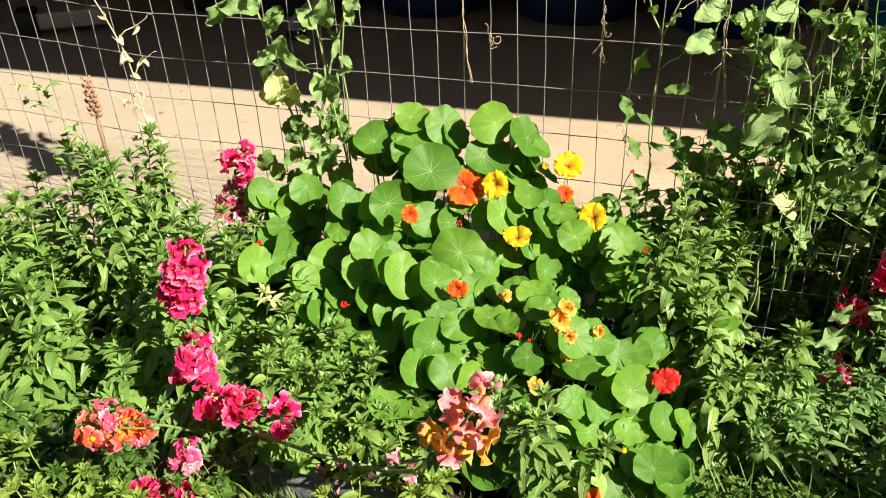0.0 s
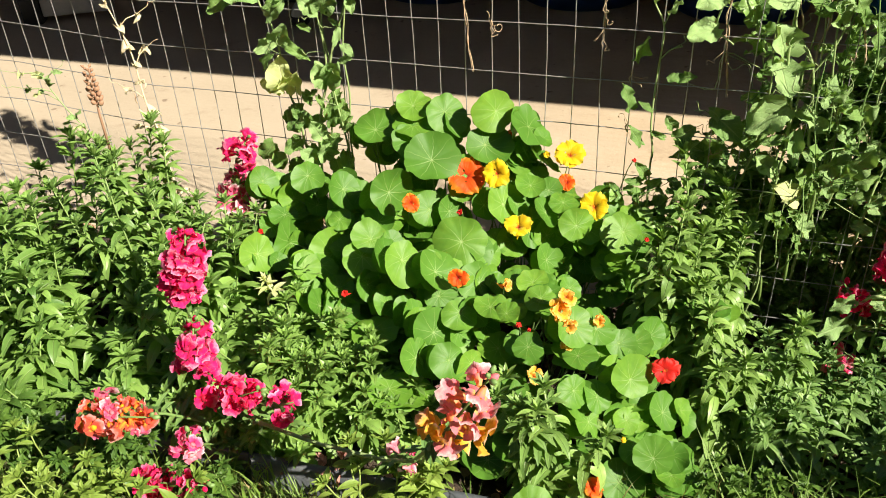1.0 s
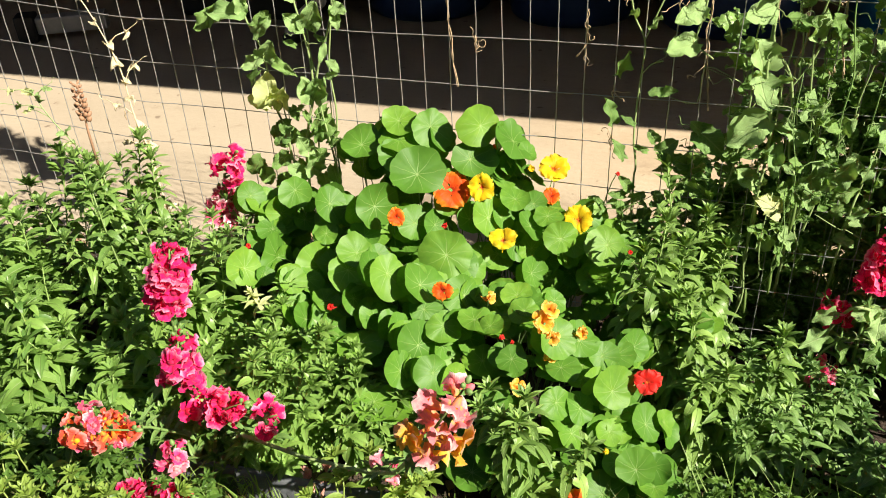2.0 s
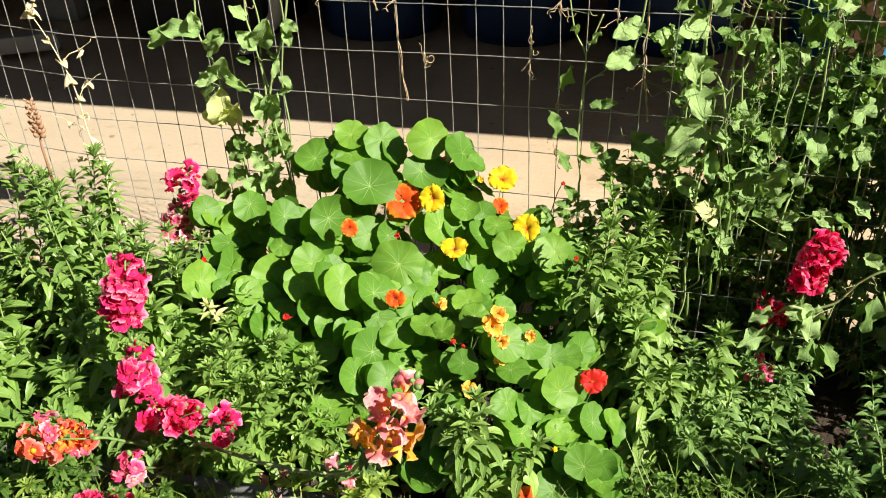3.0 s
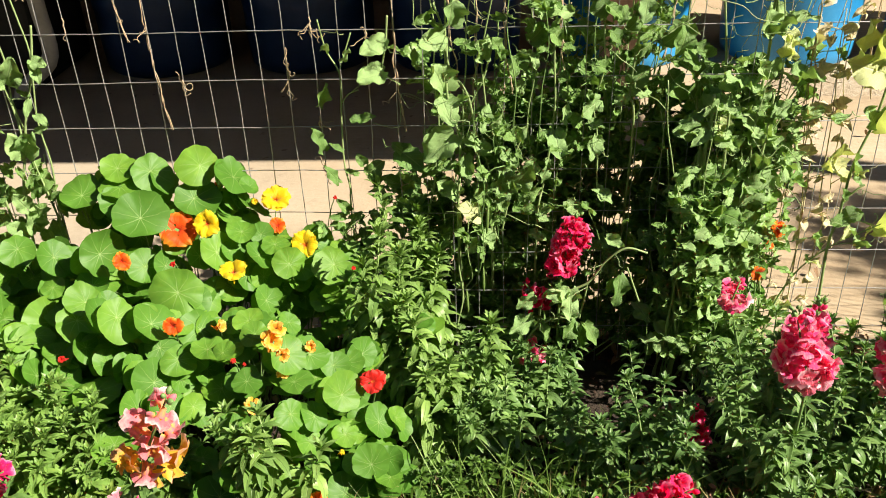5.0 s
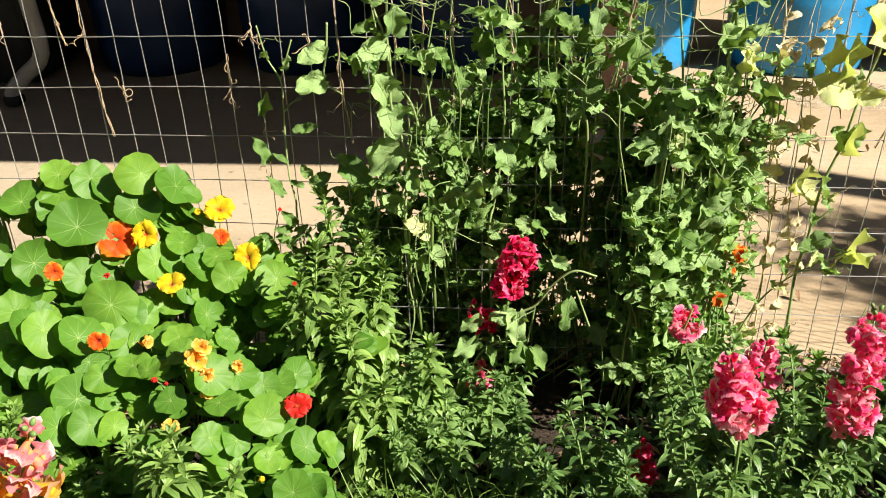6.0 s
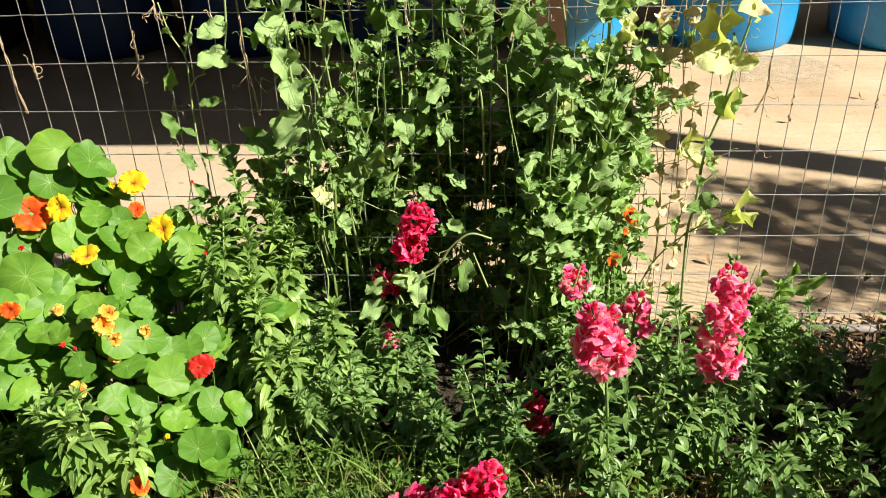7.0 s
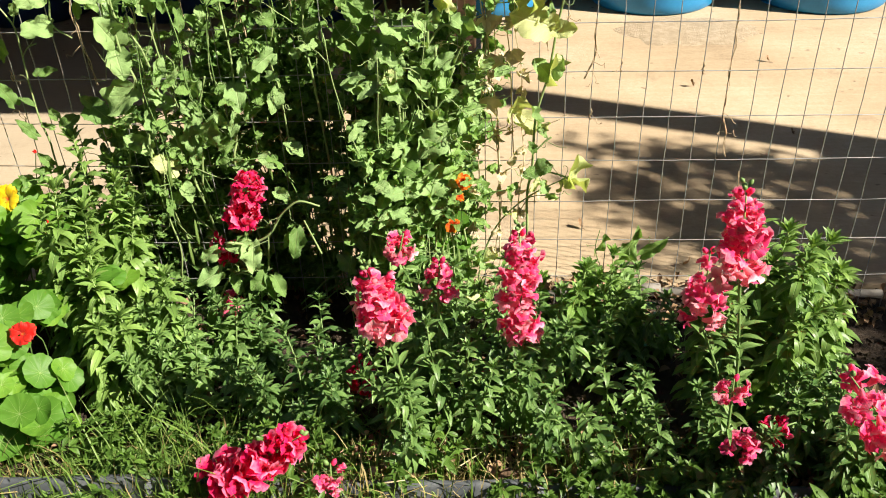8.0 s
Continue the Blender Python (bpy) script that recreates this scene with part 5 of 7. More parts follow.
def pea_vine(label, points, seed, leaves=PEA, stem_mat=pea_stem, node_gap=0.055, size=0.042, thick=0.0024, pods=0, density=1.0, tendrils=0.6, joined=False, bare=0.0, hollow=True):
    r = random.Random(seed)
    mass = Heap()
    source = {me: ([tuple(q.co) for q in me.vertices], [tuple(q.vertices) for q in me.polygons], LEAF_UV) for me in leaves + [WIDE[q.name] for q in leaves]} if joined else {}

    def leaf(m, broad=False):
        me = r.choice(leaves)
        if broad:
            me = WIDE[me.name]
        if joined:
            v, f, u = source[me]
            mass.add(v, f, m, u)
        else:
            child("leaf", me, p, m=inv @ m)

    p = thing("pea_vine", label, "plant", "pea vines on the fence", points[0])
    inv = p.matrix_basis.inverted()
    length = sum((Vector(points[i + 1]) - Vector(points[i])).length for i in range(len(points) - 1))
    path = spline(points, max(8, int(length / 0.02)))
    path = [q + Vector((0.020 * noise.noise(Vector((q.z * 7, seed * 3.7, 1))), 0.004 * noise.noise(Vector((q.z * 9, seed * 3.7, 5))), 0)) for q in path]
    h = Heap()
    v, f = tube(path, [thick * (1 - 0.5 * i / len(path)) for i in range(len(path))], 6)
    h.add(v, f, uvs=[(0.5, 0.5)] * len(v))
    nodes = int(length / node_gap)
    for i in range(1, nodes + 1):
        k = min(len(path) - 2, int(i / nodes * (len(path) - 1)))
        at, way = path[k], (path[k + 1] - path[k - 1]).normalized()
        if at.z < bare or (hollow and sparse(at)):
            continue
        ang = i * 2.6 + r.uniform(-0.7, 0.7)
        side = Vector((math.cos(ang), math.sin(ang) * 0.6 - 0.25, 0)).normalized()
        cross = way.cross(side)
        loose = 0.45 if at.x > 0.64 else 0.9
        if r.random() < 0.85 * density:
            for sgn in (-1, 1):   # the clasping pair at the node
                out = side * 0.5 + cross * sgn * 0.75 + way * r.uniform(0.0, 0.7)
                leaf(aim(at, out, way * 0.4 + LIT + Vector((r.uniform(-1, 1) * loose, r.uniform(-0.9, 0.9) * loose, r.uniform(-0.4, 0.4))), 1.1 * size * r.uniform(0.5, 1.3), r.uniform(-0.5, 0.5)), True)
        if r.random() < 0.75 * density:
            tip = at + side * r.uniform(0.03, 0.055) + way * r.uniform(0.01, 0.04)
            v, f = tube([at, at.lerp(tip, 0.5) + way * 0.006, tip], 0.0011, 5)
            h.add(v, f, uvs=[(0.5, 0.5)] * len(v))
            for sgn in (-1, 1):
                leaf(aim(tip, side * 0.5 + cross * sgn + Vector((0, 0, r.uniform(-0.5, 0.3))), LIT + Vector((r.uniform(-1, 1) * loose, r.uniform(-0.9, 0.9) * loose, r.uniform(-0.4, 0.4))), 1.2 * size * r.uniform(0.5, 1.05), r.uniform(-0.6, 0.6)))
            if r.random() < tendrils:
                curl(h, tip, side + way * 0.5, r, r.uniform(0.03, 0.06))
    for i in range(pods):
        at = path[int(r.uniform(0.35, 0.95) * (len(path) - 1))]
        child("pod", POD, p, "green pea pod", inv @ aim(at + Vector((r.uniform(-0.02, 0.02), -0.015, 0)), (r.uniform(-0.2, 0.2), -0.1, -1), (0, -1, 0), 0.065, 0))
    child("stem", h.mesh("stem", stem_mat), p, "", inv)
    if joined:
        tagged(child("leaf_mass", mass.mesh("leaf_mass", leaves[0].materials[0]), p, "", inv), kind="stuff")
    return p


def fence_vine(label, depth, stems, leaves, seed, thick):
    """A vine in the plane of the fence: stems as runs of x, z, leaves from their base to their tip."""
    r = random.Random(seed)
    kinds = {"g": PEA, "p": PEA_GREY, "y": PEA_Y, "d": PEA_DRY}
    root = stems[0][-1]
    p = thing("pea_vine", label, "plant", "pea vines on the fence", (root[0], depth, 0.0))
    inv = p.matrix_basis.inverted()
    for n, run in enumerate(stems):
        pts = [(x, depth + 0.006 * noise.noise(Vector((x * 9, z * 9, seed))), z) for x, z in run]
        if n == 0:
            pts.append((root[0] + 0.01, 1.59 if 0.2 < root[0] < 0.7 else depth - 0.01, 0.0))
        path = spline(pts, 10 * len(pts))
        h = Heap()
        t, f = tube(path, [thick * (0.75 if n else 1.0) * (0.7 + 0.3 * i / len(path)) for i in range(len(path))], 7)
        h.add(t, f, uvs=[(0.5, 0.5)] * len(t))
        for q in path[4:-6:7]:
            if r.random() < 0.35:
                curl(h, q, (r.uniform(-1, 1), -0.5, r.uniform(-0.2, 0.8)), r, r.uniform(0.025, 0.05), 0.0007)
        child("stem", h.mesh("stem", straw if leaves[0][0] in "dD" else pea_stem), p, "", inv)
    for kind, x0, z0, x1, z1 in leaves:
        me = r.choice(kinds[kind.lower()])
        out = Vector((x1 - x0, r.uniform(-0.020, 0.004), z1 - z0))
        up = Vector((0.55 if kind in "Yy" else 0.38, -0.75, 0.45)) + Vector((r.uniform(-0.35, 0.35), 0, r.uniform(-0.35, 0.35)))
        child("leaf", WIDE[me.name] if kind.isupper() else me, p, m=inv @ aim((x0, depth - 0.004, z0), out, up, out.length * {"d": 1.2, "y": 1.5, "g": 0.95}.get(kind.lower(), 1.04)))
    return p


GREEN = "green climbing pea vine with tendrils tied to the wire fence"
pea_vine(GREEN, [(0.14, 1.46, 0.02), (0.16, 1.45, 0.4), (0.19, 1.45, 0.7), (0.17, 1.46, 1.0)], 6, size=0.034, density=0.8)
pea_vine(GREEN, [(0.22, 1.46, 0.02), (0.23, 1.44, 0.4), (0.24, 1.45, 0.68), (0.27, 1.46, 1.05)], 7, size=0.036)
prng = random.Random(77)
for i in range(38):
    u = (i + 0.5) / 38
    x = 0.20 + 0.62 * u + prng.uniform(-0.03, 0.03)
    y = 1.43 + prng.uniform(-0.07, 0.09)
    if 0.39 < u < 0.72:   # the deep middle of the thicket hangs behind the wire
        y = prng.uniform(1.56, 1.62)
    elif u >= 0.72:
        y = prng.uniform(1.36, 1.46)
    if 1.485 < y < 1.515:
        y = 1.47
    top = (0.66 + 0.42 * math.sin(min(1.0, u * 1.6) * 1.57)) * prng.uniform(0.6, 1.05)
    if u > 0.72:   # lower at the sunny end, where the barrels show above it
        top = min(top, prng.uniform(0.58, 0.76))
    dx = prng.uniform(-0.05, 0.05)
    pea_vine("pale green pea vine with broad leaves and pods" if u > 0.74 else "dense green pea vine climbing the wire fence", [(x, 1.58 if u < 0.42 else y, 0.0), (x + dx * 0.4, (1.56 if u < 0.42 else y) - 0.01, top * 0.33), (x + dx, y, top * 0.66), (x + dx * 1.3 + prng.uniform(-0.03, 0.03), y + 0.01, top)], 100 + i, PEA_GREY if u > 0.74 else PEA + PEA_GREY[:2] if u > 0.4 else PEA, pea_stem if u > 0.74 or i % 4 == 0 else stalk_green, size=prng.uniform(0.026, 0.046) * (1.0 if u > 0.4 else 0.8), node_gap=prng.uniform(0.038, 0.055), pods=prng.choice((0, 0, 1)), tendrils=0.4, density=prng.uniform(0.55, 1.0), thick=prng.uniform(0.0014, 0.0022), bare=0.36 if u < 0.70 else 0.14)
for i in range(62):
    u = (i + 0.5) / 62
    x = 0.22 + 0.62 * u + prng.uniform(-0.04, 0.04)
    y = prng.choice((1.58, 1.59, 1.60, 1.61) if u < 0.7 else (1.38, 1.42, 1.46, 1.54, 1.57, 1.59))
    top = prng.uniform(0.30, 0.62) + 0.22 * prng.random() * (y > 1.5)
    dx = prng.uniform(-0.10, 0.10)
    pea_vine("young small leaved pea vine inside the thicket", [(x, y, 0.0), (x + dx * 0.5, y - 0.012, top * 0.4), (x + dx, y, top * 0.75), (x + dx * 1.5, y - 0.012, top)], 200 + i, size=prng.uniform(0.024, 0.040), node_gap=0.03, tendrils=0.4, thick=0.0018, joined=True, stem_mat=stalk_green)
for i in range(34):
    x, y = prng.uniform(0.66, 0.86), prng.uniform(1.52, 1.60)
    top, dx = prng.uniform(0.40, 0.72), prng.uniform(-0.06, 0.06)
    pea_vine("small leaved pea vine deep in the thicket", [(x, y, 0.0), (x + dx * 0.5, y - 0.012, top * 0.4), (x + dx, y, top * 0.75), (x + dx * 1.5, y - 0.012, top)], 400 + i, size=prng.uniform(0.030, 0.046), node_gap=0.032, tendrils=0.4, thick=0.0018, joined=True, stem_mat=stalk_green)
for i in range(8):
    x, y = -0.06 + 0.028 * i, prng.uniform(1.45, 1.475)
    top, dx = prng.uniform(0.34, 0.47), prng.uniform(-0.04, 0.04)
    pea_vine("low pea vine with toothed leaves at the foot of the fence", [(x, y, 0.0), (x + dx * 0.5, y - 0.012, top * 0.4), (x + dx, y, top * 0.75), (x + dx * 1.5, y - 0.012, top)], 540 + i, size=prng.uniform(0.026, 0.036), node_gap=0.036, tendrils=0.2, thick=0.0016, joined=True, stem_mat=stalk_green)
for i in range(18):
    x, y = 0.12 + 0.015 * i, prng.uniform(1.56, 1.61)
    top, dx = prng.uniform(0.26, 0.46), prng.uniform(-0.05, 0.05)
    pea_vine("low small leaved pea vine behind the fence", [(x, y, 0.0), (x + dx * 0.5, y - 0.012, top * 0.4), (x + dx, y, top * 0.75), (x + dx * 1.5, y - 0.012, top)], 500 + i, size=prng.uniform(0.034, 0.044), node_gap=0.028, tendrils=0.2, thick=0.0018, joined=True, stem_mat=stalk_green, hollow=False)
pea_vine("pale pea vine with broad leaves at the end of the thicket", [(0.80, 1.44, 0.0), (0.78, 1.42, 0.25), (0.82, 1.43, 0.48), (0.86, 1.45, 0.70), (0.84, 1.46, 0.95)], 62, PEA_GREY, size=0.042, pods=2)
pea_vine("pale pea vine with broad leaves at the end of the thicket", [(0.74, 1.42, 0.0), (0.76, 1.38, 0.22), (0.75, 1.40, 0.42), (0.80, 1.44, 0.62)], 63, PEA_GREY, size=0.044, pods=1)
for i in range(13):
    x = 0.67 + 0.017 * i
    pea_vine("pale glaucous pea vine at the end of the thicket", [(x, 1.42, 0.0), (x + 0.01, 1.36 + 0.006 * i, 0.2), (x + prng.uniform(-0.03, 0.03), 1.38 + 0.007 * i, 0.36 + 0.012 * i), (x + 0.04, 1.44, prng.uniform(0.5, 0.74))], 70 + i, PEA_GREY, size=prng.uniform(0.036, 0.054), node_gap=0.045, thick=0.0048 if i in (1, 4) else 0.003, pods=i % 2)
fence_vine("pale green pea vine with clasping leaf pairs on the wire fence", 1.455, [
    [(-0.809, 0.84), (-0.818, 0.75), (-0.802, 0.707), (-0.789, 0.668), (-0.784, 0.603), (-0.781, 0.558), (-0.767, 0.513), (-0.758, 0.473), (-0.756, 0.424), (-0.743, 0.376), (-0.731, 0.273)],
], [
    ("P", -0.813, 0.757, -0.882, 0.74), ("P", -0.82, 0.755, -0.825, 0.8), ("G", -0.888, 0.747, -0.932, 0.715), ("P", -0.793, 0.662, -0.753, 0.704),
    ("P", -0.793, 0.66, -0.831, 0.635), ("g", -0.805, 0.629, -0.835, 0.586), ("Y", -0.785, 0.551, -0.785, 0.605), ("Y", -0.784, 0.554, -0.758, 0.592),
    ("Y", -0.788, 0.553, -0.824, 0.566), ("g", -0.759, 0.755, -0.801, 0.732), ("g", -0.765, 0.654, -0.705, 0.629), ("G", -0.762, 0.478, -0.792, 0.458),
    ("p", -0.761, 0.483, -0.73, 0.508), ("g", -0.762, 0.491, -0.771, 0.526), ("G", -0.889, 0.742, -0.855, 0.775), ("p", -0.801, 0.713, -0.756, 0.751),
], 301, 0.003)
fence_vine("glaucous pea vine with broad fan shaped leaves on the wire fence", 1.45, [
    [(-0.596, 0.848), (-0.61, 0.788), (-0.624, 0.742), (-0.645, 0.694), (-0.664, 0.639), (-0.68, 0.581), (-0.7, 0.521), (-0.717, 0.445), (-0.72, 0.381), (-0.726, 0.246)],
    [(-0.694, 0.845), (-0.698, 0.784), (-0.686, 0.727), (-0.678, 0.656), (-0.678, 0.588)],
    [(-0.67, 0.578), (-0.662, 0.518), (-0.654, 0.472), (-0.646, 0.404)],
], [
    ("P", -0.681, 0.731, -0.719, 0.764), ("P", -0.677, 0.734, -0.643, 0.79), ("g", -0.663, 0.734, -0.636, 0.75), ("p", -0.64, 0.698, -0.654, 0.666),
    ("g", -0.637, 0.705, -0.663, 0.716), ("P", -0.68, 0.577, -0.699, 0.639), ("P", -0.68, 0.577, -0.644, 0.645), ("p", -0.643, 0.63, -0.612, 0.638),
    ("g", -0.705, 0.557, -0.733, 0.542), ("P", -0.711, 0.45, -0.729, 0.497), ("g", -0.681, 0.48, -0.666, 0.532), ("P", -0.705, 0.394, -0.71, 0.455),
    ("P", -0.72, 0.392, -0.762, 0.422), ("p", -0.611, 0.778, -0.602, 0.731), ("P", -0.608, 0.78, -0.576, 0.764), ("P", -0.697, 0.79, -0.73, 0.805),
    ("g", -0.705, 0.691, -0.735, 0.704), ("g", -0.706, 0.547, -0.69, 0.515), ("p", -0.634, 0.665, -0.609, 0.645), ("G", -0.664, 0.455, -0.701, 0.433),
    ("g", -0.654, 0.472, -0.627, 0.494),
], 302, 0.0034)
fence_vine("thin pea vine with toothed leaves climbing a fence wire", 1.465, [
    [(-0.038, 0.845), (-0.026, 0.785), (-0.004, 0.74), (-0.004, 0.692), (-0.008, 0.631), (-0.01, 0.543), (-0.002, 0.483), (-0.004, 0.412)],
    [(-0.004, 0.74), (0.006, 0.767), (0.025, 0.818)],
    [(-0.004, 0.676), (0.012, 0.695), (0.032, 0.703)],
], [
    ("g", -0.05, 0.673, -0.037, 0.735), ("g", -0.053, 0.574, -0.068, 0.634), ("g", -0.026, 0.499, -0.058, 0.548), ("G", 0.034, 0.64, 0.008, 0.647),
    ("G", 0.034, 0.64, 0.065, 0.655), ("g", -0.01, 0.573, -0.041, 0.587), ("p", -0.026, 0.787, -0.017, 0.818), ("g", -0.008, 0.431, -0.035, 0.466),
    ("G", 0.033, 0.541, 0.016, 0.567), ("G", 0.039, 0.521, 0.076, 0.551), ("g", 0.018, 0.519, -0.015, 0.53), ("G", 0.109, 0.572, 0.162, 0.534),
    ("G", 0.117, 0.567, 0.094, 0.594), ("g", -0.018, 0.417, -0.052, 0.426), ("g", -0.006, 0.412, 0.025, 0.435), ("p", 0.006, 0.765, 0.017, 0.8),
], 303, 0.0022)
fence_vine("pea vine with large pale sunlit leaves on the wire fence", 1.44, [
    [(0.189, 0.879), (0.211, 0.815), (0.216, 0.757), (0.251, 0.699), (0.265, 0.626), (0.273, 0.549), (0.296, 0.446)],
    [(0.119, 0.72), (0.087, 0.749), (0.095, 0.799), (0.101, 0.857)],
    [(0.256, 0.678), (0.283, 0.731), (0.298, 0.791)],
], [
    ("P", 0.2, 0.697, 0.215, 0.637), ("P", 0.205, 0.708, 0.18, 0.767), ("P", 0.207, 0.821, 0.154, 0.804), ("P", 0.224, 0.616, 0.165, 0.565),
    ("P", 0.089, 0.749, 0.037, 0.731), ("P", 0.094, 0.815, 0.046, 0.787), ("g", 0.147, 0.792, 0.14, 0.76), ("p", 0.231, 0.687, 0.263, 0.695),
    ("P", 0.314, 0.614, 0.338, 0.643), ("p", 0.285, 0.771, 0.293, 0.819), ("P", 0.28, 0.773, 0.26, 0.817), ("g", 0.34, 0.774, 0.337, 0.725),
    ("p", 0.294, 0.517, 0.262, 0.531), ("g", 0.2, 0.553, 0.176, 0.527),
], 304, 0.003)
fence_vine("pea vine with large lit leaves at the edge of the thicket", 1.435, [
    [(0.215, 0.932), (0.211, 0.832), (0.212, 0.702), (0.229, 0.632), (0.235, 0.56), (0.228, 0.407)],
    [(0.307, 0.92), (0.288, 0.83), (0.28, 0.777), (0.284, 0.712), (0.294, 0.641), (0.317, 0.584), (0.337, 0.547), (0.338, 0.495), (0.321, 0.393)],
    [(0.337, 0.547), (0.358, 0.605), (0.371, 0.64)],
    [(0.314, 0.497), (0.305, 0.406), (0.317, 0.363)],
], [
    ("P", 0.218, 0.84, 0.222, 0.895),
    ("P", 0.23, 0.483, 0.178, 0.511), ("p", 0.247, 0.572, 0.247, 0.513), ("G", 0.315, 0.789, 0.291, 0.817),
    ("g", 0.318, 0.774, 0.309, 0.806), ("p", 0.353, 0.73, 0.359, 0.695), ("P", 0.337, 0.617, 0.366, 0.644), ("p", 0.338, 0.557, 0.313, 0.596),
    ("p", 0.294, 0.577, 0.241, 0.608), ("p", 0.344, 0.557, 0.322, 0.517), ("P", 0.346, 0.502, 0.378, 0.559), ("p", 0.374, 0.561, 0.395, 0.527),
    ("p", 0.331, 0.549, 0.303, 0.5), ("p", 0.319, 0.507, 0.326, 0.443), ("G", 0.275, 0.498, 0.297, 0.449), ("Y", 0.275, 0.43, 0.247, 0.459),
    ("P", 0.337, 0.495, 0.367, 0.507), ("P", 0.28, 0.399, 0.292, 0.358), ("P", 0.269, 0.372, 0.245, 0.344), ("p", 0.251, 0.62, 0.273, 0.596),
    ("p", 0.288, 0.678, 0.265, 0.632), ("p", 0.298, 0.636, 0.324, 0.659),
], 311, 0.003)
fence_vine("pea vine with crinkled leaves in the upper thicket", 1.45, [
    [(0.429, 0.923), (0.421, 0.823), (0.421, 0.759), (0.425, 0.67), (0.415, 0.551), (0.406, 0.489), (0.396, 0.398)],
    [(0.519, 0.921), (0.514, 0.821), (0.519, 0.746), (0.503, 0.669), (0.513, 0.599), (0.519, 0.475)],
    [(0.421, 0.524), (0.448, 0.544), (0.471, 0.563)],
], [
    ("G", 0.375, 0.805, 0.407, 0.84), ("G", 0.377, 0.801, 0.41, 0.81), ("g", 0.349, 0.758, 0.373, 0.718), ("p", 0.384, 0.863, 0.453, 0.857),
    ("G", 0.411, 0.829, 0.435, 0.789), ("p", 0.38, 0.777, 0.385, 0.749), ("p", 0.415, 0.551, 0.403, 0.504), ("P", 0.426, 0.619, 0.433, 0.563),
    ("P", 0.511, 0.682, 0.466, 0.66), ("P", 0.492, 0.687, 0.48, 0.709), ("p", 0.447, 0.672, 0.437, 0.635), ("G", 0.455, 0.644, 0.483, 0.625),
    ("P", 0.492, 0.634, 0.522, 0.62), ("P", 0.509, 0.606, 0.491, 0.56), ("G", 0.367, 0.474, 0.409, 0.489), ("G", 0.384, 0.448, 0.358, 0.427),
    ("P", 0.395, 0.435, 0.43, 0.445), ("p", 0.395, 0.424, 0.425, 0.408), ("p", 0.382, 0.384, 0.417, 0.368), ("P", 0.458, 0.46, 0.49, 0.432),
    ("P", 0.516, 0.488, 0.547, 0.46), ("G", 0.519, 0.866, 0.479, 0.856), ("G", 0.52, 0.866, 0.542, 0.839), ("G", 0.53, 0.839, 0.518, 0.878),
    ("G", 0.556, 0.861, 0.538, 0.828), ("G", 0.526, 0.82, 0.551, 0.788), ("G", 0.519, 0.746, 0.488, 0.76),
], 312, 0.0026)
fence_vine("green pea vine climbing high in the thicket", 1.46, [
    [(0.589, 0.917), (0.583, 0.837), (0.577, 0.753), (0.573, 0.686), (0.585, 0.593)],
    [(0.675, 0.915), (0.673, 0.825), (0.696, 0.761), (0.702, 0.706), (0.715, 0.615)],
], [
    ("P", 0.546, 0.673, 0.572, 0.686), ("G", 0.576, 0.706, 0.606, 0.75), ("P", 0.591, 0.875, 0.584, 0.831), ("G", 0.599, 0.797, 0.588, 0.829),
    ("G", 0.669, 0.827, 0.626, 0.782), ("G", 0.672, 0.823, 0.654, 0.76), ("G", 0.699, 0.722, 0.662, 0.764), ("G", 0.71, 0.791, 0.684, 0.774),
    ("G", 0.668, 0.729, 0.635, 0.697), ("G", 0.674, 0.673, 0.643, 0.719), ("G", 0.704, 0.717, 0.701, 0.655), ("G", 0.577, 0.837, 0.551, 0.807),
    ("G", 0.579, 0.774, 0.607, 0.791), ("g", 0.582, 0.816, 0.606, 0.836),
], 313, 0.0026)
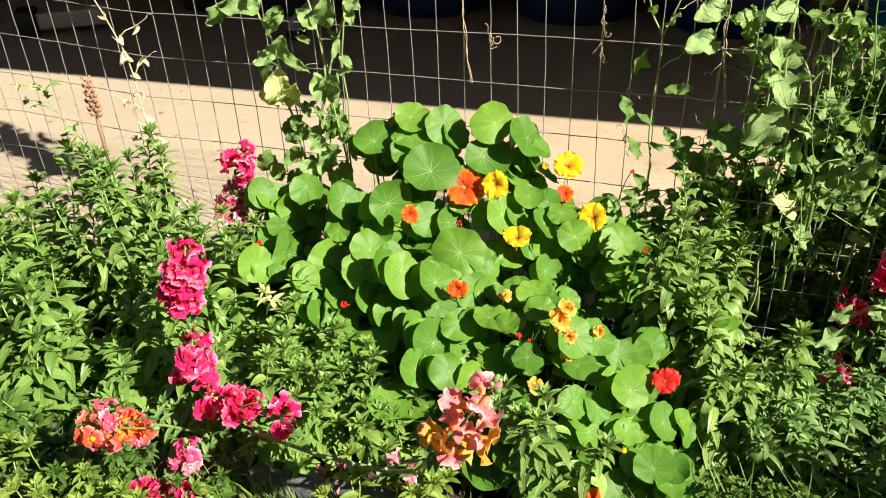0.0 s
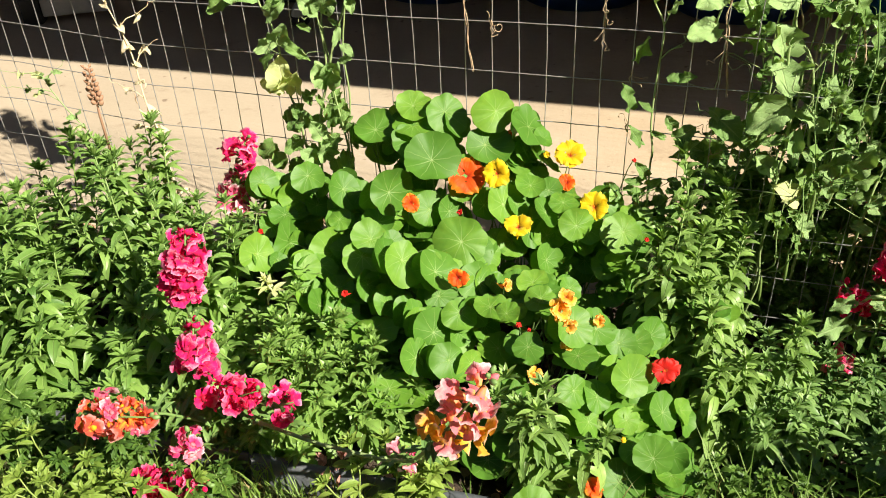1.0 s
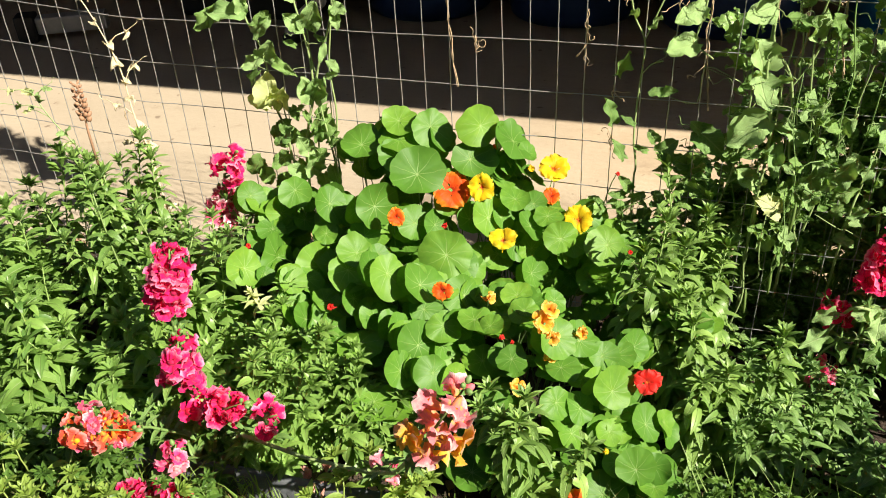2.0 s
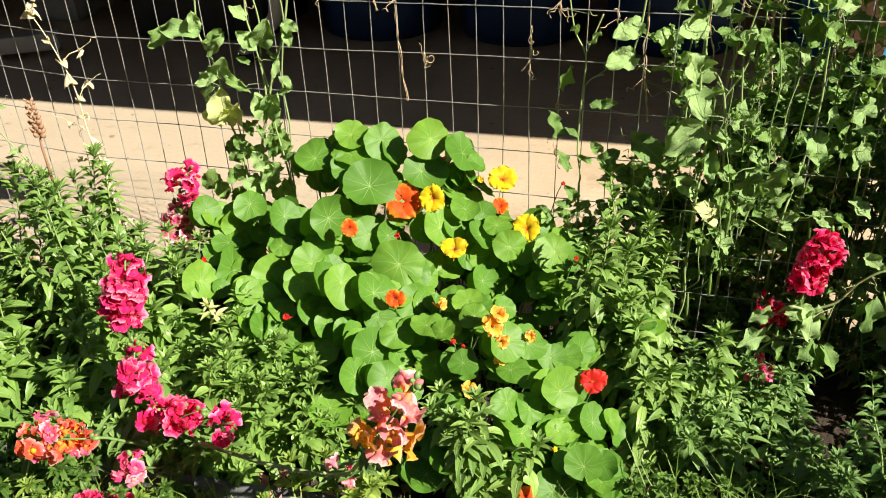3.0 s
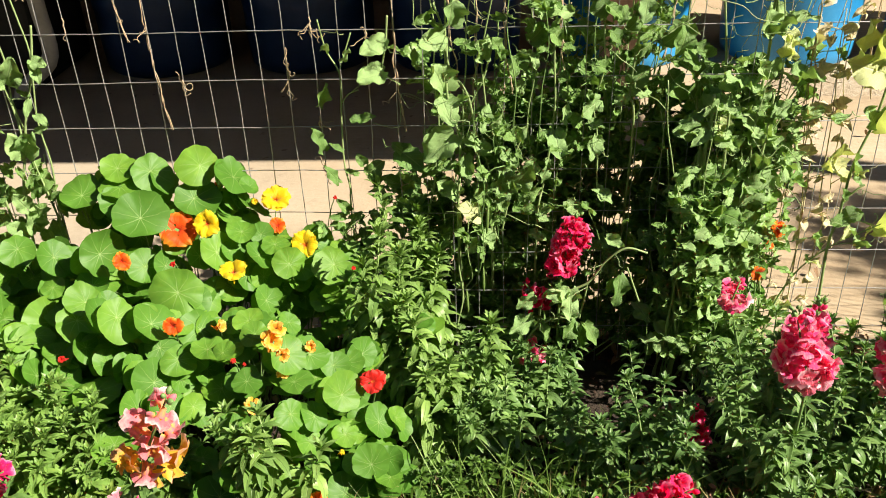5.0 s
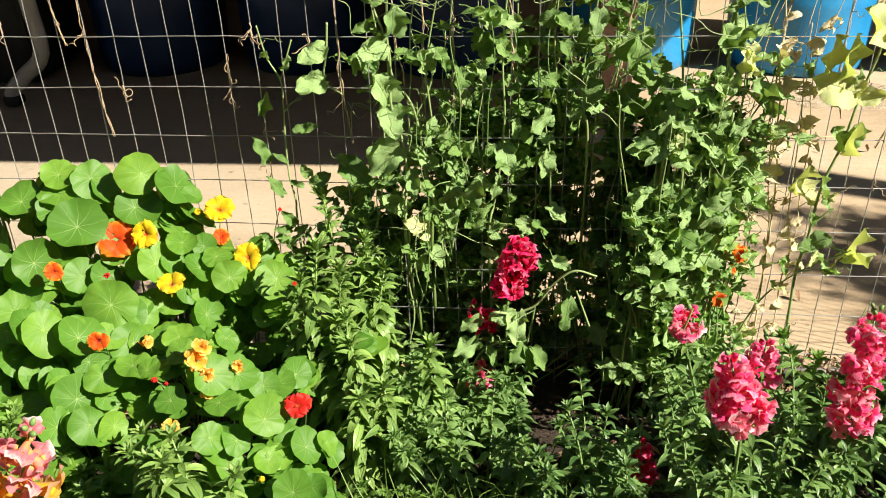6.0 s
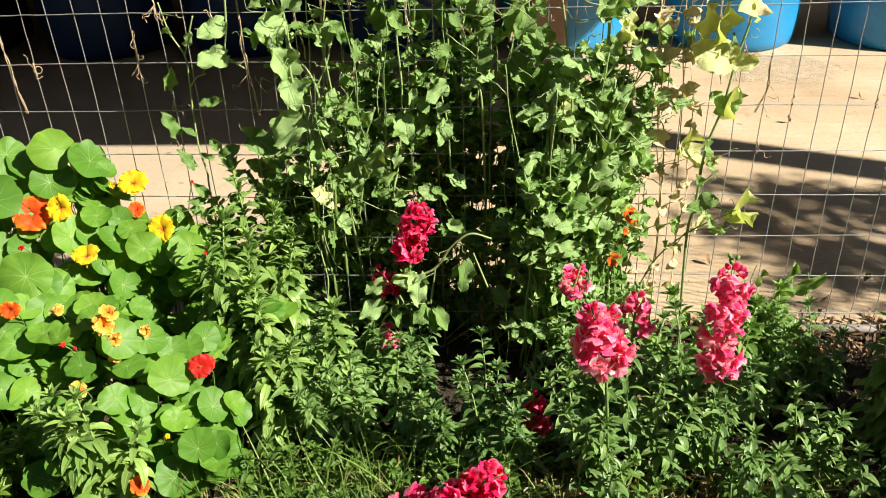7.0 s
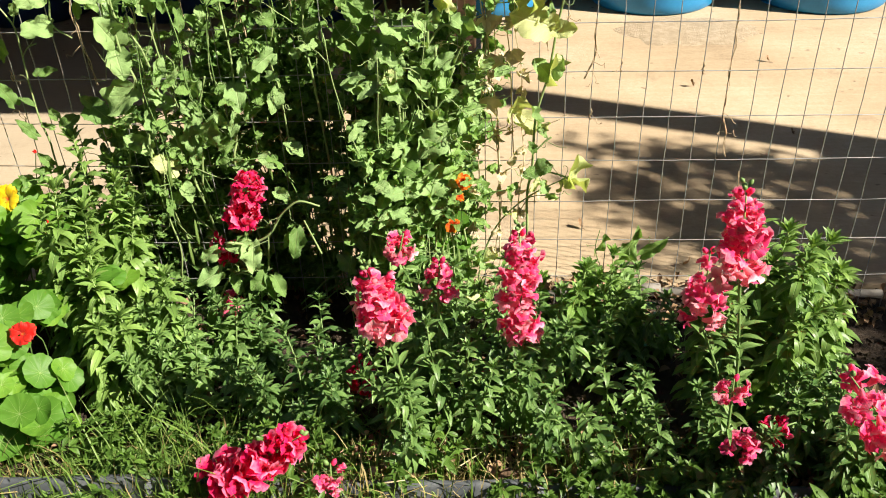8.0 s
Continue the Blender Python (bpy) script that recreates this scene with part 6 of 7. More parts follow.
fence_vine("broad leaved glaucous pea vine with thick ribbed stems", 1.405, [
    [(0.723, 0.704), (0.723, 0.649), (0.719, 0.533), (0.728, 0.421), (0.742, 0.301), (0.715, 0.202), (0.689, 0.11)],
    [(0.756, 0.703), (0.757, 0.637), (0.76, 0.532), (0.757, 0.446), (0.749, 0.342), (0.742, 0.26)],
    [(0.836, 0.702), (0.832, 0.579), (0.818, 0.508), (0.81, 0.408)],
], [
    ("P", 0.734, 0.689, 0.707, 0.663), ("P", 0.733, 0.682, 0.765, 0.662), ("P", 0.689, 0.622, 0.648, 0.634), ("P", 0.665, 0.643, 0.7, 0.649),
    ("P", 0.786, 0.657, 0.804, 0.612), ("G", 0.829, 0.663, 0.805, 0.679), ("G", 0.84, 0.674, 0.824, 0.643), ("P", 0.869, 0.684, 0.833, 0.661),
    ("P", 0.855, 0.536, 0.799, 0.476), ("P", 0.785, 0.488, 0.747, 0.441), ("G", 0.786, 0.532, 0.723, 0.509), ("G", 0.727, 0.54, 0.783, 0.51),
    ("P", 0.694, 0.431, 0.672, 0.482), ("P", 0.683, 0.479, 0.71, 0.459), ("P", 0.679, 0.506, 0.663, 0.536), ("P", 0.852, 0.415, 0.762, 0.408),
    ("P", 0.851, 0.381, 0.773, 0.35), ("P", 0.677, 0.411, 0.641, 0.353), ("P", 0.682, 0.35, 0.684, 0.408), ("P", 0.743, 0.318, 0.72, 0.282),
    ("P", 0.753, 0.342, 0.795, 0.299), ("P", 0.801, 0.331, 0.765, 0.304), ("P", 0.677, 0.161, 0.64, 0.113), ("P", 0.612, 0.234, 0.635, 0.19),
    ("P", 0.699, 0.329, 0.671, 0.285), ("P", 0.819, 0.567, 0.848, 0.59), ("P", 0.757, 0.603, 0.787, 0.625), ("P", 0.727, 0.408, 0.697, 0.379),
    ("p", 0.737, 0.231, 0.701, 0.252), ("P", 0.764, 0.173, 0.798, 0.203),
], 314, 0.0046)
fence_vine("pale pea stem arching forward over the crimson flowers", 1.285, [
    [(0.602, 0.425), (0.56, 0.435), (0.523, 0.405), (0.491, 0.359), (0.449, 0.337), (0.403, 0.328)],
    [(0.49, 0.359), (0.484, 0.312), (0.477, 0.269)],
    [(0.465, 0.269), (0.423, 0.265), (0.388, 0.244), (0.364, 0.199), (0.331, 0.14)],
    [(0.566, 0.39), (0.594, 0.313)],
], [
    ("P", 0.456, 0.344, 0.45, 0.285), ("P", 0.449, 0.341, 0.409, 0.323), ("P", 0.383, 0.328, 0.348, 0.301), ("P", 0.381, 0.274, 0.33, 0.252),
    ("g", 0.476, 0.261, 0.485, 0.2), ("g", 0.488, 0.261, 0.51, 0.214), ("p", 0.371, 0.205, 0.327, 0.123), ("p", 0.375, 0.185, 0.357, 0.108),
    ("g", 0.536, 0.367, 0.521, 0.333), ("g", 0.551, 0.375, 0.539, 0.31), ("P", 0.519, 0.462, 0.548, 0.442), ("p", 0.548, 0.498, 0.552, 0.519),
    ("G", 0.47, 0.264, 0.44, 0.233), ("g", 0.4, 0.258, 0.417, 0.219),
], 315, 0.003)
fence_vine("yellowing pea vine with clasping leaf pairs on the wire fence", 1.45, [
    [(1.098, 0.925), (1.085, 0.808), (1.07, 0.725), (1.056, 0.626), (1.033, 0.532), (1.029, 0.42), (1.02, 0.355), (1.022, 0.259)],
    [(1.031, 0.452), (1.052, 0.477), (1.067, 0.489)],
    [(1.055, 0.41), (1.095, 0.397), (1.109, 0.389)],
], [
    ("Y", 1.089, 0.816, 1.033, 0.861), ("D", 1.089, 0.816, 1.103, 0.843), ("Y", 0.996, 0.765, 0.988, 0.816), ("Y", 1.024, 0.76, 1.014, 0.814),
    ("p", 1.052, 0.747, 1.057, 0.778), ("Y", 1.058, 0.725, 1.003, 0.743), ("Y", 1.064, 0.714, 1.094, 0.716), ("Y", 1.053, 0.738, 1.033, 0.706),
    ("P", 1.058, 0.624, 1.017, 0.665), ("P", 1.058, 0.624, 1.08, 0.668), ("Y", 1.057, 0.619, 1.048, 0.664), ("p", 1.038, 0.523, 1.002, 0.564),
    ("Y", 1.042, 0.51, 1.053, 0.523), ("p", 1.039, 0.518, 1.054, 0.489), ("Y", 1.105, 0.389, 1.098, 0.443), ("Y", 1.109, 0.389, 1.135, 0.417),
    ("y", 1.095, 0.394, 1.091, 0.368), ("G", 1.036, 0.415, 1.071, 0.435), ("G", 1.034, 0.415, 1.007, 0.405), ("g", 1.03, 0.456, 1.015, 0.49),
], 305, 0.0032)
fence_vine("young pea shoot with narrow upright leaves at the slab edge", 1.475, [
    [(1.279, 0.244), (1.253, 0.202), (1.236, 0.162), (1.228, 0.101), (1.226, 0.052)],
    [(1.186, 0.249), (1.179, 0.196), (1.199, 0.134), (1.22, 0.093)],
    [(1.341, 0.226), (1.29, 0.186), (1.242, 0.149)],
], [
    ("g", 1.235, 0.168, 1.279, 0.253), ("g", 1.283, 0.18, 1.344, 0.226), ("g", 1.177, 0.193, 1.19, 0.26), ("G", 1.227, 0.105, 1.275, 0.149),
    ("G", 1.2, 0.127, 1.231, 0.152), ("p", 1.243, 0.133, 1.282, 0.101),
], 316, 0.0018)
fence_vine("shaded lower part of a pea vine behind the nasturtium", 1.465, [
    [(-0.766, 0.545), (-0.761, 0.496), (-0.766, 0.436), (-0.773, 0.374), (-0.771, 0.311)],
    [(-0.651, 0.57), (-0.651, 0.513), (-0.653, 0.455), (-0.656, 0.385), (-0.654, 0.323)],
], [
    ("G", -0.752, 0.505, -0.807, 0.465), ("G", -0.756, 0.495, -0.79, 0.443), ("G", -0.706, 0.491, -0.741, 0.454), ("P", -0.709, 0.45, -0.705, 0.396),
    ("G", -0.747, 0.417, -0.726, 0.386), ("G", -0.839, 0.414, -0.879, 0.362), ("G", -0.837, 0.387, -0.826, 0.34), ("g", -0.658, 0.553, -0.691, 0.492),
    ("g", -0.667, 0.479, -0.63, 0.508), ("G", -0.651, 0.53, -0.687, 0.475), ("g", -0.661, 0.413, -0.641, 0.36), ("G", -0.687, 0.391, -0.669, 0.338),
    ("G", -0.767, 0.431, -0.806, 0.405), ("G", -0.744, 0.547, -0.723, 0.519), ("g", -0.642, 0.456, -0.626, 0.423), ("G", -0.772, 0.376, -0.802, 0.335),
], 317, 0.0022)
fence_vine("dry straw coloured pea vine with curled dead leaves", 1.47, [
    [(0.906, 0.926), (0.92, 0.847), (0.921, 0.775), (0.936, 0.688), (0.937, 0.608), (0.956, 0.512)],
    [(0.967, 0.846), (0.967, 0.763), (0.98, 0.653), (0.985, 0.536), (0.99, 0.436)],
], [
    ("D", 0.932, 0.732, 0.959, 0.701), ("D", 0.93, 0.734, 0.91, 0.708), ("D", 0.933, 0.659, 0.933, 0.61), ("D", 0.98, 0.67, 0.967, 0.636),
    ("D", 0.98, 0.665, 0.997, 0.623), ("Y", 0.987, 0.536, 0.983, 0.581), ("D", 0.951, 0.548, 0.928, 0.577), ("Y", 0.99, 0.533, 1.008, 0.499),
    ("d", 0.923, 0.857, 0.944, 0.871), ("D", 0.915, 0.806, 0.938, 0.769), ("d", 0.969, 0.805, 0.99, 0.825), ("d", 0.992, 0.436, 0.973, 0.41),
    ("D", 0.969, 0.733, 0.989, 0.709),
], 306, 0.0018)
fence_vine("broad leaved pale pea vine at the end of the thicket", 1.43, [
    [(0.817, 0.937), (0.818, 0.86), (0.821, 0.789), (0.82, 0.715), (0.818, 0.626), (0.821, 0.52), (0.827, 0.393)],
    [(0.72, 0.92), (0.745, 0.759), (0.742, 0.683), (0.738, 0.581), (0.734, 0.484)],
    [(0.816, 0.693), (0.852, 0.736), (0.891, 0.708)],
], [
    ("P", 0.82, 0.818, 0.782, 0.866), ("P", 0.82, 0.818, 0.841, 0.867), ("P", 0.819, 0.814, 0.795, 0.81), ("P", 0.818, 0.736, 0.786, 0.771),
    ("P", 0.818, 0.736, 0.841, 0.77), ("P", 0.745, 0.648, 0.713, 0.677), ("P", 0.745, 0.648, 0.765, 0.685), ("Y", 0.746, 0.661, 0.733, 0.632),
    ("P", 0.814, 0.671, 0.853, 0.646), ("P", 0.818, 0.615, 0.785, 0.636), ("p", 0.817, 0.676, 0.839, 0.702), ("P", 0.817, 0.556, 0.855, 0.56),
    ("P", 0.818, 0.52, 0.858, 0.492), ("G", 0.818, 0.501, 0.784, 0.514), ("P", 0.728, 0.616, 0.695, 0.637), ("P", 0.795, 0.433, 0.759, 0.438),
    ("P", 0.805, 0.445, 0.837, 0.463), ("p", 0.706, 0.459, 0.682, 0.496), ("p", 0.712, 0.443, 0.695, 0.418), ("P", 0.85, 0.6, 0.879, 0.577),
    ("Y", 0.853, 0.819, 0.854, 0.778), ("y", 0.864, 0.767, 0.854, 0.798), ("G", 0.667, 0.782, 0.699, 0.749), ("G", 0.708, 0.77, 0.686, 0.802),
], 307, 0.0038)
pea_vine("half yellow pea vine spreading along the fence", [(0.90, 1.45, 0.02), (0.93, 1.44, 0.22), (1.014, 1.43, 0.349), (1.099, 1.42, 0.418)], 65, PEA_Y[:2] + PEA_GREY[:3], pea_stem, 0.06, 0.034, density=0.8)
# Two vines leafy only above the view, added to dapple the left slab.
pea_vine(GREEN, [(-0.66, 1.46, 0.02), (-0.64, 1.46, 0.6), (-0.62, 1.47, 1.1), (-0.54, 1.47, 1.52)], 81, PEA_GREY + PEA, size=0.055, node_gap=0.04, bare=1.0)
pea_vine(GREEN, [(-0.70, 1.46, 0.02), (-0.68, 1.46, 0.6), (-0.70, 1.47, 1.1), (-0.62, 1.47, 1.50)], 82, PEA_GREY + PEA, size=0.055, node_gap=0.04, bare=1.0)
for k, x in enumerate((0.90, 0.95, 1.0)):
    pea_vine("dry straw coloured pea vine with small curled leaves", [(x, 1.475, 0.15), (x + 0.015, 1.475, 0.42), (x - 0.01, 1.475, 0.66), (x + 0.02, 1.475, 0.98)], 90 + k, PEA_DRY, straw, 0.05, 0.024, 0.0014, density=0.7)
h = Heap()
knot = random.Random(17)
for i in range(190):
    x, y, z = knot.uniform(0.16, 0.90), knot.choice((knot.uniform(1.36, 1.48), knot.uniform(1.52, 1.60))), knot.uniform(0.26, 1.02)
    a, n = knot.uniform(-0.6, 3.7), knot.uniform(0.04, 0.15)
    if sparse(Vector((x, y, z))):
        continue
    way = Vector((math.cos(a), knot.uniform(-0.3, 0.3), math.sin(a)))
    q = Vector((x, y, z))
    bow = Vector((knot.uniform(-1, 1), knot.uniform(-0.4, 0.4), knot.uniform(-1, 1))) * 0.25 * n
    t, f = tube(spline([q, q + way * n * 0.33 + bow, q + way * n * 0.66 - bow * 0.6, q + way * n], 9), [knot.uniform(0.0005, 0.0011)] * 10, 4)
    h.add(t, f, uvs=[(0.5, 0.5)] * len(t))
    if knot.random() < 0.5:
        curl(h, q + way * n, way, knot, knot.uniform(0.015, 0.04), 0.0005)
tagged(child("pea_tendrils", h.mesh("pea_tendrils", pea_stem)), "tangle of thin pale green stems and tendrils in the vines", "tendrils", kind="stuff")
pea_vine("dead straw coloured pea vine hanging on the fence", [(-1.10, 1.44, 0.05), (-1.13, 1.45, 0.36), (-1.165, 1.46, 0.50), (-1.18, 1.47, 0.62), (-1.25, 1.47, 0.78)], 68, PEA_DRY, straw, 0.06, 0.026, 0.0024, density=0.8)
pea_vine("half dried pea vine leaning over the snapdragons", [(-1.18, 1.42, 0.10), (-1.25, 1.40, 0.35), (-1.33, 1.40, 0.48), (-1.38, 1.41, 0.56)], 69, PEA_GREY + PEA_Y, pea_stem, 0.045, 0.026, 0.002, density=0.8)


def twisted_tendril(x, top, low, seed):
    """Two dry strands wound round an upright wire."""
    r = random.Random(seed)
    h = Heap()
    for k in range(2):
        pts = []
        n = int((top - low) / 0.006)
        for i in range(n + 1):
            z = top - (top - low) * i / n
            a = z * 75 + k * math.pi + 9 * noise.noise(Vector((z * 14, seed, 3)))
            loose = 0.0012 + 0.0050 * max(0.0, noise.noise(Vector((z * 16, seed, k))))
            drift = 0.09 * max(0.0, i / n - 0.72) ** 1.3 * (1 if seed % 3 else -1) + 0.006 * noise.noise(Vector((z * 22, seed, 7)))
            pts.append((x + loose * math.cos(a) + drift, FENCE_Y - 0.001 + wire_sway(x, z) + loose * math.sin(a) - abs(drift) * 0.5, z))
        v, f = tube(pts, [(0.0011 if k else 0.0007) + 0.0006 * noise.noise(Vector((q[2] * 60, seed, k))) for q in pts], 5)
        h.add(v, f, uvs=[(0.5, 0.5)] * len(v))
    for i in range(4):
        curl(h, (x, FENCE_Y - 0.003, low + (top - low) * r.random()), (r.uniform(-1, 1), -0.5, r.uniform(-1, 0.2)), r, r.uniform(0.015, 0.035), 0.0007)
    tagged(child("dry_tendril", h.mesh("dry_tendril", rust_vine)), "dry brown tendril twisted round a fence wire", "tendril", "dry tendrils")


for i, (c, top, low) in enumerate(((-2, 1.1, 0.80), (-1, 1.1, 0.61), (4, 0.78, 0.69), (8, 1.1, 0.60), (10, 1.1, 0.72), (11, 1.1, 0.62), (12, 1.1, 0.68), (14, 1.1, 0.70), (18, 1.1, 0.75), (23, 1.1, 0.55), (25, 1.1, 0.66), (27, 0.72, 0.60), (32, 0.80, 0.42), (33, 0.38, 0.28))):
    twisted_tendril(-0.335 + c * PITCH, top, low, i + 1)

sr = random.Random(12)
for i in range(26):
    c, row = sr.randrange(-16, 34), sr.randrange(-1, 5)
    h = Heap()
    x, z = -0.335 + c * PITCH, 0.612 + (2 - row) * 0.1016 + sr.uniform(-0.04, 0.04)
    for k in range(sr.choice((1, 2, 2, 3))):
        curl(h, (x, FENCE_Y - 0.003, z), (sr.uniform(-1, 1), -0.4, sr.uniform(-1, 0.6)), sr, sr.uniform(0.012, 0.04), 0.0007)
    v, f = tube([(x, FENCE_Y - 0.003, z + 0.012), (x + 0.003, FENCE_Y - 0.004, z + 0.004), (x - 0.002, FENCE_Y - 0.003, z - 0.004), (x + 0.002, FENCE_Y - 0.004, z - 0.014)], 0.0013, 5)
    h.add(v, f, uvs=[(0.5, 0.5)] * len(v))
    tagged(child("tendril_scrap", h.mesh("tendril_scrap", rust_vine)), "short curled scrap of dry tendril caught on the wire", "tendril", "dry tendrils")

# ---- grass, weeds and litter ----
def grass_patch(name, label, n, area, low, high, material, seed, width=0.0035, upright=2.0, flop=0.0):
    r = random.Random(seed)
    h = Heap()
    for i in range(n):
        x, y = area(r)
        z = ground_z(x, y)
        L = r.uniform(low, high)
        a = r.uniform(0, 6.28)
        v, f, u = blade(L, width * r.uniform(0.6, 1.4), 5, 0.15, r.uniform(0.2, 3.0), 0.3)
        h.add(v, f, aim((x, y, z - 0.004), (math.cos(a), math.sin(a), r.uniform(0.1, upright)), (0, 0, 1) if r.random() < flop else (math.cos(a), math.sin(a), -0.2)), u)
    return tagged(child(name, h.mesh(name, material)), label, "grass", kind="stuff")


grass_patch("grass", "short green lawn grass along the edging", 5200, lambda r: (r.uniform(-1.8, 2.2), 0.855 - abs(r.gauss(0, 0.13))), 0.02, 0.065, grass_mat, 1)
grass_patch("dry_grass", "dry yellow grass blades in the lawn", 2600, lambda r: (r.uniform(-1.8, 2.2), 0.85 - abs(r.gauss(0, 0.12))), 0.02, 0.06, dry_grass, 2)
tuft_rng = random.Random(61)
TUFTS = [(tuft_rng.gauss(0.40, 0.20), 0.88 + abs(tuft_rng.gauss(0, 0.09)), tuft_rng.uniform(0.008, 0.03)) for _ in range(34)]


def in_tufts(r):
    x, y, w = r.choice(TUFTS)
    return x + r.gauss(0, w), max(0.865, y + r.gauss(0, w))


grass_patch("tall_grass", "long grass growing inside the bed", 560, in_tufts, 0.07, 0.27, grass_mat, 3, 0.0028, 1.3, 0.75)
grass_patch("tall_dry_grass", "dry straw grass inside the bed", 760, lambda r: (r.gauss(0.48, 0.28), 0.87 + abs(r.gauss(0, 0.06))), 0.05, 0.18, dry_grass, 4, 0.0028, 0.8, 0.8)
grass_patch("straw_grass", "matted dry straw at the foot of the bed", 900, lambda r: (r.uniform(0.55, 1.25), 0.87 + abs(r.gauss(0, 0.06))), 0.03, 0.11, dry_grass, 6, 0.0026, 0.6, 0.7)
grass_patch("bed_grass", "thin grass at the shaded end of the bed", 500, lambda r: (r.uniform(0.6, 1.8), 0.88 + abs(r.gauss(0, 0.06))), 0.05, 0.13, grass_mat, 5, 0.0035)
grass_patch("edge_grass", "bright tufts of grass against the edging", 1700, lambda r: (r.uniform(-1.3, 1.9), 0.815 - abs(r.gauss(0, 0.06))), 0.05, 0.15, grass_mat, 7, 0.0032, 1.2, 0.5)
grass_patch("rim_grass", "arching grass and straw hanging over the edging", 520, lambda r: (r.gauss(0.38, 0.22), 0.862 + r.gauss(0, 0.012)), 0.06, 0.19, grass_mat, 8, 0.0030, 0.9, 0.5)
grass_patch("rim_straw", "dry straw hanging over the edging", 700, lambda r: (r.gauss(0.70, 0.30), 0.862 + r.gauss(0, 0.014)), 0.04, 0.13, dry_grass, 9, 0.0026, 0.6, 0.5)
wr = random.Random(8)
for i in range(40):
    x = wr.uniform(0.05, 1.75) if i < 18 else wr.uniform(0.12, 0.72) if i >= 26 else wr.uniform(-1.3, -0.6)
    y = wr.uniform(0.80, 0.95) if i < 18 else wr.uniform(0.88, 1.02) if i >= 26 else wr.uniform(0.72, 0.84)
    w = thing("weed", "small pale green weed at the edge of the bed", "weed", "weeds along the edging", (x, y, ground_z(x, y)))
    mass = Heap()
    for k in range(4):
        set_stem(w, wr.choice(STEMS_WEED), Matrix.Translation((wr.uniform(-0.03, 0.03), wr.uniform(-0.02, 0.02), -0.005)) @ Euler((wr.gauss(0, 0.5), wr.gauss(0, 0.5), wr.uniform(0, 6))).to_matrix().to_4x4() @ Matrix.Diagonal((0.9, 0.9, wr.uniform(0.4, 0.9), 1)), mass, 0.0, wr)
    set_foliage(w, mass, weed_green)
for i in range(22):
    x, y = (wr.uniform(-1.15, -0.85) if i < 9 else wr.uniform(1.15, 1.8)), wr.uniform(0.78, 0.90)
    w = thing("weed", "bright small leaved weed hanging over the edging", "weed", "weeds along the edging", (x, y, ground_z(x, y)))
    mass = Heap()
    for k in range(4):
        set_stem(w, wr.choice(STEMS_FINE[:3] + STEMS_WEED), Matrix.Translation((wr.uniform(-0.04, 0.04), wr.uniform(-0.02, 0.02), -0.005)) @ Euler((wr.uniform(0.1, 0.9), wr.gauss(0, 0.5), wr.uniform(0, 6) * 0.0)).to_matrix().to_4x4() @ Matrix.Rotation(wr.uniform(0, 6), 4, "Z") @ Matrix.Diagonal((0.9, 0.9, wr.uniform(0.45, 0.85), 1)), mass, 0.0, wr)
    set_foliage(w, mass, weed_green)
for i in range(5):
    x, y = wr.uniform(-0.85, -0.55), wr.uniform(0.86, 0.90)
    w = thing("weed", "small leaved weed growing through the edging", "weed", "weeds along the edging", (x, y, ground_z(x, y)))
    mass = Heap()
    for k in range(4):
        set_stem(w, wr.choice(STEMS_FINE), Matrix.Translation((wr.uniform(-0.04, 0.04), wr.uniform(-0.01, 0.02), -0.005)) @ Euler((wr.uniform(0.0, 0.5), wr.gauss(0, 0.4), 0)).to_matrix().to_4x4() @ Matrix.Rotation(wr.uniform(0, 6), 4, "Z") @ Matrix.Diagonal((0.9, 0.9, wr.uniform(0.4, 0.7), 1)), mass, 0.1, wr)
    set_foliage(w, mass, fine_green)
BROAD = [leafy_stem(60 + s, 0.15, 0.05, 0.018, pale_green, 0.02, 1.2) for s in range(3)]
for i, (x, y) in enumerate(((-0.93, 0.62), (-0.86, 0.60), (-0.80, 0.64), (-0.98, 0.68), (-0.74, 0.62), (-0.9, 0.70), (-0.36, 0.79), (-0.30, 0.82), (-0.27, 0.80))):
    w = thing("weed", "broad pale green weed in the lawn edge", "weed", "weeds along the edging", (x, y, ground_z(x, y)))
    mass = Heap()
    for k in range(4):
        set_stem(w, BROAD[k % 3], Matrix.Translation((wr.uniform(-0.04, 0.04), wr.uniform(-0.03, 0.03), -0.005)) @ Euler((wr.gauss(0, 0.4), wr.gauss(0, 0.4), wr.uniform(0, 6))).to_matrix().to_4x4() @ Matrix.Diagonal((1, 1, wr.uniform(0.7, 1.2), 1)), mass, 0.0, wr)
    set_foliage(w, mass, pale_green)
h = Heap()
lr = random.Random(9)
for i in range(900):
    x = lr.uniform(-1.6, 2.0)
    y = lr.uniform(0.89, 1.6) if lr.random() < 0.75 else lr.uniform(1.5, 1.62)
    v, f, u = blade(lr.uniform(0.015, 0.045), lr.uniform(0.008, 0.022), 4, lr.uniform(0.2, 0.7), lr.uniform(-1.5, 2.0), 0.45)
    a = lr.uniform(0, 6.28)
    h.add(v, f, aim((x, y, ground_z(x, y) + 0.006), (math.cos(a), math.sin(a), lr.uniform(-0.1, 0.3))), u)
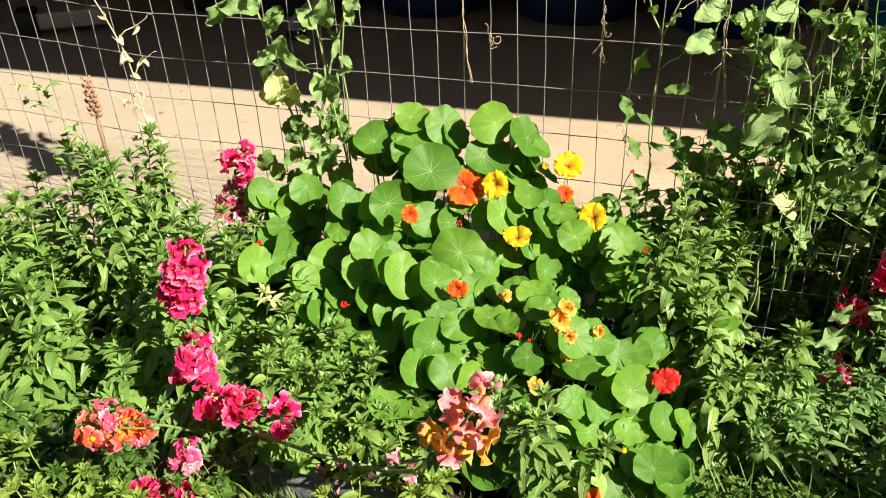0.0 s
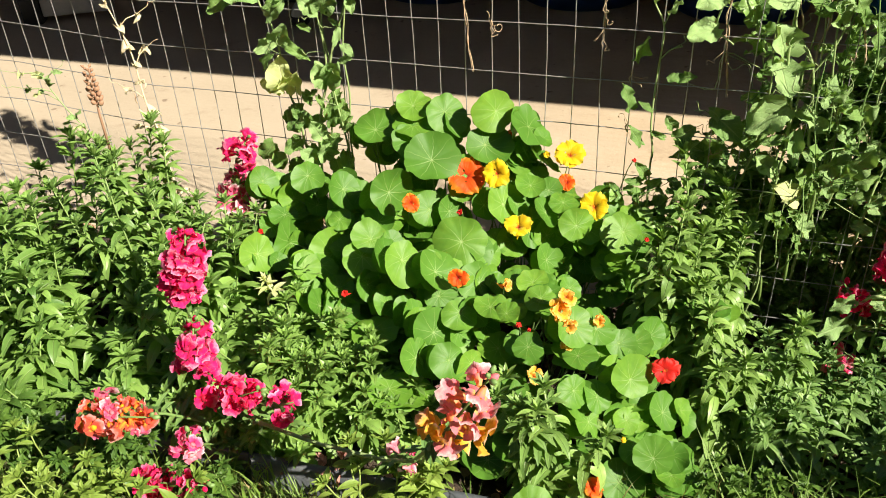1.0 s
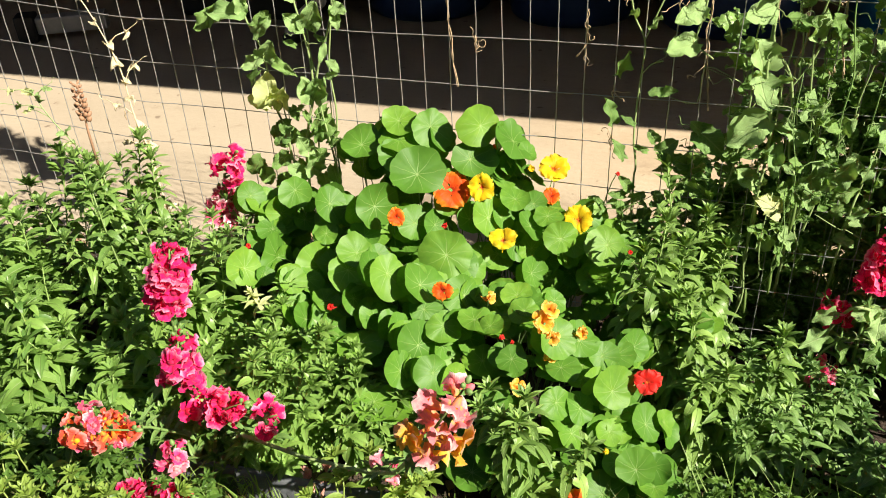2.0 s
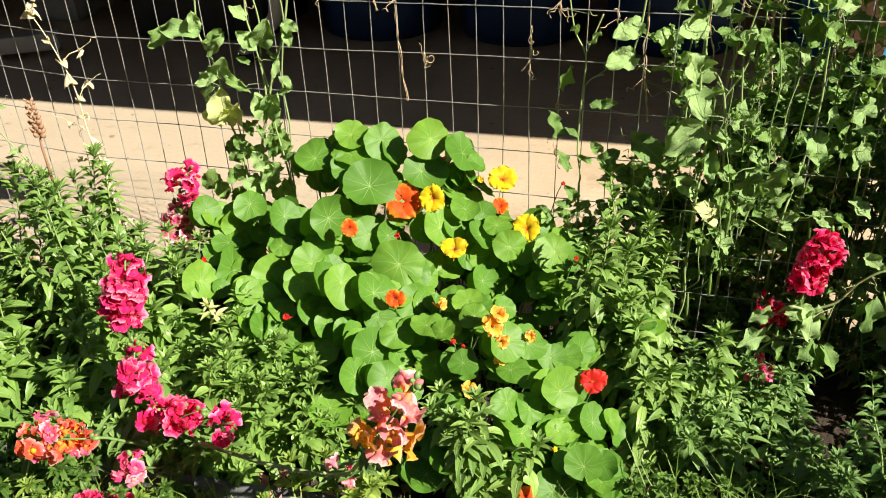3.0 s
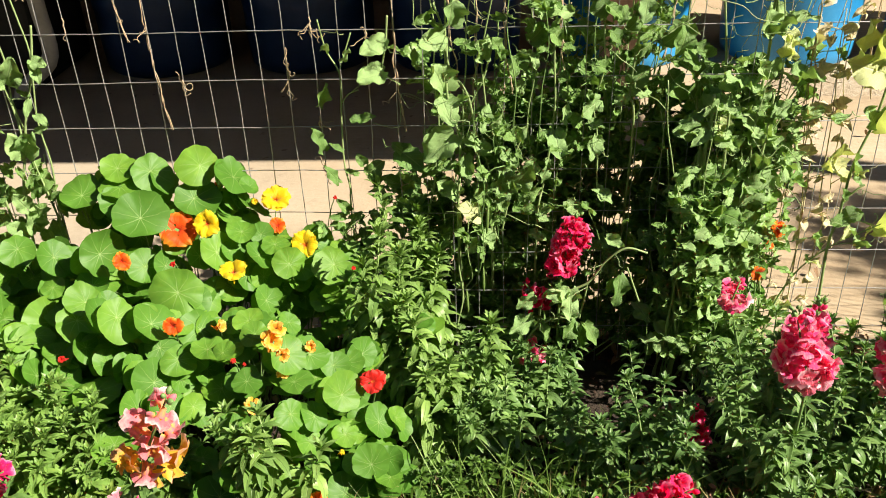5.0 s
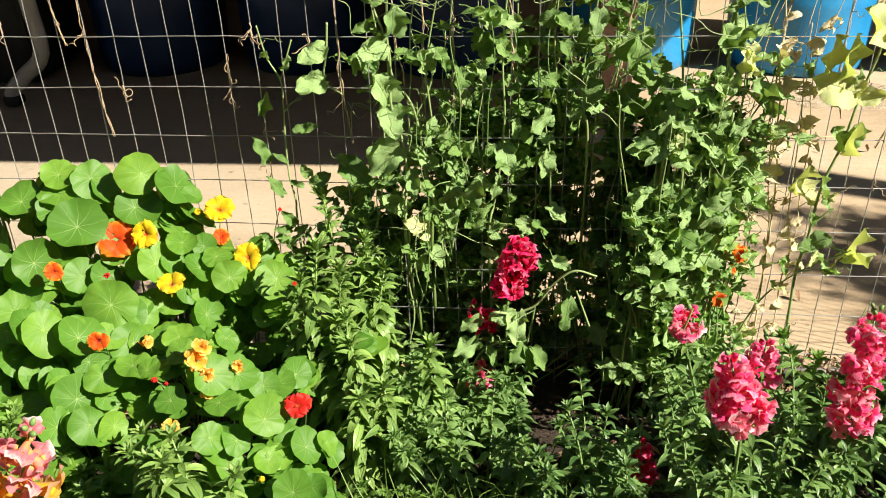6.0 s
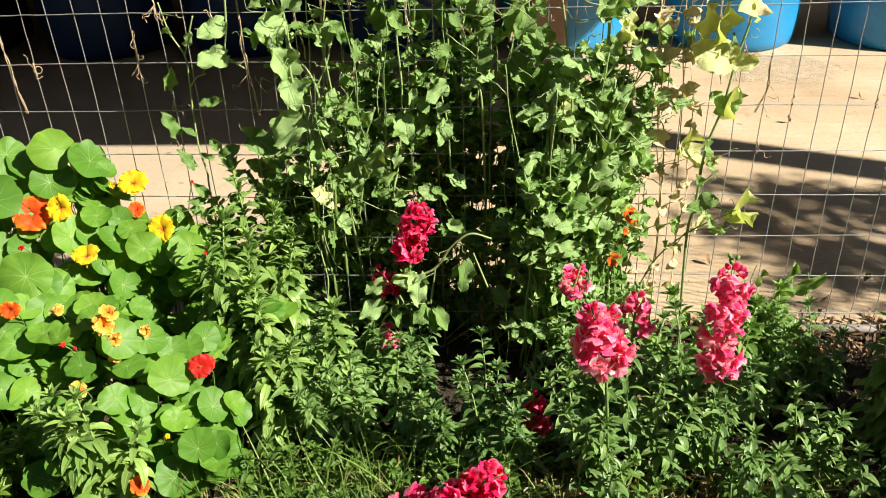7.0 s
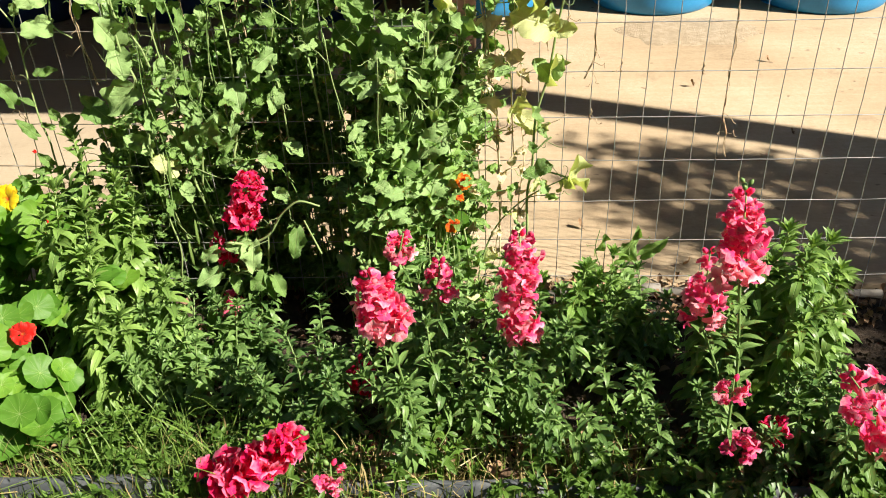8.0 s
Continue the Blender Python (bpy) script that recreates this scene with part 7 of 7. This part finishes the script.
for i in range(700):
    x, y = lr.uniform(0.85, 1.85), lr.uniform(1.42, 1.615)
    v, f, u = blade(lr.uniform(0.010, 0.030), lr.uniform(0.005, 0.014), 5, lr.uniform(0.2, 1.1), lr.uniform(-2.2, 2.6), 0.45, 0.08, i)
    a = lr.uniform(0, 6.28)
    h.add(v, f, aim((x, y, ground_z(x, y) + lr.uniform(0.004, 0.03)), (math.cos(a), math.sin(a), lr.uniform(-0.2, 0.5))), u)
for i in range(500):
    x, y = lr.uniform(0.45, 1.6), lr.uniform(0.88, 1.02)
    v, f, u = blade(lr.uniform(0.015, 0.04), lr.uniform(0.008, 0.022), 4, lr.uniform(0.2, 0.8), lr.uniform(-1.5, 2.0), 0.45)
    a = lr.uniform(0, 6.28)
    h.add(v, f, aim((x, y, ground_z(x, y) + lr.uniform(0.004, 0.03)), (math.cos(a), math.sin(a), lr.uniform(-0.2, 0.6))), u)
tagged(child("leaf_litter", h.mesh("leaf_litter", litter_mat)), "curled brown dead leaves lying on the soil", "leaf litter", kind="stuff")

h = Heap()
for i in range(46):
    x, y = lr.uniform(0.2, 1.5), lr.uniform(0.89, 1.05)
    a, n = lr.uniform(0, 6.28), lr.uniform(0.06, 0.17)
    q = Vector((x, y, ground_z(x, y) + 0.008))
    way = Vector((math.cos(a), 0.5 * math.sin(a), lr.uniform(0.0, 0.45)))
    v, f = tube([q, q + way * n * 0.5 + Vector((0, 0, lr.uniform(-0.004, 0.012))), q + way * n], [0.0019, 0.0015, 0.0009], 5)
    h.add(v, f, uvs=[(0.5, 0.5)] * len(v))
tagged(child("dry_stalks", h.mesh("dry_stalks", straw)), "broken straw coloured stalks lying in the bed", "stalks", kind="stuff")
h = Heap()
for i in range(150):
    k = lr.choice(((0.70, 0.93), (0.74, 0.96), (0.55, 0.90), (-0.45, 0.86), (1.36, 0.90), (-0.10, 0.86)))
    x, y = k[0] + lr.gauss(0, 0.035), k[1] + lr.gauss(0, 0.025)
    v, f, u = blade(lr.uniform(0.012, 0.026), lr.uniform(0.010, 0.018), 4, lr.uniform(0.2, 0.9), lr.uniform(-1.5, 2.2), 0.5, 0.08, i)
    a = lr.uniform(0, 6.28)
    h.add(v, f, aim((x, y, ground_z(x, y) + lr.uniform(0.006, 0.06)), (math.cos(a), math.sin(a), lr.uniform(-0.4, 0.8))), u)
tagged(child("faded_petals", h.mesh("faded_petals", faded_petal)), "shrivelled pale pink and brown fallen petals", "petals", kind="stuff")

for x, y, z, s, a in ((1.20, 1.87, 0.004, 0.032, 0.6), (1.71, 2.87, 0.004, 0.034, 2.2), (1.02, 1.72, 0.004, 0.022, 1.1), (1.44, 1.69, 0.004, 0.035, 4.0), (1.58, 1.78, 0.004, 0.03, 5.2), (-0.9, 1.75, 0.004, 0.03, 0.3), (-1.2, 1.9, 0.004, 0.028, 3.0), (1.95, 2.45, 0.004, 0.03, 2.0), (2.05, 3.1, 0.004, 0.03, 1.0), (0.1, 1.8, 0.004, 0.026, 1.0)):
    h = Heap()
    v, f, u = blade(1.0, 0.5, 7, 0.6, -1.4, 0.4, 0.10, a, 5)
    h.add(v, f, uvs=u)
    v, f = tube([(0, 0, 0.0), (0, -0.15, 0.03), (0.03, -0.3, 0.02)], 0.02, 5)
    h.add(v, f, uvs=[(0.5, 0.5)] * len(v))
    tagged(child("dead_leaf", h.mesh("dead_leaf", litter_mat), None, "", Matrix.Translation((x, y, z)) @ Matrix.Rotation(a, 4, "Z") @ Matrix.Scale(s, 4)), "curled brown dead leaf lying on the concrete", "leaf", "dead leaves on the slab")

h = Heap()
lump = [(1, 0, 0), (-1, 0, 0), (0, 1, 0), (0, -1, 0), (0, 0, 1), (0, 0, -1)]
sides = [(0, 2, 4), (2, 1, 4), (1, 3, 4), (3, 0, 4), (2, 0, 5), (1, 2, 5), (3, 1, 5), (0, 3, 5)]
for i in range(4200):
    x, y = lr.uniform(-1.4, 1.95), lr.uniform(0.885, 1.6)
    s = lr.uniform(0.003, 0.008) if lr.random() < 0.85 else lr.uniform(0.008, 0.016)
    m = Matrix.Translation((x, y, ground_z(x, y) + s * 0.3)) @ Euler((lr.uniform(0, 3), lr.uniform(0, 3), lr.uniform(0, 3))).to_matrix().to_4x4()
    h.add([(q[0] * s * lr.uniform(0.7, 1.2), q[1] * s * lr.uniform(0.7, 1.2), q[2] * s * lr.uniform(0.5, 1.0)) for q in lump], sides, m)
tagged(child("soil_clods", h.mesh("soil_clods", soil, False)), "crumbly dark brown clods of garden soil", "soil", kind="stuff")


# ---- beyond the patio and beside the bed ----
def downspout(points, radius, foot, label):
    d = thing("downspout", label, "downspout", at=points[-1])
    inv = d.matrix_basis.inverted()
    v, f = tube(spline(points, 24), radius, 14)
    o = mesh_ob("pipe", v, f, white_plastic, d, smooth=True)
    o.matrix_basis = inv
    v, f = lathe([(radius * 1.05, 0.0), (radius * 1.35, 0.01), (radius * 1.35, foot), (radius * 1.1, foot + 0.01)], 14)
    mesh_ob("rubber_foot", v, f, black_rubber, d, "black rubber end sleeve", True)
    return d


downspout([(-1.575, 3.35, ROOF_Z), (-1.575, 3.35, 0.9), (-1.57, 3.35, 0.45), (-1.56, 3.34, 0.22), (-1.64, 3.31, 0.13), (-1.70, 3.29, 0.07), (-1.70, 3.28, 0.012)], 0.033, 0.03, "white plastic downspout with an offset elbow in shade")
gut = thing("gutter_extension", "white downspout extension lying on the concrete", "pipe", at=(-2.93, 3.13, 0))
gut.rotation_euler = (0, 0, radians(28))
part("channel", box_bm(-0.02, -0.03, 0.03, 0.30, 0.05, 0.11, 0.012), white_plastic, gut)
part("end_cap", box_bm(-0.11, -0.045, 0.0, -0.02, 0.065, 0.125, 0.012), black_rubber, gut, "black end cap")
b = thing("storage_bin", "large black plastic bin standing in deep shade", "bin", "storage bins", (-2.1, 3.85, 0))
part("body", box_bm(-0.36, -0.28, 0.0, 0.36, 0.28, 0.62, 0.03), black_rubber, b)
part("lid", box_bm(-0.38, -0.30, 0.62, 0.38, 0.30, 0.67, 0.015), black_rubber, b)
b = thing("storage_bin", "narrow pale grey plastic bin standing in deep shade", "bin", "storage bins", (-3.05, 3.96, 0))
part("body", box_bm(-0.15, -0.22, 0.0, 0.15, 0.22, 0.58, 0.025), white_plastic, b)
part("lid", box_bm(-0.165, -0.235, 0.58, 0.165, 0.235, 0.62, 0.012), white_plastic, b)
pipe = thing("irrigation_pipe", "grey white irrigation pipe along the slab edge", "pipe", at=(0.9, 1.57, 0.0))
v, f = tube([(0.1, 0, -0.004), (0.3, -0.004, 0.002), (0.55, 0.003, 0.004), (1.0, 0.0, -0.004)], 0.011, 10)
mesh_ob("tube", v, f, old_pipe, pipe, smooth=True)
v, f = tube([(0.40, 0, 0.013), (0.46, 0, 0.013)], 0.015, 10)
mesh_ob("coupling", v, f, old_pipe, pipe, smooth=True)

# Unseen wall and pier, sized to throw the straight-edged shadow on the slab.
shadow_wall = part("shadow_wall_east", box_bm(4.55, 0.50, -0.2, 4.65, 1.46, 2.16), shade_wall_mat)
tagged(part("shadow_wall_pier", box_bm(4.55, 1.32, 2.16, 4.65, 1.46, 3.3), shade_wall_mat), "slender unseen pier placed to cast the straight shadow edge on the slab", "wall", kind="structure")
tagged(shadow_wall, "plain unseen wall placed to cast the solid shadow on the slab", "wall", kind="structure")
# Unseen walls added on three sides to hold back sky light.
tagged(part("shade_wall_far_east", box_bm(11.0, -4.5, -0.2, 11.2, 8.0, 4.4), shade_wall_mat), "plain unseen wall added on the sunny side to cut stray sky light", "wall", kind="structure")
tagged(part("shade_wall_west", box_bm(-7.2, 1.7, -0.2, -7.0, 5.4, 2.9), shade_wall_mat), "plain unseen wall added beside the patio to cut stray light", "wall", kind="structure")
tagged(part("shade_wall_south", box_bm(-12, -4.7, -0.2, 11, -4.5, 7.5), shade_wall_mat), "plain dark unseen wall added behind the lawn to cut sky light", "wall", kind="structure")
# Tree placed out of view; its crown is cut to the slab's dappled shadow.
tree = thing("tree", "leafy tree out of view, its crown shaped to dapple the slab with shade", "tree", at=(4.5, 0.66, -0.2))
tr = random.Random(5)
h = Heap()
v, f = tube([(0, 0, 0), (0.02, 0.03, 0.8), (-0.03, 0.0, 1.6), (0, 0, 2.6)], [0.07, 0.055, 0.045, 0.02], 10)
h.add(v, f)
for i in range(14):
    a, z = tr.uniform(0, 6.28), tr.uniform(1.2, 2.6)
    tip = Vector((0.5 * math.cos(a) * 0.7, 0.6 * math.sin(a), z + 0.35))
    v, f = tube([(0, 0, z - 0.1), tip * 0.5 + Vector((0, 0, z / 2)), tip], [0.02, 0.012, 0.004], 6)
    h.add(v, f)
child("trunk", h.mesh("trunk", roof_mat), tree)
h = Heap()
for i in range(9500):
    z = tr.uniform(1.45, 3.05)
    low = 0.77 - (3.15 - z) * 0.72
    y = tr.uniform(low, 1.26) if tr.random() < 0.8 else low + abs(tr.gauss(0, 0.12))
    x = tr.uniform(-0.25, 0.25)
    thin = min(1.0, max(0.0, (z - 2.42) / 0.40)) * (1.0 if y > 0.85 else 0.7)
    if noise.noise(Vector((x * 3, y * 5, z * 4))) < -0.20 + 0.62 * thin + 0.2 * max(0.0, 1 - (y - low) / 0.25):
        continue
    v, f, u = blade(tr.uniform(0.05, 0.09), tr.uniform(0.02, 0.035), 4)
    h.add(v, f, aim((x, y - 0.66, z), (tr.uniform(-1, 1), tr.uniform(-1, 1), tr.uniform(-0.8, 0.5))), u)
child("crown", h.mesh("crown", snap_green), tree)

patch = Heap()
n = 40
pv = [(0.0, 0.0, 0.005)]
for rad in (0.5, 0.85, 1.0):
    for k in range(n):
        a = 2 * math.pi * k / n
        w = 1 + 0.35 * noise.noise(Vector((math.cos(a) * 2, math.sin(a) * 2, 4))) + 0.14 * noise.noise(Vector((math.cos(a) * 7, math.sin(a) * 7, 8)))
        pv.append((0.30 * rad * w * math.cos(a), 0.19 * rad * w * math.sin(a), 0.005 if rad < 1 else 0.0005))
pf = [(0, 1 + k, 1 + (k + 1) % n) for k in range(n)] + [(1 + i * n + k, 1 + (i + 1) * n + k, 1 + (i + 1) * n + (k + 1) % n, 1 + i * n + (k + 1) % n) for i in range(2) for k in range(n)]
patch.add(pv, pf)
child("mortar_patch", patch.mesh("mortar_patch", patch_mat), slab, "rough crumbling mortar patch on the slab", Matrix.Translation((1.80, 3.48, 0.0)))
